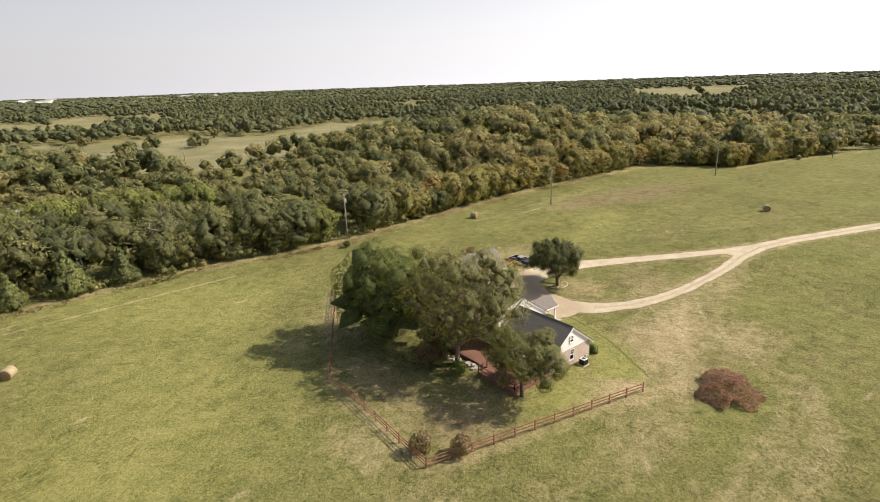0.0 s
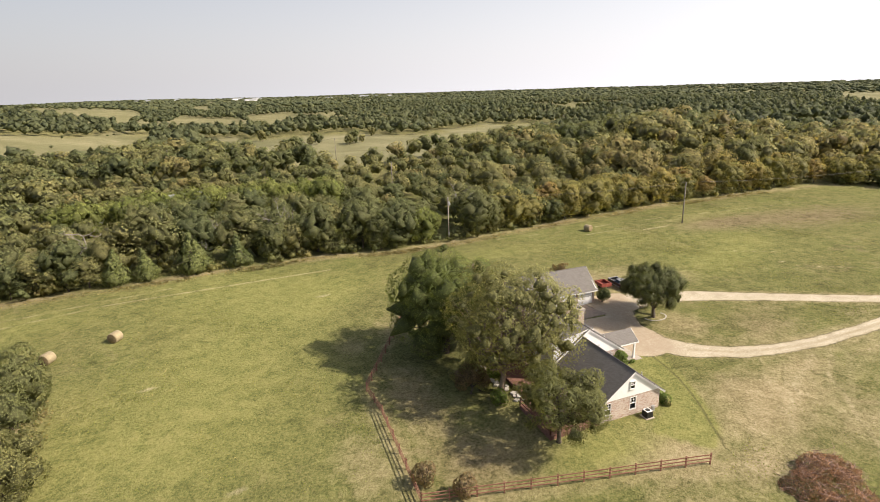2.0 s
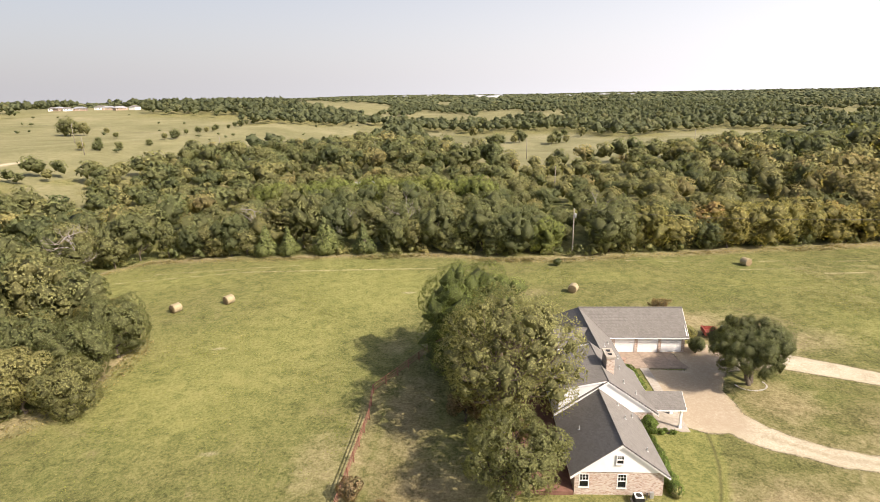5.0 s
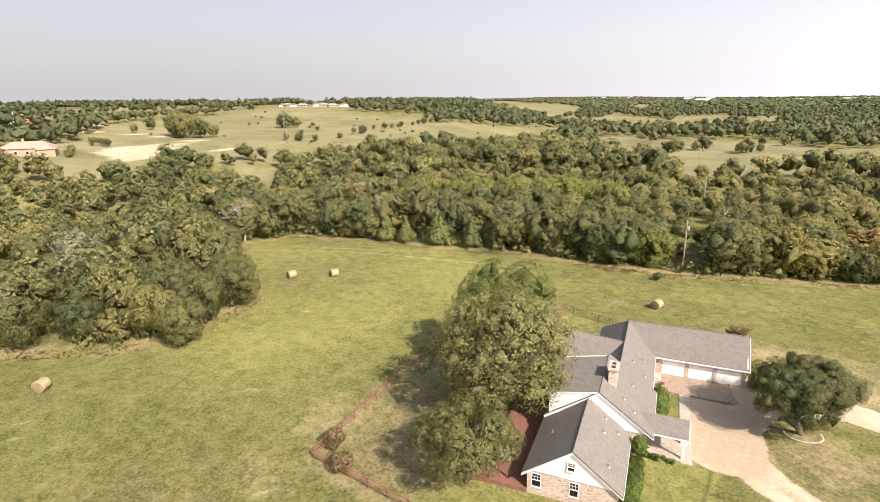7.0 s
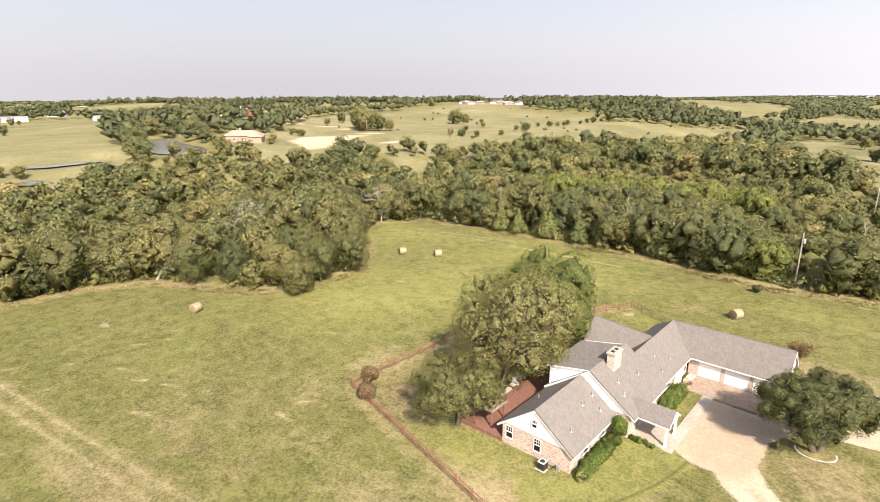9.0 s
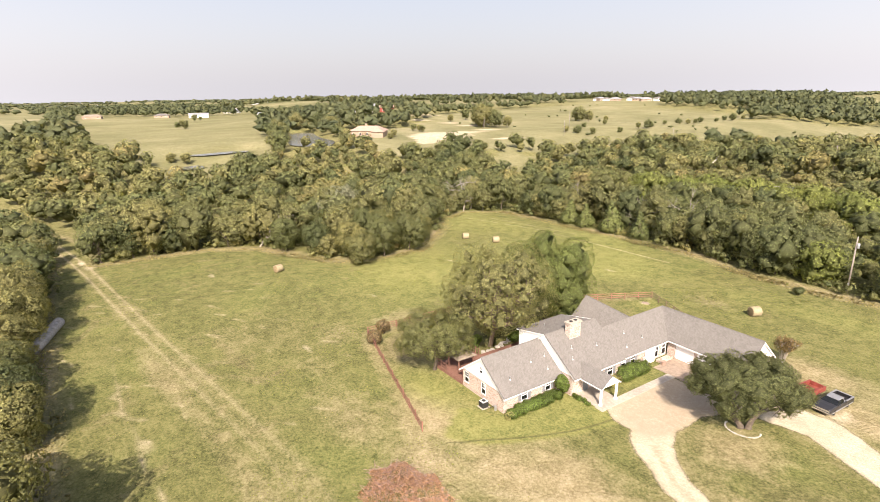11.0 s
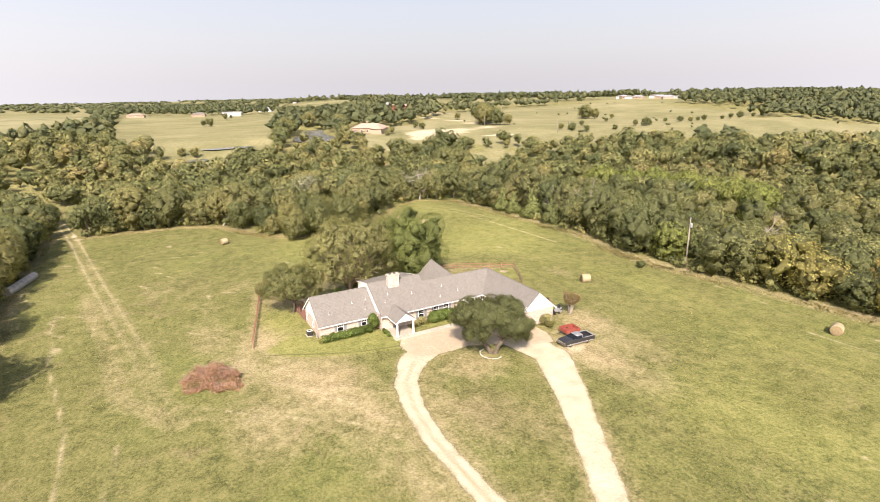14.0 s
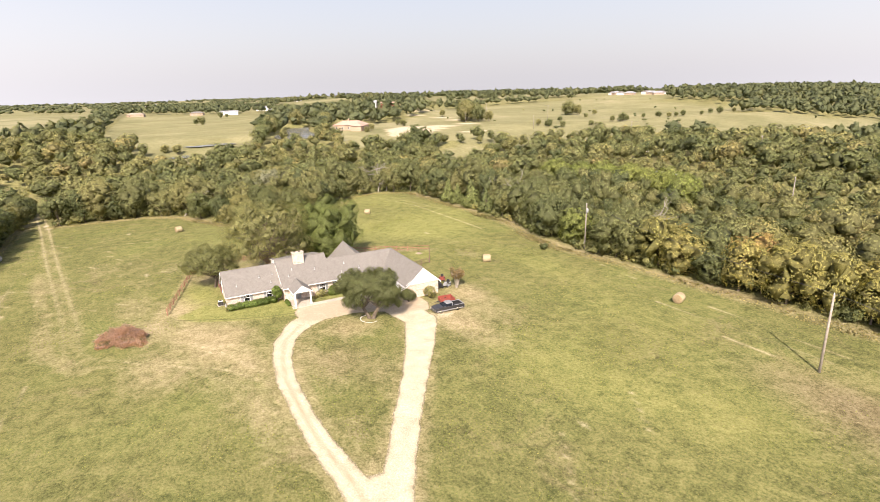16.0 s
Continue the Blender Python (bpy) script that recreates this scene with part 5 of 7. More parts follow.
# the trees along the edge of the woods: a few grown forms, repeated
FORMS = []
for i, (w, h, mat, n, kw) in enumerate([
        (9.0, 9.5, M_EDGE, 1600, {}), (10.0, 11.0, M_EDGE, 1800, {}), (7.5, 8.5, M_EDGE, 1400, {}), (11.5, 12.0, M_EDGE, 2000, {}), (9.0, 8.0, M_EDGE, 1500, {}),
        (6.5, 10.5, M_EDGE, 1300, {}), (12.5, 11.5, M_LIVE, 2200, {}), (5.2, 7.2, M_JUNI, 1700, dict(cone=True)), (10.0, 9.5, M_SILVER, 1600, {}), (9.0, 8.5, M_LIME, 1500, {}),
        (10.5, 13.0, M_EDGE, 1900, {}), (9.5, 9.0, M_GOLD, 1600, {}), (8.0, 9.5, M_GOLD, 1400, {}), (11.0, 10.5, M_GOLD, 1800, {})]):
    label = {6: "dense dark broad tree at the woods' edge", 7: "dark conical juniper at the woods' edge", 8: "silvery grey-green tree in the woods", 9: "bright lime green tree in the woods", 11: "yellowing olive tree at the woods' edge", 12: "yellowing olive tree at the woods' edge", 13: "yellowing olive tree at the woods' edge"}.get(i, "bushy green tree at the woods' edge")
    FORMS.append(make_tree(label, 100 + i, w, h, mat, int(n * 1.08), 0.225 if not kw else .18, 30 if not kw else 52, clear=0.02 if i < 7 or i > 7 else 0, m=pose(0, 0, 0), group="woods edge", boughs=4, flat=.97, trunk_r=.2, shrink=.6, rough=.22, sub=0 if kw else 3, lobe=(.30, .48), full=.3 * (not kw), low=-.85, shell=(.91, .17), **kw))

NEAR_FORMS = [make_tree("bushy green tree at the woods' edge", 130 + i, w, h, M_EDGE, 9500, .14, 34, clear=.02, m=pose(0, 0, 0), group="woods edge", boughs=6, flat=.97, trunk_r=.22, shrink=.52, rough=.45, sub=4, lobe=(.22, .38), full=.3, low=-.8, shell=(.9, .2))
              for i, (w, h) in enumerate([(9.5, 9.5), (11.0, 11.0), (8.0, 8.5)])]
EDGE_LINE = MEADOW[:23]
SOUTH_LINE = MEADOW[26:33]
GROVE_LINE = MEADOW[26:28]


def along(line, step, offs, rng):
    out = []
    for (x0, y0), (x1, y1) in zip(line, line[1:]):
        ln = math.hypot(x1 - x0, y1 - y0)
        n = max(1, int(round(ln / step)))
        nx, ny = -(y1 - y0) / ln, (x1 - x0) / ln
        for k in range(n):
            s = (k + rng.uniform(.1, .9)) / n
            for o in offs:
                q = o + rng.uniform(-1.2, 1.2)
                out.append((x0 + (x1 - x0) * s + nx * q + rng.uniform(-1, 1), y0 + (y1 - y0) * s + ny * q))
    return out


rng_e = np.random.default_rng(3)
side = 1
spots = [(x, y, 0) for x, y in along(EDGE_LINE, 5.3, (3.2 * side,), rng_e)] + [(x, y, 1) for x, y in along(EDGE_LINE, 6.8, (9.0 * side,), rng_e)]
south = [(x, y, 2) for x, y in along(GROVE_LINE, 8.2, (2.6 * side,), rng_e)] + [(x, y, 0) for x, y in along(MEADOW[27:33], 5.6, (2.4 * side,), rng_e)] + [(x, y, 1) for x, y in along(SOUTH_LINE, 7, (9.5 * side,), rng_e)]
TAKEN = [(9.7, 74.2, 5.0), (8.5, 78, 4.0)]
special = [(-98, 22, 8, 1.55), (-106, 30, 8, 1.2), (-10, 78.5, 6, 1.15), (-20, 80.5, 6, 1.0), (1, 79, 6, .9), (-55, 79, 7, 1.25), (-60, 78.5, 7, 1.1), (-46, 78.8, 7, 1.3), (-37, 78.5, 7, 1.05),
           (-8, 86, 6, 1.1), (-27, 88, 6, .95), (4.2, 76.2, 9, .62)]
special += [(-82 + 5.6 * k, 136 + 11 * math.sin(k * .2 + .2) - .0042 * k ** 3 + (-1) ** k * 2, 9, 1.25 + .12 * math.sin(k * 2.1)) for k in range(14)]
made = 0
used = set()
used_near = set()


def place_near(k, m):
    if k in used_near:
        copy_thing(NEAR_FORMS[k], m)
    else:
        NEAR_FORMS[k].matrix_world = m
        used_near.add(k)


for x, y, k, s, a in [(-63.5, 27.5, 1, .88, 40), (-59.8, 12.8, 0, .8, 0), (-62.4, 20, 1, .95, 150), (-66, 13.5, 2, 1.0, 260), (-70, 20, 1, 1.05, 80), (-76, 9, 0, 1.0, 200), (-82, 3.5, 2, 1.0, 20), (-69, 33, 0, 1.0, 310)]:
    TAKEN.append((x, y, 4.5))
    place_near(k, put(x, y, a, s))
    made += 1
for x, y, kind, s in special:
    TAKEN.append((x, y, 3.5))
    m = put(x, y, float(rng_e.uniform(0, 360)), s)
    if kind in used:
        copy_thing(FORMS[kind], m)
    else:
        FORMS[kind].matrix_world = put(x, y)
        used.add(kind)
    made += 1
for x, y, row in spots + south:
    if inside(MEADOW, x, y) or any((x - a) ** 2 + (y - b) ** 2 < r * r for a, b, r in TAKEN):
        continue
    if x > 210 or made > 298:
        continue
    kind = int(rng_e.choice([0, 1, 2, 3, 4, 5, 10]))
    if x > 22 and y > 40 and rng_e.random() < .75:
        kind = int(rng_e.choice([11, 12, 13]))
    if row == 0 and rng_e.random() < .06:
        kind = 7
    s = float(rng_e.uniform(.8, 1.12)) * (1.0 if row else .9)
    if y < -40 and x < -95:
        s *= .8
    elif y < -40:
        s *= 1.22 if row < 2 else float(rng_e.uniform(1.0, 1.3))
    m = put(x, y, float(rng_e.uniform(0, 360)), s, s * float(rng_e.uniform(.85, 1.1)))
    TAKEN.append((x, y, 2.5))
    if y < -40 and x > -64 and kind != 7:
        place_near(made % 3, m)
    elif kind in used:
        copy_thing(FORMS[kind], m)
    else:
        FORMS[kind].matrix_world = put(x, y)
        used.add(kind)
    made += 1


# low growth under the edge trees
def undergrowth():
    rng = np.random.default_rng(44)
    pts = along(EDGE_LINE, 2.3, (2.0,), rng) + along(EDGE_LINE, 5.0, (6.0,), rng) + along(SOUTH_LINE, 3.0, (1.6,), rng)
    vs, fs, tone, n = [], [], [], 0
    for x, y in pts:
        if inside(MEADOW, x, y) or x > 215 or rng.random() < .2:
            continue
        h = rng.uniform(1.4, 4.2)
        c, r = lobes_of(rng, h * .5, h * .3, h * .45, 4, h * .3, h * .48, .95)
        v, f = join(crown(rng, c, r, 90, .2, .6), core(c, r, 4, .5))
        vs.append(v + [x, y, land1(x, y) - .1, 0, 0, 0])
        fs.append(f + n)
        tone.append(np.full(len(f), float(np.clip(rng.normal(.45, .25), .02, .98))))
        n += len(v)
    me = mesh_np("undergrowth", np.concatenate(vs), np.concatenate(fs), M_WOOD, np.concatenate(tone))
    tagged(new("undergrowth", me), "low tangled green undergrowth along the woods", "undergrowth", kind="stuff")


undergrowth()


# the woods behind, as one mass of many trees
def noise2(x, y, s, seed):
    r = np.random.default_rng(seed)
    out = np.zeros_like(x)
    for k in range(5):
        a, p = r.uniform(0, 6.28), r.uniform(0, 6.28, 2)
        f = s * (1.0 + .8 * k)
        u, w = np.cos(a) * x + np.sin(a) * y, -np.sin(a) * x + np.cos(a) * y
        out += np.sin(u * f + p[0] + 1.3 * np.sin(w * f * .7)) * np.cos(w * f * .9 + p[1]) / (1 + .35 * k)
    return out


def scatter(x0, x1, y0, y1, step, rng):
    gx, gy = np.meshgrid(np.arange(x0, x1, step), np.arange(y0, y1, step))
    x = (gx + rng.uniform(-.42, .42, gx.shape) * step).ravel()
    y = (gy + rng.uniform(-.42, .42, gx.shape) * step).ravel()
    return x, y


def seen(x, y):
    """The wooded half of the country, north and west of the road."""
    return (y > -46 + 0.22 * np.minimum(x + 60, 0)) & ~((x > 60) & (y < -10 + .1 * x))


def open_field(x, y):
    o = inside(MEADOW, x, y) | inside(POND_ARM, x, y) | inside(POOL, x, y) | (line_dist(POND_ARM, x, y, True) < 4)
    for poly in FIELDS.values():
        o |= inside(poly, x, y)
    for line, half in BELTS:
        o &= line_dist(line, x, y) > half
    o |= inside(POND, x, y) | inside(MEADOW, x, y)
    o |= line_dist(POND, x, y, True) < 4
    o |= np.hypot(x + 263, y - 116) < 17
    return o


def forest(name, x, y, h, w, count, size, label, lobes=6, sub=4, kinds=16, rng=None):
    """Many trees in one mesh: a few grown heads, each turned, stretched and toned anew."""
    heads = []
    for _ in range(kinds):
        c, r = lobes_of(rng, .25, .23, .58, lobes, .23, .33, .6)
        c, r = clumps(rng, c, r, sub)
        k = 1 / (c[:, 2] + r).max()
        c, r = c * k, r * k
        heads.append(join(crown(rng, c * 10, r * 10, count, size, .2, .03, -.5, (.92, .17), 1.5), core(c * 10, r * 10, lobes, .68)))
    vs, fs, tone, inner, n = [], [], [], [], 0
    tn = np.clip(0.42 + 0.46 * smooth01((x - 15) / 40) * (y > 60) * smooth01((165 - y) / 50) + 0.26 * noise2(x, y, .03, 5) / 2.2 + 0.25 * rng.normal(size=len(x)), 0.02, 0.985)
    gz = land(x, y)
    for i in range(len(x)):
        v0, f = heads[rng.integers(kinds)]
        a = rng.uniform(0, 6.28)
        turn = np.array([[math.cos(a), math.sin(a), 0], [-math.sin(a), math.cos(a), 0], [0, 0, 1]])
        v = np.concatenate([v0[:, :3] @ turn * [w[i] / 10, w[i] / 10, h[i] / 10] + [x[i], y[i], gz[i] - .2], v0[:, 3:] @ turn], 1)
        vs.append(v)
        fs.append(f + n)
        tone.append(np.full(len(f), tn[i]))
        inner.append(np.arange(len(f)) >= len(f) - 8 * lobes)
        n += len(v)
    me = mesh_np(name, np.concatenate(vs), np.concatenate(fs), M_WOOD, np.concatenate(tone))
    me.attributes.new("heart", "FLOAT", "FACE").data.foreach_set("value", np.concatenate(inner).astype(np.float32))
    return tagged(new(name, me), label, "woods", kind="stuff")


def forest_low(name, x, y, h, w, rng, label, lobes=3, cards=7, size=.19):
    """Far trees: low lumpy heads of a few boughs and sprays, all set out at once."""
    kinds = []
    for _ in range(10):
        c, r = lobes_of(rng, .25, .22, .5, lobes, .22, .32, .5)
        kinds.append(join(crown(rng, c, r, cards, size, .5, 0, -.2), core(c, r, lobes, .9)) if cards else core(c, r, lobes, 1.0))
    # tones kept low, so the far crowns are coloured as if dimly lit
    tn = np.clip(.24 + .2 * noise2(x, y, .006, 9) / 2 + .17 * rng.normal(size=len(x)), .02, .98)
    pick, turn = rng.integers(0, 10, len(x)), rng.uniform(0, 6.28, len(x))
    z = land(x, y)
    vs, fs, tone, n = [], [], [], 0
    for k, (v0, f) in enumerate(kinds):
        at = np.where(pick == k)[0]
        ca, sa = np.cos(turn[at])[:, None], np.sin(turn[at])[:, None]
        v = np.empty((len(at), len(v0), 6))
        v[..., 0] = (v0[:, 0] * ca - v0[:, 1] * sa) * w[at, None] + x[at, None]
        v[..., 1] = (v0[:, 0] * sa + v0[:, 1] * ca) * w[at, None] + y[at, None]
        v[..., 2] = np.maximum(v0[:, 2], -.05) * h[at, None] + z[at, None]
        v[..., 3] = v0[:, 3] * ca - v0[:, 4] * sa
        v[..., 4] = v0[:, 3] * sa + v0[:, 4] * ca
        v[..., 5] = v0[:, 5]
        vs.append(v.reshape(-1, 6))
        fs.append((f[None] + (np.arange(len(at)) * len(v0))[:, None, None] + n).reshape(-1, 3))
        tone.append(np.repeat(tn[at], len(f)))
        n += len(at) * len(v0)
    me = mesh_np(name, np.concatenate(vs), np.concatenate(fs), M_FAR_SHADED, np.concatenate(tone))
    return tagged(new(name, me), label, "woods", kind="stuff")


rw = np.random.default_rng(17)
x, y = scatter(-330, 330, -130, 300, 7.1, rw)
d = np.hypot(x, y - 15)
ok = seen(x, y) & ~open_field(x, y) & (d < 300) & ((line_dist(MEADOW, x, y, True) > 11.0) | (x > 205) | (x < -108))
ok |= (x < -8) & (y < -58) & (y > -95) & (x > -190) & ~inside(MEADOW, x, y) & (d < 300)
for a, b, _, s in special:
    ok &= np.hypot(x - a, y - b) > 5.0 * s
x, y, d = x[ok], y[ok], d[ok]
clear = (noise2(x, y, .045, 31) > 2.3) & (d > 130)
x, y, d = x[~clear], y[~clear], d[~clear]
size = rw.uniform(.62, 1.28, len(x)) * (1 + .12 * noise2(x, y, .04, 2)) * np.where(x < -108, .86, 1.0)
size = np.where((y > 83) & (y < 215) & (x > -95) & (x < 75), .72 * size, size)      # lower scrub before the young lime-green trees
near = d < 145
forest("woodland", x[near], y[near], 9.8 * size[near], 10.6 * size[near], 380, .28, "dense mixed green woods round the meadow", 10, 3, 20, rw)
forest("woodland", x[~near], y[~near], 9.8 * size[~near], 10.6 * size[~near], 125, .5, "dense mixed green woods in the valley", 8, 2, 16, rw)

x, y = scatter(-1500, 1300, -330, 1250, 10.6, rw)
d = np.hypot(x, y - 15)
belt = np.zeros(len(x), bool)
for line, half in BELTS:
    belt |= (line_dist(line, x, y) < half) & ~inside(MEADOW, x, y) & ~inside(POND, x, y)
wood = noise2(x, y, .012, 4) + .35 * noise2(x, y, .05, 6) > np.where(d < 420, -1.6, np.where(x < -420, .45, -.75))
ok = seen(x, y) & (((~open_field(x, y)) & (d >= 297) & (d < 1250) & wood) | (belt & (d >= 297)))
x, y = x[ok], y[ok]
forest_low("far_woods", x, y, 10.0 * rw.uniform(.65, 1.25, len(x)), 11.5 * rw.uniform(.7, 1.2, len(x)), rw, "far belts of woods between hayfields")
x, y = scatter(-2600, 2600, -900, 2600, 25, rw)
d = np.hypot(x, y - 15)
ok = seen(x, y) & (d >= 1240) & (d < 2500) & (noise2(x, y, .007, 8) + .5 * noise2(x, y, .025, 6) > np.where(x < -900, .5, -.8)) & ~open_field(x, y)
x, y = x[ok], y[ok]
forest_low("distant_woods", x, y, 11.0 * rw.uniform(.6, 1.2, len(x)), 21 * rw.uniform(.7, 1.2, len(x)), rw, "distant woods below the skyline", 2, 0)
x, y = scatter(-4600, 4600, -1200, 4600, 52, rw)
d = np.hypot(x, y - 15)
ok = seen(x, y) & (d >= 2450) & (d < 4650) & (noise2(x, y, .006, 8) + .4 * noise2(x, y, .02, 6) > np.where(x < -1300, .3, -.6))
x, y = x[ok], y[ok]
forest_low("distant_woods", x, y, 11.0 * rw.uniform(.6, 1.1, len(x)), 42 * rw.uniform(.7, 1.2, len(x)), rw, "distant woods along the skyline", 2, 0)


# ---- single trees in the far fields ----
rf = np.random.default_rng(5)
HILL_TREES = [(-282, 217, 1.4, 3), (-291, 223, 1.4, 6), (-273, 213, 1.3, 3), (-266, 219, 1.1, 6), (-286, 230, 1.3, 1), (-300, 233, 1.0, 0), (-262, 226, .8, 1), (-283, 323, 1.1, 3), (-290, 328, 1.0, 6), (-276, 327, .9, 1),
              (-267, 338, .6, 2), (-324, 219, .8, 2), (-342, 247, .9, 1), (-278, 157, .5, 0), (-272, 158, .55, 2), (-266, 156, .5, 0), (-281, 163, .45, 2), (-214, 236, .6, 2), (-208, 240, .7, 4), (-200, 246, .5, 0),
              (-222, 262, .5, 2), (-196, 268, .5, 4), (-236, 300, .5, 2), (-246, 124, .6, 2), (-239, 118, .5, 4), (-155, 112, 1.1, 6), (-150, 117, 1.1, 3), (-161, 111, .9, 1), (-420, 36, .8, 0), (-424, 32, .7, 2), (-572, 70, .7, 1), (-586, 78, .6, 2)]
NORTH_TREES = [(6, 326, .75, 3), (2, 331, .7, 0), (10, 334, .7, 1), (24, 350, .85, 6), (20, 346, .6, 1), (48, 340, .8, 3), (56, 346, .6, 0), (-8, 407, .8, 1), (63, 394, .8, 2), (77, 399, .8, 0), (44, 333, .7, 1),
               (890, 430, 1.2, 0), (960, 470, 1.3, 1), (1050, 520, 1.2, 2), (1180, 600, 1.4, 3)]
LANE_TREES = [(x, y, .42 + .2 * float(rf.random()), (2, 6, 4)[k % 3]) for k, (x, y) in enumerate([(-200, 292), (-197, 299), (-200, 306), (-205, 329), (-204, 344), (-203, 355), (-199, 358), (-203, 371), (-203, 393), (-201, 401), (-201, 413), (-207, 440), (-203, 446)])]
POND_TREES = [(-350, 100, 1.0, 3), (-346, 116, 1.1, 1), (-328, 118, 1.0, 0), (-304, 112, .8, 3), (-262, 56, .8, 0), (-275, 62, 1.0, 1), (-290, 68, 1.0, 3), (-306, 74, 1.0, 0), (-252, 52, .7, 2), (-243, 96, .5, 2), (-222, 82, .8, 1), (-232, 6, .7, 2), (-236, 0, .6, 4)]
for x, y, s, k in HILL_TREES + NORTH_TREES + LANE_TREES + POND_TREES:
    copy_thing(FORMS[k], put(x, y, float(rf.uniform(0, 360)), s))


bx, by = scatter(-700, -115, 175, 900, 17, rf)
ok = inside(FIELDS["hill"], bx, by) & (noise2(bx, by, .03, 12) > rf.normal(1.1, .5, len(bx))) & (np.hypot(bx + 250, by - 165) > 40)
bx, by = bx[ok], by[ok]
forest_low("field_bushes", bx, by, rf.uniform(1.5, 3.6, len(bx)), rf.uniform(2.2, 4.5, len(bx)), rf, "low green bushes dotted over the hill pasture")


def dead_tree(label, seed, h, m):
    rng = np.random.default_rng(seed)
    b = B()

    def limb(p, d, length, r, depth):
        pts, q = [p], Vector(p)
        for _ in range(3):
            d = (d + Vector(rng.normal(size=3)) * .28 + Vector((0, 0, .06))).normalized()
            q = q + d * length / 3
            pts.append(q.copy())
        b.tube(pts, [r, r * .8, r * .6, r * .35], 7 if depth == 0 else 4, depth == 0)
        if depth < 3:
            for _ in range((7, 4, 3)[depth]):
                s = rng.integers(1, 4)
                side_d = (d + Vector(rng.normal(size=3)) * (.95 if depth else .8)).normalized()
                side_d.z = abs(side_d.z) * .8
                limb(pts[s], side_d, length * rng.uniform(.35, .62), r * (.5, .4, .4)[depth], depth + 1)
    limb(Vector((0, 0, -.3)), Vector((.05, 0, 1)), h * .8, .24, 0)
    single("dead_tree", b, M_DEADWOOD, label, "tree", m)


for x, y, h, s in [(-97.5, 68, 12, 1), (-99, 72, 10, 2), (-90, -1, 10, 3), (18, 84, 9, 4), (-50, 86, 11, 6), (-66, 90, 11, 7), (-24, 84, 10, 9)]:
    dead_tree("bleached leafless dead tree among the woods", s, h, put(x, y, s * 50))


# ---- fences ----
def fence(line, label, step=2.4, mat=M_FENCE):
    t = thing("fence", label, "fence", Matrix(), "yard fence")
    for (x0, y0), (x1, y1) in zip(line, line[1:]):
        n = max(1, round(math.hypot(x1 - x0, y1 - y0) / step))
        pts = [Vector((x0 + (x1 - x0) * k / n, y0 + (y1 - y0) * k / n, 0)) for k in range(n + 1)]
        for p in pts:
            p.z = land1(p.x, p.y)
        ang = math.atan2(y1 - y0, x1 - x0)
        for p in pts[:-1] if line[-1] != (x1, y1) else pts:
            part("post", B().box(-.055, -.055, -.3, .055, .055, 1.25, Matrix.Translation(p) @ Matrix.Rotation(ang, 4, "Z")), mat, t)
        for p, q in zip(pts, pts[1:]):
            s = Vector((-math.sin(ang), math.cos(ang), 0)) * .05
            for z in (.36, .72, 1.08):
                part("rail", B().prism([p + Vector((0, 0, z)) + s, q + Vector((0, 0, z)) + s, q + Vector((0, 0, z + .085)) + s, p + Vector((0, 0, z + .085)) + s], s), mat, t)


fence([(1.5, -9.1), (-25.0, -2.6)], "red-brown wooden rail fence beside the mown lawn")
fence([(-25.0, -2.6), (-24.4, 12), (-24.8, 17.5), (-9.0, 45.0)], "red-brown wooden rail fence along the meadow")
fence([(-9.0, 45.0), (-0.5, 40.8), (1.0, 34.3)], "dark wooden rail fence behind the house", mat=M_OLDFENCE)


# ---- hay ----
def bale(label, m, mat=M_HAY, group="round bales"):
    t = thing("hay_bale", label, "hay bale", m, group)
    n, w, r = 28, .78, .82
    rng = np.random.default_rng(int(abs(m.translation.x) * 10))
    prof = [(-w, r * .9), (-w + .08, r), (-w * .4, r * 1.015), (0, r * .995), (w * .4, r * 1.015), (w - .08, r), (w, r * .9)]
    vs = [(u, q * math.cos(a) * (1 + .012 * rng.normal()), q * math.sin(a) * (1 + .012 * rng.normal()) * .97) for u, q in prof for a in (2 * math.pi * k / n for k in range(n))]
    fs = [(i * n + k, i * n + (k + 1) % n, (i + 1) * n + (k + 1) % n, (i + 1) * n + k) for i in range(len(prof) - 1) for k in range(n)]
    part("roll", B().add(vs, fs), mat, t, "", True)
    for s in (-1, 1):
        e = B()
        for q0, q1, u0, u1 in [(.9 * r, .72 * r, 1, 1.03), (.72 * r, .55 * r, 1.005, 1.035), (.55 * r, .38 * r, 1.01, 1.04), (.38 * r, .2 * r, 1.015, 1.04), (.2 * r, .01, 1.02, 1.03)]:
            a = [(s * w * u0, q0 * math.cos(v), q0 * math.sin(v) * .97) for v in (2 * math.pi * k / n for k in range(n))]
            c = [(s * w * u1, q1 * math.cos(v), q1 * math.sin(v) * .97) for v in (2 * math.pi * k / n for k in range(n))]
            e.add(a + c, [(k, (k + 1) % n, n + (k + 1) % n, n + k) for k in range(n)])
        part("bale_end", e, M_HAYEND if mat is M_HAY else M_OLDHAY, t, "darker coiled end")
    return t


for x, y, a in [(5.6, 51.1, -115), (-63.9, 44.4, -116), (-56.0, 48.0, -120), (42.1, 64.6, -70), (-65.8, -3.7, -68), (96, 15, 35), (187, 39.5, 20)]:
    bale("pale round hay bale lying on the meadow", pose(x, y, land1(x, y) + .76, 0, 0, a))
for k in range(7):
    x, y = -48.8 - 1.56 * k, -45.2 + .42 * k
    bale("old grey weathered round bale in a row at the trees", pose(x, y, land1(x, y) + .76, 0, 0, -15), M_OLDHAY, "old bale row")


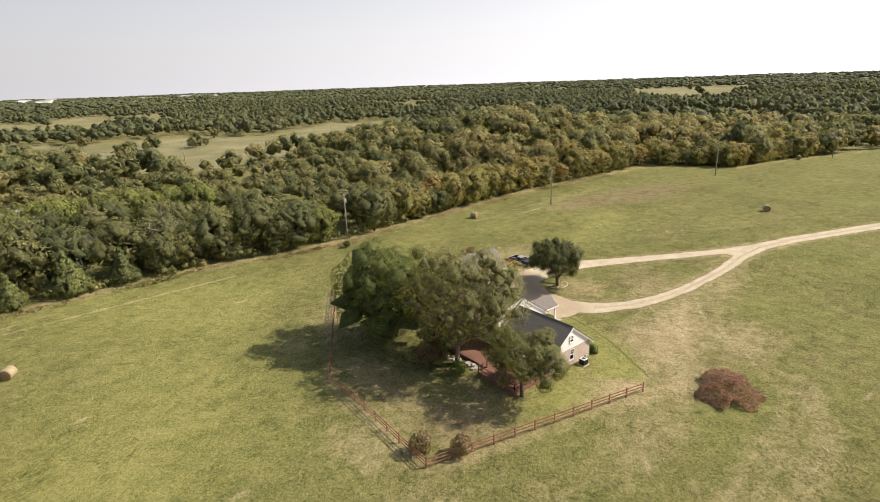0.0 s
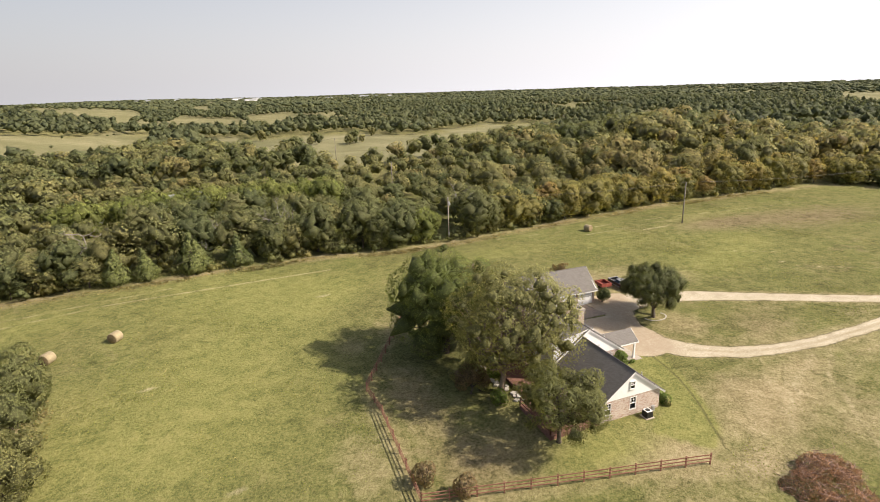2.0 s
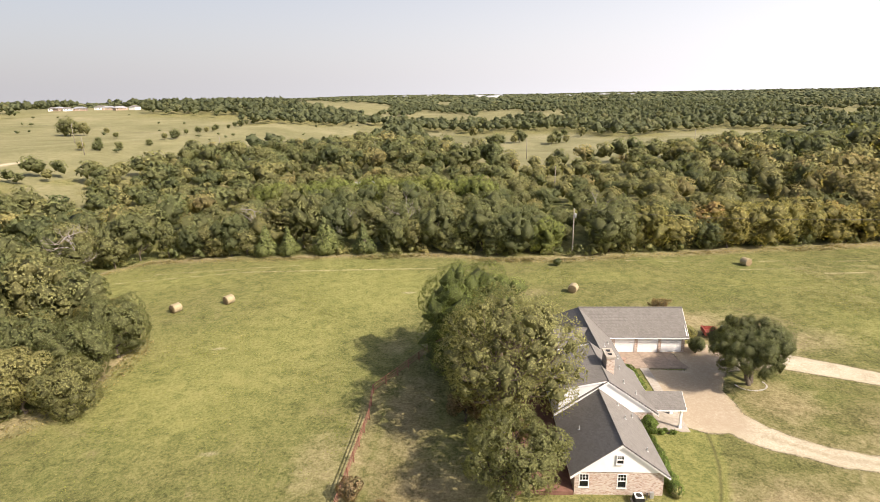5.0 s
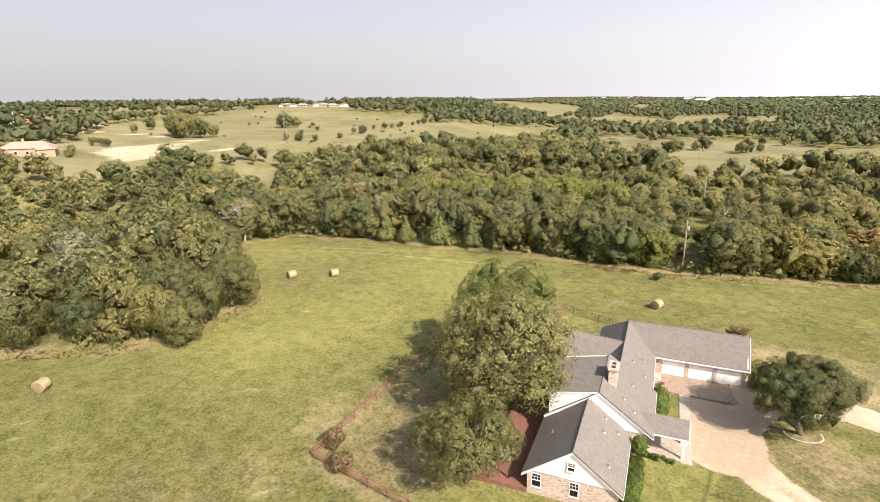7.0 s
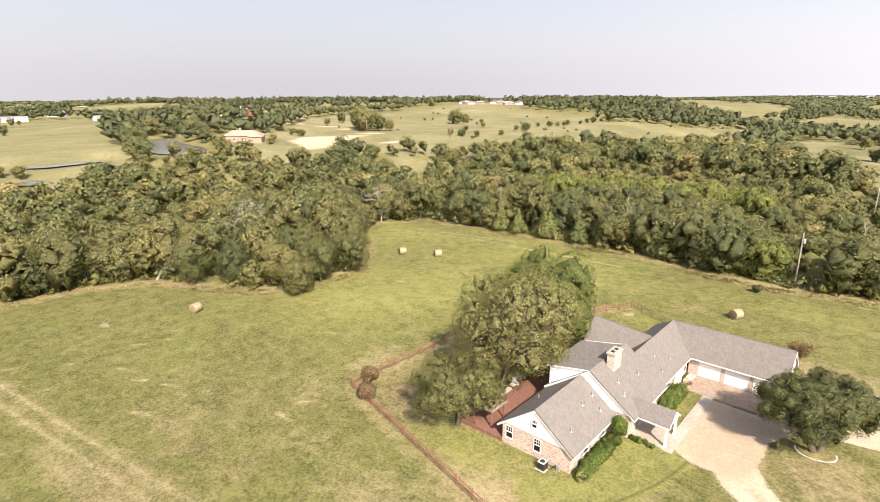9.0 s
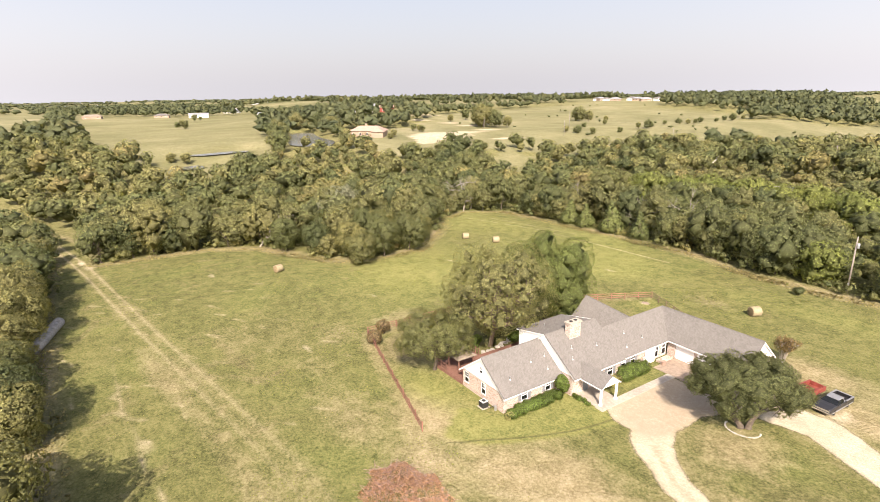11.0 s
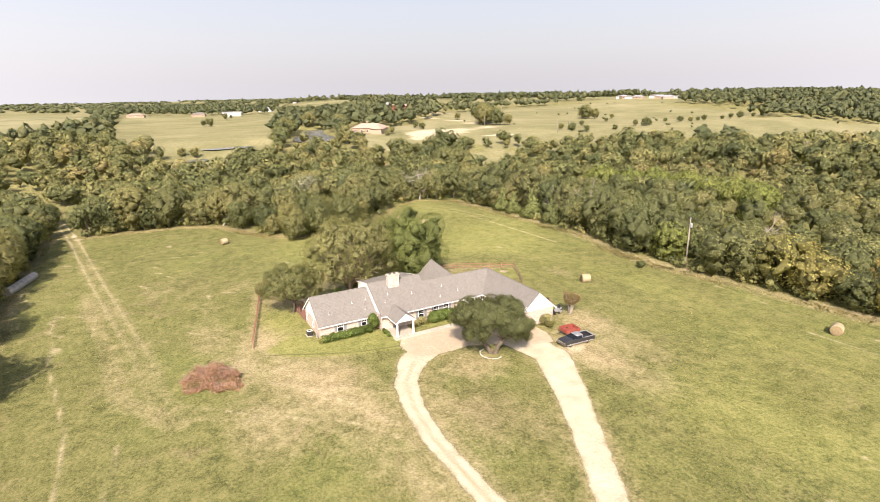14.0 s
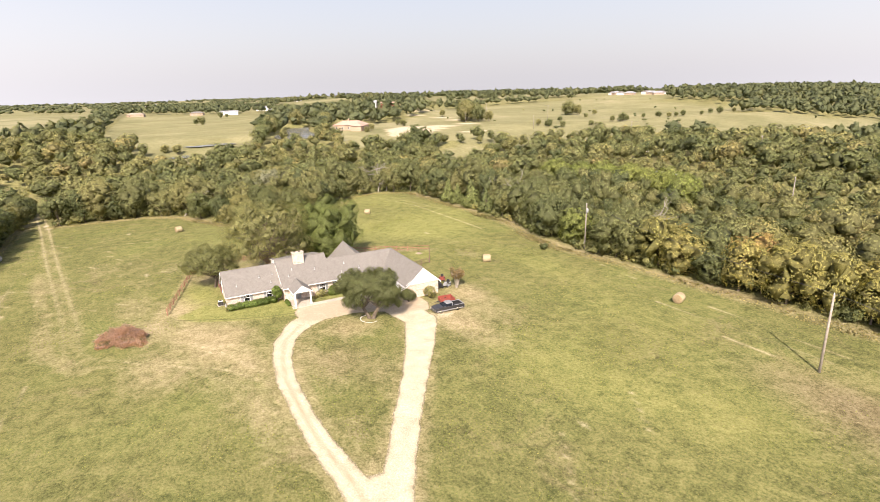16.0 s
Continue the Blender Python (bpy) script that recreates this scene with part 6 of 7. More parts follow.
# ---- brush pile ----
def brush_pile(cx, cy, rx, ry, h):
    rng = np.random.default_rng(77)
    t = thing("brush_pile", "heap of cut branches with dead reddish brown leaves", "brush pile", pose(cx, cy, land1(cx, cy), 0, 0, 28))
    def top(u, w):
        return max(0.05, h * (1 - (u / rx) ** 2 - (w / ry) ** 2)) * (.62 + .42 * math.sin(u * 1.6 + 1) * math.cos(w * 1.5 + .5) + .2 * math.sin(u * 4.1) * math.sin(w * 3.7))
    b = B()
    for _ in range(900):
        a, q = rng.uniform(0, 6.28), math.sqrt(rng.random())
        q *= .84 + .15 * math.sin(3 * a + 1) + .10 * math.sin(7 * a)
        u, w = math.cos(a) * q * rx, math.sin(a) * q * ry
        z = top(u, w) * rng.uniform(.5, 1.08)
        d = Vector((rng.normal(), rng.normal(), rng.normal() * .38)).normalized() * rng.uniform(.4, 1.4)
        p = Vector((u, w, z))
        m = p + d * .5 + Vector((rng.normal(), rng.normal(), rng.normal())) * .08
        r = rng.uniform(.008, .03)
        b.tube([p, m, p + d], [r, r * .8, r * .3], 3, False)
    part("branch_tangle", b, M_TWIG, t, "tangled bare branches")
    n = 14000
    a, q = rng.uniform(0, 6.28, n), np.sqrt(rng.random(n))
    q = q * (.86 + .15 * np.sin(3 * a + 1) + .10 * np.sin(7 * a))
    u, w = np.cos(a) * q * rx, np.sin(a) * q * ry
    z = np.array([top(i, j) for i, j in zip(u, w)]) * rng.uniform(.3, 1.0, n)
    v, f = sprays(np.stack([u, w, z], 1), rng.normal(size=(n, 3)) + [0, 0, .5], .065, rng)
    part("dead_leaves", mesh_np("dead_leaves", v, f, M_BRUSHL), M_BRUSHL, t, "curled red-brown dead leaves")


brush_pile(8.6, -15.4, 5.0, 3.7, 2.4)


# ---- poles and wires ----
def pole(x, y, h, label, box=False, lean=0.0, arm=False):
    t = thing("utility_pole", label, "utility pole", pose(x, y, land1(x, y), 0, lean, 0), "utility poles")
    part("shaft", B().tube([(0, 0, -.5), (0, 0, h)], [.17, .11], 10), M_POLE, t, "", True)
    if box:
        part("transformer", B().tube([(.3, 0, h - 1.9), (.3, 0, h - 1.8), (.3, 0, h - 1.1), (.3, 0, h - 1.0)], [.2, .24, .24, .18], 12), M_GALV, t, "grey transformer can", True)
        part("meter_box", B().box(-.12, -.3, 1.2, .12, -.14, 1.9), M_GALV, t)
        part("bracket", B().box(-.05, -.05, h - 1.5, .3, .05, h - 1.42), M_DARK_METAL, t)
    if arm:
        part("crossarm", B().box(-.05, -1.1, h - .5, .05, 1.1, h - .38), M_POLE, t)
    part("insulator", B().tube([(0, 0, h), (0, 0, h + .2)], [.05, .03], 8), M_WHITE, t)
    return Vector((x, y, land1(x, y) + h + .1))


def wire(a, b, sag):
    pts = [a.lerp(b, k / 14) - Vector((0, 0, sag * 4 * (k / 14) * (1 - k / 14))) for k in range(15)]
    single("power_line", B().tube(pts, [.02] * 15, 4, False), M_WIRE, "thin dark overhead power line", "cable", group="power lines")


tops = [pole(x, y, h, lab, bx) for x, y, h, lab, bx in [
    (9.7, 74.2, 10.2, "weathered utility pole with a transformer at the woods' edge", True),
    (66.3, 59.4, 10.0, "weathered utility pole standing in the meadow", False),
    (134, 46, 10.0, "weathered utility pole standing in the meadow", False),
    (199, 32, 10.0, "weathered utility pole standing in the meadow", False)]]
for a, b in zip(tops, tops[1:]):
    wire(a, b, 1.0)
far = [pole(x, y, 11, "tall dark utility pole by the far field", arm=True) for x, y in [(-330, 268), (-236, 262), (-150, 258), (-62, 250), (18.6, 252), (125, 300), (230, 352)]]
for a, b in zip(far, far[1:]):
    wire(a, b, 1.6)
pole(16, 140, 12, "pale utility pole among the trees")
pole(-262, 205, 8, "slim lamp pole in the far yard")
pole(-205, 225, 9, "tall dark utility pole by the far field")


# ---- vehicles ----
def wheel(t, x, y, r=.33, w=.2):
    b = B().tube([(x - w / 2, y, r), (x - w / 2 + .03, y, r), (x + w / 2 - .03, y, r), (x + w / 2, y, r)], [r * .9, r, r, r * .9], 18)
    o = part("wheel", b, M_RUBBER, t, "black tyre", True)
    s = 1 if x > 0 else -1
    part("rim", B().tube([(x + s * (w / 2 - .02), y, r), (x + s * (w / 2 + .015), y, r)], [r * .62, r * .5], 14), M_CHROME, o, "bright steel rim")


def loft(b, rows):
    """A shell through cross-sections given as (y, half width low, half width high, z low, z high)."""
    rings = []
    for y, a, c, z0, z1 in rows:
        h = z1 - z0
        rings.append([(-a * .94, y, z0), (a * .94, y, z0), (a, y, z0 + h * .35), (c * 1.0, y, z0 + h * .85), (c * .92, y, z1), (-c * .92, y, z1), (-c * 1.0, y, z0 + h * .85), (-a, y, z0 + h * .35)])
    n = 8
    vs = [p for r in rings for p in r]
    fs = [(i * n + k, i * n + (k + 1) % n, (i + 1) * n + (k + 1) % n, (i + 1) * n + k) for i in range(len(rings) - 1) for k in range(n)]
    fs += [tuple(range(n))[::-1], tuple(range(len(vs) - n, len(vs)))]
    return b.add(vs, fs)


def coupe_pickup(m):
    t = thing("car", "black coupe pickup with a silver cab roof parked on the gravel", "car", m)
    loft_rows = [(-2.6, .80, .76, .42, .78), (-2.5, .90, .84, .34, .86), (-1.7, .95, .90, .30, .95), (-.75, .96, .92, .28, .98), (.3, .96, .92, .28, .99), (.75, .96, .92, .28, .99)]
    part("body", loft(B(), loft_rows), M_CARBLACK, t, "black paintwork")
    bed = B().box(-.96, .75, .30, -.78, 2.45, .98).box(.78, .75, .30, .96, 2.45, .98).box(-.96, 2.4, .30, .96, 2.58, .96).box(-.8, .75, .40, .8, 2.42, .62)
    part("cargo_bed", bed, M_CARBLACK, t, "open black cargo bed")
    part("bed_rail", B().box(-.97, .8, .98, -.8, 2.55, 1.01).box(.8, .8, .98, .97, 2.55, 1.01).box(-.97, 2.42, .96, .97, 2.6, 1.0), M_SILVERP, t, "pale bed rail")
    part("cab_roof", loft(B(), [(-.45, .60, .58, 1.30, 1.36), (-.3, .68, .64, 1.31, 1.40), (.5, .68, .64, 1.31, 1.40), (.7, .66, .6, 1.28, 1.37)]), M_SILVERP, t, "silver cab roof")
    part("windscreen", B().prism([(-.84, -1.08, .97), (.84, -1.08, .97), (.62, -.42, 1.33), (-.62, -.42, 1.33)], (0, .03, .02)), M_GLASS, t)
    part("rear_window", B().prism([(-.8, .80, .97), (.8, .80, .97), (.62, .68, 1.31), (-.62, .68, 1.31)], (0, -.03, .01)), M_GLASS, t)
    for s in (-1, 1):
        part("side_window", B().prism([(s * .88, -1.0, .97), (s * .88, .75, .97), (s * .66, .65, 1.31), (s * .64, -.42, 1.33)], (-s * .03, 0, 0)), M_GLASS, t)
        part("pillar", B().tube([(s * .88, .55, .97), (s * .66, .52, 1.32)], [.05, .05], 4), M_SILVERP, t)
        part("sill_trim", B().box(s * .95 - .02, -2.3, .30, s * .95 + .02, 2.4, .46), M_SILVERP, t, "silver lower panel")
        part("mirror", B().box(s * .96 - .02, -.95, .98, s * .96 + s * .14 + .02, -.83, 1.08), M_CHROME, t)
        for y in (-1.62, 1.42):
            wheel(t, s * .86, y)
        part("headlight", B().box(s * .66 - .16, -2.63, .6, s * .66 + .16, -2.56, .75), M_CHROME, t)
        part("tail_light", B().box(s * .8 - .08, 2.58, .62, s * .8 + .08, 2.61, .8), M_RED, t)
    part("grille", B().box(-.46, -2.63, .56, .46, -2.58, .76), M_CHROME, t)
    part("front_bumper", B().box(-.92, -2.72, .40, .92, -2.56, .54), M_CHROME, t)
    part("rear_bumper", B().box(-.92, 2.56, .40, .92, 2.70, .54), M_CHROME, t)
    part("seat", B().box(-.7, .1, .6, .7, .45, 1.05), M_DARK_METAL, t)


coupe_pickup(pose(24.5, 31.35, land1(24.5, 31.35) + .03, 0, 0, -3))


def saloon(m):
    t = thing("car", "white saloon car parked in the clearing among the trees", "car", m)
    part("body", loft(B(), [(-2.25, .74, .70, .40, .66), (-2.1, .84, .8, .30, .74), (-1.0, .89, .86, .26, .86), (1.2, .89, .86, .26, .90), (2.0, .86, .82, .30, .86), (2.2, .78, .74, .40, .74)]), M_WHITE, t, "white paintwork")
    part("roof", loft(B(), [(-.35, .58, .56, 1.34, 1.38), (-.2, .64, .6, 1.36, 1.43), (.8, .64, .6, 1.36, 1.43), (1.0, .58, .56, 1.33, 1.37)]), M_WHITE, t)
    part("windscreen", B().prism([(-.8, -1.0, .86), (.8, -1.0, .86), (.58, -.33, 1.35), (-.58, -.33, 1.35)], (0, .03, .02)), M_GLASS, t)
    part("rear_window", B().prism([(-.78, 1.6, .9), (.78, 1.6, .9), (.56, .98, 1.35), (-.56, .98, 1.35)], (0, -.03, .02)), M_GLASS, t)
    for q in (-1, 1):
        part("side_window", B().prism([(q * .84, -.95, .87), (q * .84, 1.5, .9), (q * .62, .95, 1.35), (q * .62, -.33, 1.36)], (-q * .03, 0, 0)), M_GLASS, t)
        for y in (-1.4, 1.35):
            wheel(t, q * .8, y, .31, .2)


saloon(pose(-180, -65, land1(-180, -65), 0, 0, 62))


def bed_trailer(m):
    t = thing("utility_trailer", "red pickup-bed trailer standing beside the black car", "trailer", m)
    part("bed_side", B().box(-.95, -1.2, .45, -.85, 1.2, 1.0), M_RED, t)
    part("bed_side", B().box(.85, -1.2, .45, .95, 1.2, 1.0), M_RED, t)
    part("bed_front", B().box(-.85, -1.2, .45, .85, -1.1, 1.05), M_RED, t)
    part("tailgate", B().box(-.85, 1.12, .45, .85, 1.2, 1.0), M_RED, t)
    part("bed_floor", B().box(-.85, -1.1, .45, .85, 1.12, .52), M_RED, t, "faded red bed floor")
    part("rail", B().box(-.97, -1.2, 1.0, -.8, 1.2, 1.04), M_RED, t)
    part("rail", B().box(.8, -1.2, 1.0, .97, 1.2, 1.04), M_RED, t)
    part("tongue", B().tube([(0, -1.1, .45), (0, -2.2, .42)], [.05, .04], 6).tube([(.5, -1.1, .45), (0, -1.9, .43)], [.04, .04], 6).tube([(-.5, -1.1, .45), (0, -1.9, .43)], [.04, .04], 6), M_DARK_METAL, t)
    for s in (-1, 1):
        wheel(t, s * .86, .1, .33, .18)
        part("mudguard", B().box(s * .95 - .06, -.35, .55, s * .95 + .06, .55, .75), M_RED, t)


bed_trailer(pose(21.7, 32.7, land1(21.7, 32.7) + .03, 0, 0, -6))


def mower(m, label, mat):
    t = thing("riding_mower", label, "mower", m, "mowers")
    part("hood", loft(B(), [(-.9, .28, .24, .4, .8), (-.3, .34, .3, .38, .92)]), mat, t)
    part("deck", B().box(-.6, -.3, .18, .6, .5, .34), mat, t)
    part("seat", B().box(-.25, .35, .6, .25, .75, .7).box(-.25, .7, .7, .25, .8, 1.1), M_DARK_METAL, t)
    part("steering_wheel", B().tube([(0, -.1, .8), (0, .1, 1.05)], [.03, .03], 6).tube([(0, .1, 1.04), (0, .11, 1.07)], [.18, .18], 12), M_DARK_METAL, t)
    part("mudguards", B().box(-.5, .3, .55, -.26, 1.0, .62).box(.26, .3, .55, .5, 1.0, .62), mat, t)
    for x, y, r in [(-.4, -.6, .2), (.4, -.6, .2), (-.45, .65, .28), (.45, .65, .28)]:
        wheel(t, x, y, r, .18)


mower(pose(11.0, 37.6, land1(11, 37.6) + .02, 0, 0, 60), "red riding mower behind the garage", M_RED)
mower(pose(14.3, 36.8, land1(14.3, 36.8) + .02, 0, 0, 35), "grey riding mower behind the garage", M_GALV)
mower(pose(14.2, 35.4, land1(14.2, 35.4) + .02, 0, 0, 80), "dark riding mower behind the garage", M_DARK_METAL)

# ---- small things round the house ----
ac = thing("air_conditioner", "white and black air conditioner unit beside the brick wall", "air conditioner", pose(1.55, -.75, -.05))
part("pad", B().box(-.55, -.55, -.1, .55, .55, .08), M_CONC, ac)
part("casing", B().box(-.4, -.4, .08, .4, .4, .78), M_DARK_METAL, ac)
part("lid", B().box(-.36, -.36, .78, .36, .36, .84), M_WHITE, ac)
part("fan_guard", B().tube([(0, 0, .84), (0, 0, .87)], [.27, .25], 16), M_DARK_METAL, ac)
fins = B()
for k in range(9):
    u = -.36 + k * .09
    fins.box(u - .012, -.415, .12, u + .012, -.4, .74).box(-.415, u - .012, .12, -.4, u + .012, .74)
part("fins", fins, M_DARK_METAL, ac)
part("hose", B().tube([(.4, 0, .3), (.8, .2, .2), (1.0, .8, .4)], [.04, .04, .04], 6), M_DARK_METAL, ac)
single("utility_box", B().box(-.15, -.1, 0, .15, .1, .55).box(-.17, -.12, .55, .17, .12, .6), M_GALV, "small grey utility box at the wall", "utility box", pose(2.9, -.1, -.05))
ring = np.random.default_rng(2)
for k in range(34):
    a = math.radians(-150 + k * 6.2) - .6
    s = ring.uniform(.05, .10)
    c = Vector((20.9 + math.cos(a) * 1.75, 19.2 + math.sin(a) * 1.4, 0))
    c.z = land1(c.x, c.y)
    vs = [(x * s * ring.uniform(.75, 1.2), y * s * ring.uniform(.75, 1.2), z * s * ring.uniform(.7, 1)) for x in (-1, 1) for y in (-1, 1) for z in (-.4, .8)]
    st = B().add(vs, [(0, 1, 3, 2), (4, 6, 7, 5), (0, 4, 5, 1), (2, 3, 7, 6), (0, 2, 6, 4), (1, 5, 7, 3)])
    single("stone", st, M_STONE, "pale rough border stone round the oak", "stone", Matrix.Translation(c) @ Matrix.Rotation(a, 4, "Z"), "oak stone ring")
bed = np.random.default_rng(6)
for k in range(26):                                                         # pale boulders edging the bed by the deck
    u = k / 25
    c = Vector((float(np.interp(u, [0, .3, .8, 1], [-9.2, -9.4, -10.9, -9.4])) + bed.normal() * .25, float(np.interp(u, [0, .3, .8, 1], [7.4, 10.2, 15.2, 17])) + bed.normal() * .2, 0))
    c.z = land1(c.x, c.y)
    s = bed.uniform(.16, .34)
    vs = [(x * s * bed.uniform(.7, 1.2), y * s * bed.uniform(.7, 1.2), z * s * bed.uniform(.6, 1)) for x in (-1, 1) for y in (-1, 1) for z in (-.4, .9)]
    st = B().add(vs, [(0, 1, 3, 2), (4, 6, 7, 5), (0, 4, 5, 1), (2, 3, 7, 6), (0, 2, 6, 4), (1, 5, 7, 3)])
    single("boulder", st, M_STONE, "pale limestone boulder edging the bed by the deck", "stone", Matrix.Translation(c) @ Matrix.Rotation(bed.uniform(0, 6), 4, "Z"), "deck bed stones")
pot = B().tube([(0, 0, 0), (0, 0, .1), (0, 0, .5), (0, 0, .55)], [.2, .24, .32, .34], 14)
single("planter_pot", pot, M_TILE, "terracotta pot on the apron", "pot", pose(7.3, 25.0, .03))
cov = np.random.default_rng(8)
lid_ring = [(math.cos(a) * r * cov.uniform(.85, 1.12), math.sin(a) * r * cov.uniform(.7, .95), z) for r, z in ((.72, -.2), (.7, .03), (.55, .07)) for a in (2 * math.pi * k / 14 for k in range(14))]
single("well_cover", B().add(lid_ring, [(i * 14 + k, i * 14 + (k + 1) % 14, (i + 1) * 14 + (k + 1) % 14, (i + 1) * 14 + k) for i in (0, 1) for k in range(14)] + [tuple(range(28, 42))]),
       M_APRON, "worn round tan concrete cover in the back lawn", "well cover", pose(-8.1, 42.1, land1(-8.1, 42.1)))


# ---- far buildings and water ----
for poly, level in ((POND, POND_Z), (POND_ARM, ARM_Z), (POOL, POOL_Z)):
    for _ in range(2):                                                      # round the bank
        poly = [(a[0] * u + b[0] * (1 - u), a[1] * u + b[1] * (1 - u)) for a, b in zip(poly, poly[1:] + poly[:1]) for u in (.75, .25)]
    tagged(new("water", B().add([(px, py, level) for px, py in poly], [tuple(range(len(poly)))]).mesh("water", M_WATER)), "still grey farm pond", "pond", kind="structure")


def far_house(x, y, w, d, h, turn, wall_m, roof_m, label, name="farmhouse", pitch=.45, hip=True, windows=3):
    t = thing(name, label, "house" if name != "barn" else "barn", pose(x, y, land1(x, y), 0, 0, turn))
    part("wall", B().box(-w / 2, -d / 2, -1, w / 2, d / 2, h), wall_m, t)
    rz, o = h + d / 2 * pitch, .6
    i = d / 2 * .9 if hip else 0
    A, Bq, C, D = (-w / 2 - o, -d / 2 - o, h - .1), (w / 2 + o, -d / 2 - o, h - .1), (w / 2 + o, d / 2 + o, h - .1), (-w / 2 - o, d / 2 + o, h - .1)
    R0, R1 = (-w / 2 - o + i, 0, rz), (w / 2 + o - i, 0, rz)
    part("roof", B().add([A, Bq, C, D, R0, R1], [(0, 1, 5, 4), (2, 3, 4, 5), (1, 2, 5), (3, 0, 4), (3, 2, 1, 0)]), roof_m, t)
    for s in (-1, 1):
        for k in range(windows):
            u = -w / 2 + w * (k + .5) / windows
            wn_ = part("window", B().box(u - .6, s * d / 2 - .05, .8, u + .6, s * d / 2 + .05, 2.2), M_WHITE, t)
            part("pane", B().box(u - .5, s * d / 2 - .08, .9, u + .5, s * d / 2 + .08, 2.1), M_GLASS, wn_)
    part("door", B().box(w / 2 - .05, -.5, 0, w / 2 + .08, .5, 2.1), M_SHUTTER, t)
    return t


villa = far_house(-263, 116, 21, 12, 3.4, 52, M_TANWALL, M_TILE, "tan stucco villa with a clay tile roof by the pond", windows=5)
part("wing", B().box(4, -13, -1, 11, -5, 3.2), M_TANWALL, villa)
part("wing_roof", B().add([(3.4, -13.6, 3.1), (11.6, -13.6, 3.1), (11.6, -5, 3.1), (3.4, -5, 3.1), (7.5, -9.5, 5.4), (7.5, -5, 5.4)], [(0, 1, 4), (1, 2, 5, 4), (3, 0, 4, 5), (3, 2, 1, 0), (2, 3, 5)]), M_TILE, villa)
part("chimney", B().box(-2, -1, 4, -1, 0, 7.4), M_TANWALL, villa)
for k in range(5):
    part("column", B().tube([(-9 + k * 2.4, 7.6, 0), (-9 + k * 2.4, 7.6, 3)], [.22, .2], 10), M_TANWALL, villa)
far_house(-399, 180, 17, 11, 4.6, 62, M_WHITE, M_METALROOF, "white barn with a pale metal roof in the distance", "barn", .4, False, 2)
far_house(-391, 197, 12, 9, 3.6, 62, M_RED, M_TILE, "red barn beside the white one in the distance", "barn", .4, False, 2)
far_house(-678, 93, 22, 10, 4, 80, M_WHITE, M_METALROOF, "long white shed with a metal roof beyond the pasture", "barn", .3, False, 2)
far_house(-727, -15, 20, 10, 3, 75, M_TANWALL, M_GAZROOF, "tan farmhouse with a brown roof beyond the pasture")
far_house(-652, 163, 12, 8, 3.5, 60, M_WHITE, M_METALROOF, "small white shed beyond the pasture", "shed", .4, False, 1)
far_house(-700, 56, 16, 9, 3, 70, M_TANWALL, M_SHINGLE, "low tan house beyond the pasture")
far_house(-786, 158, 20, 12, 4, 50, M_WHITE, M_METALROOF, "white farm building in the distance")
far_house(-118, 238, 14, 8, 3, 20, M_WHITE, M_METALROOF, "white cottage roof among the trees", "cottage", .45, False, 2)
far_house(-53, 178, 12, 8, 3, 15, M_WHITE, M_METALROOF, "pale roof showing among the trees", "cottage", .4, False, 2)
far_house(-80, 160, 9, 6, 3, 35, M_WHITE, M_METALROOF, "white shed among the trees", "shed", .4, False, 1)
rh = np.random.default_rng(12)
for k in range(9):
    x, y = -486 + 11 * k + rh.uniform(-3, 3), 566 + 4 * k + rh.uniform(-16, 16)
    far_house(x, y, rh.uniform(9, 13), 8, rh.uniform(2.6, 3.4), rh.uniform(0, 90), (M_WHITE, M_TANWALL)[k % 2], (M_SHINGLE, M_METALROOF)[k % 2], "pale house on the skyline ridge")
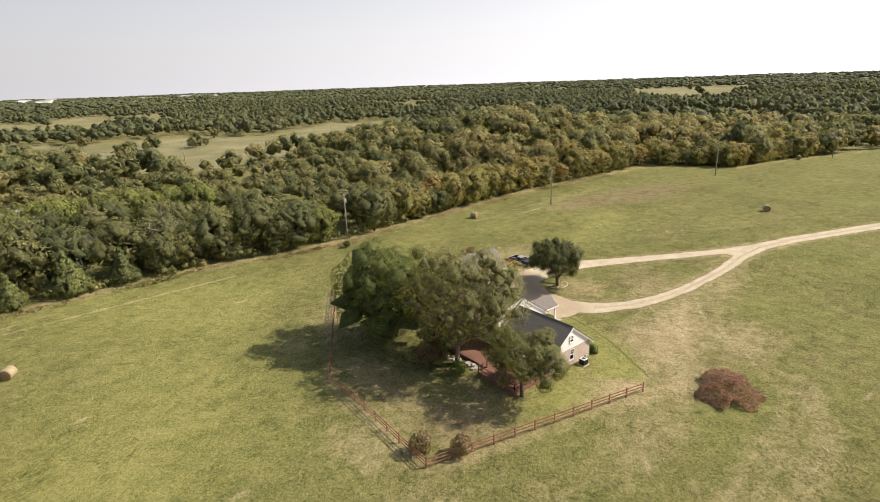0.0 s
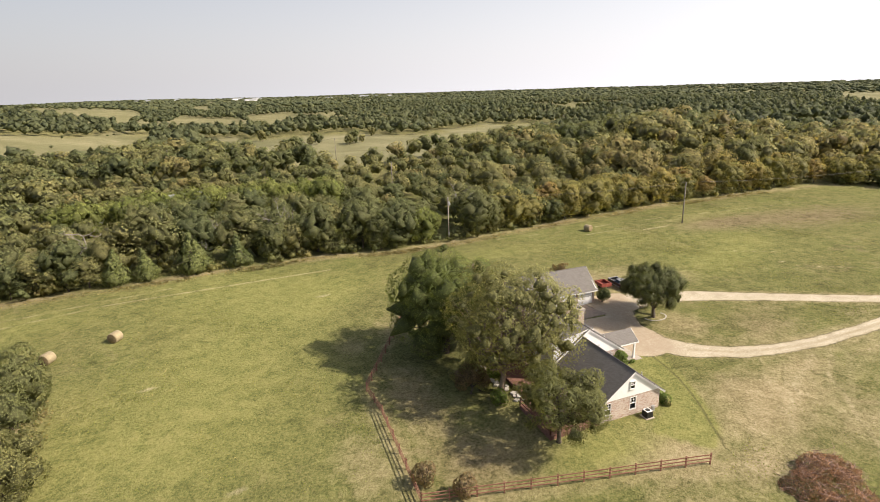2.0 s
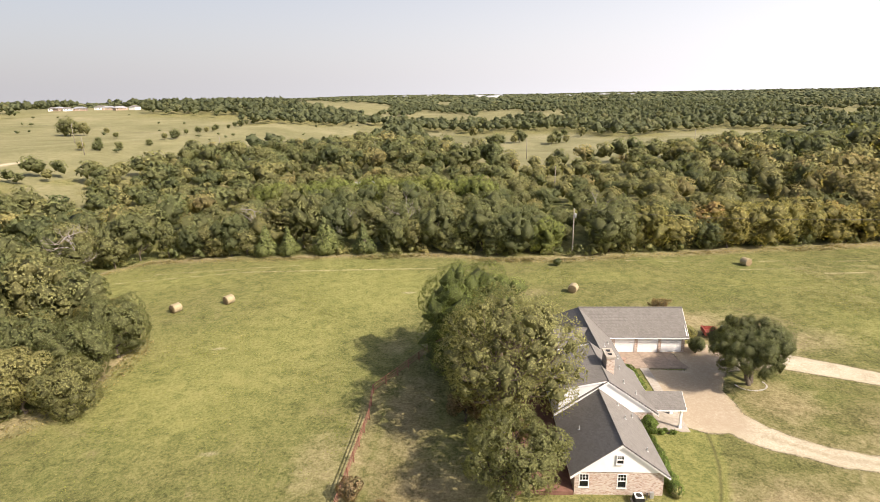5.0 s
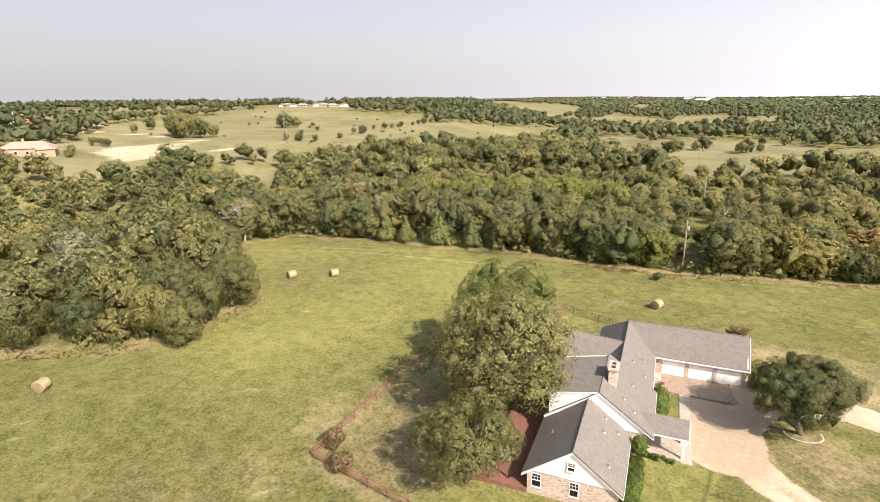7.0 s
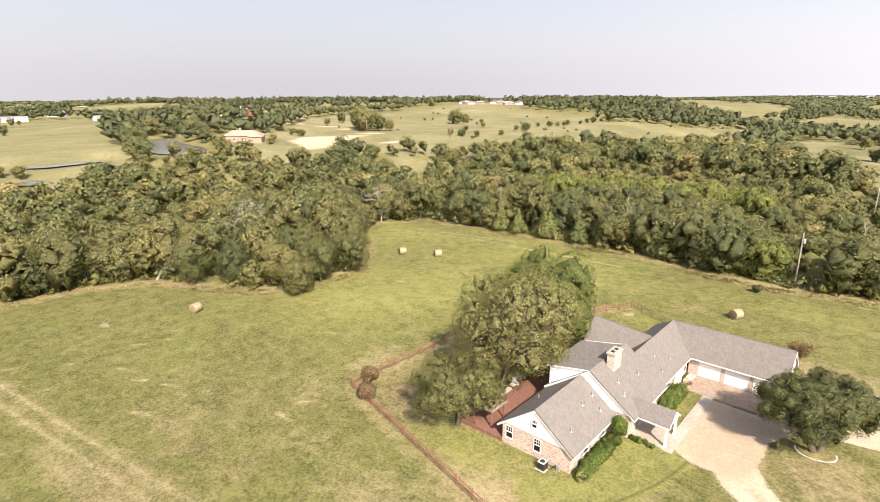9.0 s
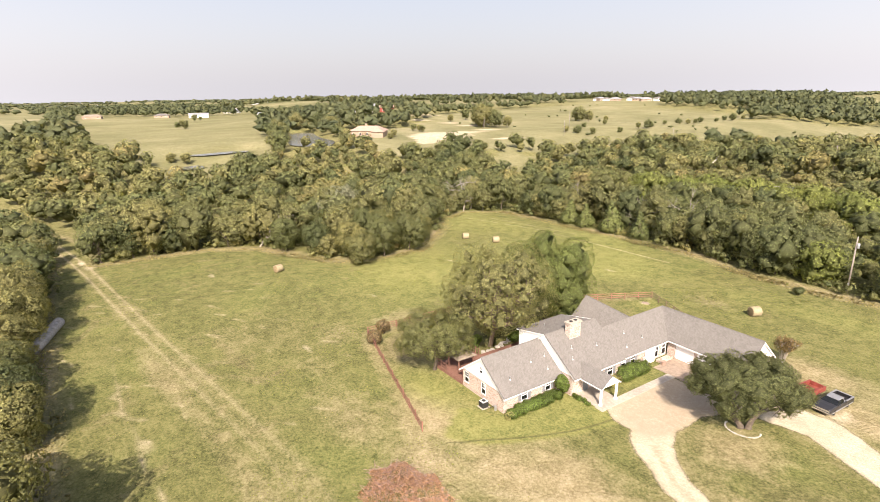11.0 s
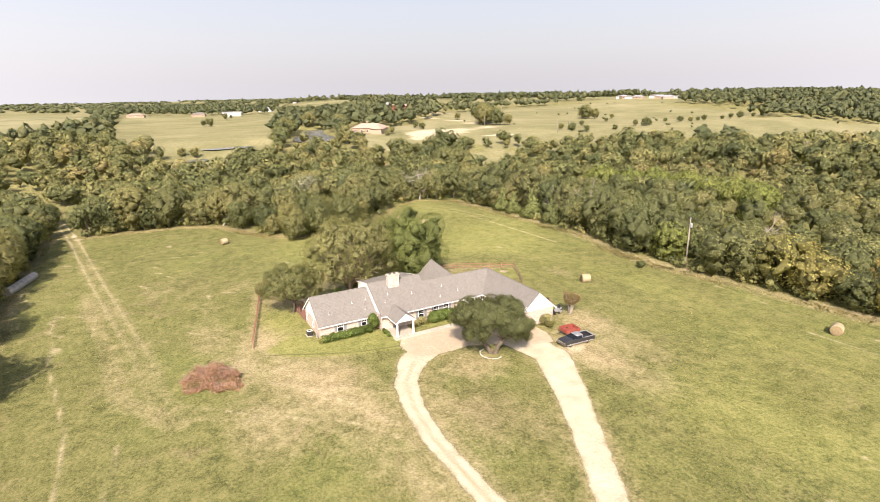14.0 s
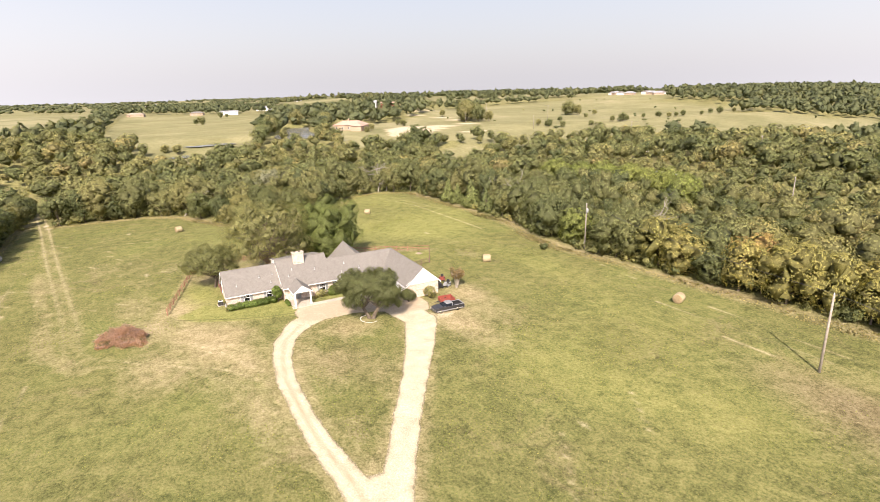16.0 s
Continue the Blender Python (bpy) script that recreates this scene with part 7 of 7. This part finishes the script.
for k in range(12):
    x, y = rh.uniform(-500, 900), rh.uniform(2400, 3300)
    far_house(x, y, rh.uniform(25, 60), 16, rh.uniform(7, 11), rh.uniform(0, 90), M_WHITE, M_METALROOF, "white building in the far distance", "farm_building")
for k in range(8):
    x, y = rh.uniform(-2300, -1300), rh.uniform(-50, 700)
    far_house(x, y, rh.uniform(18, 30), 12, rh.uniform(4, 6), rh.uniform(0, 90), M_WHITE, M_METALROOF, "white building in the far distance", "farm_building")


# ---- rank grass standing in the meadow ----
def tufts():
    rng = np.random.default_rng(91)
    n = 330000
    x, y = rng.uniform(-105, 112, n), rng.uniform(-50, 78, n)
    keep = inside(MEADOW, x, y) & (line_dist(ARM_ROAD, x, y) > 3.0) & (line_dist(ARM_TWO, x, y) > 3.4)
    keep &= ~inside([(1.5, -9.5), (-25.6, -3), (-26, 18), (-10, 47), (2, 41), (30, 40), (30, 0), (12, -6)], x, y)
    edge = line_dist(MEADOW, x, y, True)
    mown = smooth01((-y - 12 - .12 * x) / 8) * smooth01((26 - x) / 8)             # the strip along the track is cut short
    rank = noise2(x, y, .09, 3) + .8 * noise2(x, y, .3, 4) - 1.1 * mown
    keep &= (rank > rng.normal(.3, 1.1, n)) | (edge < 2.6 * rng.random(n) ** 1.5)
    x, y, edge, rank = x[keep], y[keep], edge[keep], rank[keep]
    n = len(x)
    rim = edge < 3
    h = rng.uniform(.03, .075, n) * np.where(rim, 3.0, 1) * np.clip(.8 + .25 * rank, .7, 1.4)
    c = np.stack([x, y, land(x, y) + h * .5], 1)
    nor = np.stack([rng.normal(size=n), rng.normal(size=n), rng.uniform(.3, 1.2, n)], 1)
    up = np.tile(np.array([[0.0, 0.0, 1.0]]), (n, 1))
    v, f = sprays(c, nor, 1.0, rng, bulge=up)
    k = np.repeat(c, 4, 0)
    v[:, :3] = k + (v[:, :3] - k) * np.repeat(h * 1.25, 4)[:, None]
    tone = np.clip(.42 + .2 * noise2(x, y, .05, 8) / 2 + .2 * rng.normal(size=n) + .5 * rim, 0, 1)
    tagged(new("meadow_grass", mesh_np("meadow_grass", v, f, M_BLADE, np.repeat(tone, 2))), "tufts of rank green and straw-coloured grass", "grass", kind="stuff")


tufts()
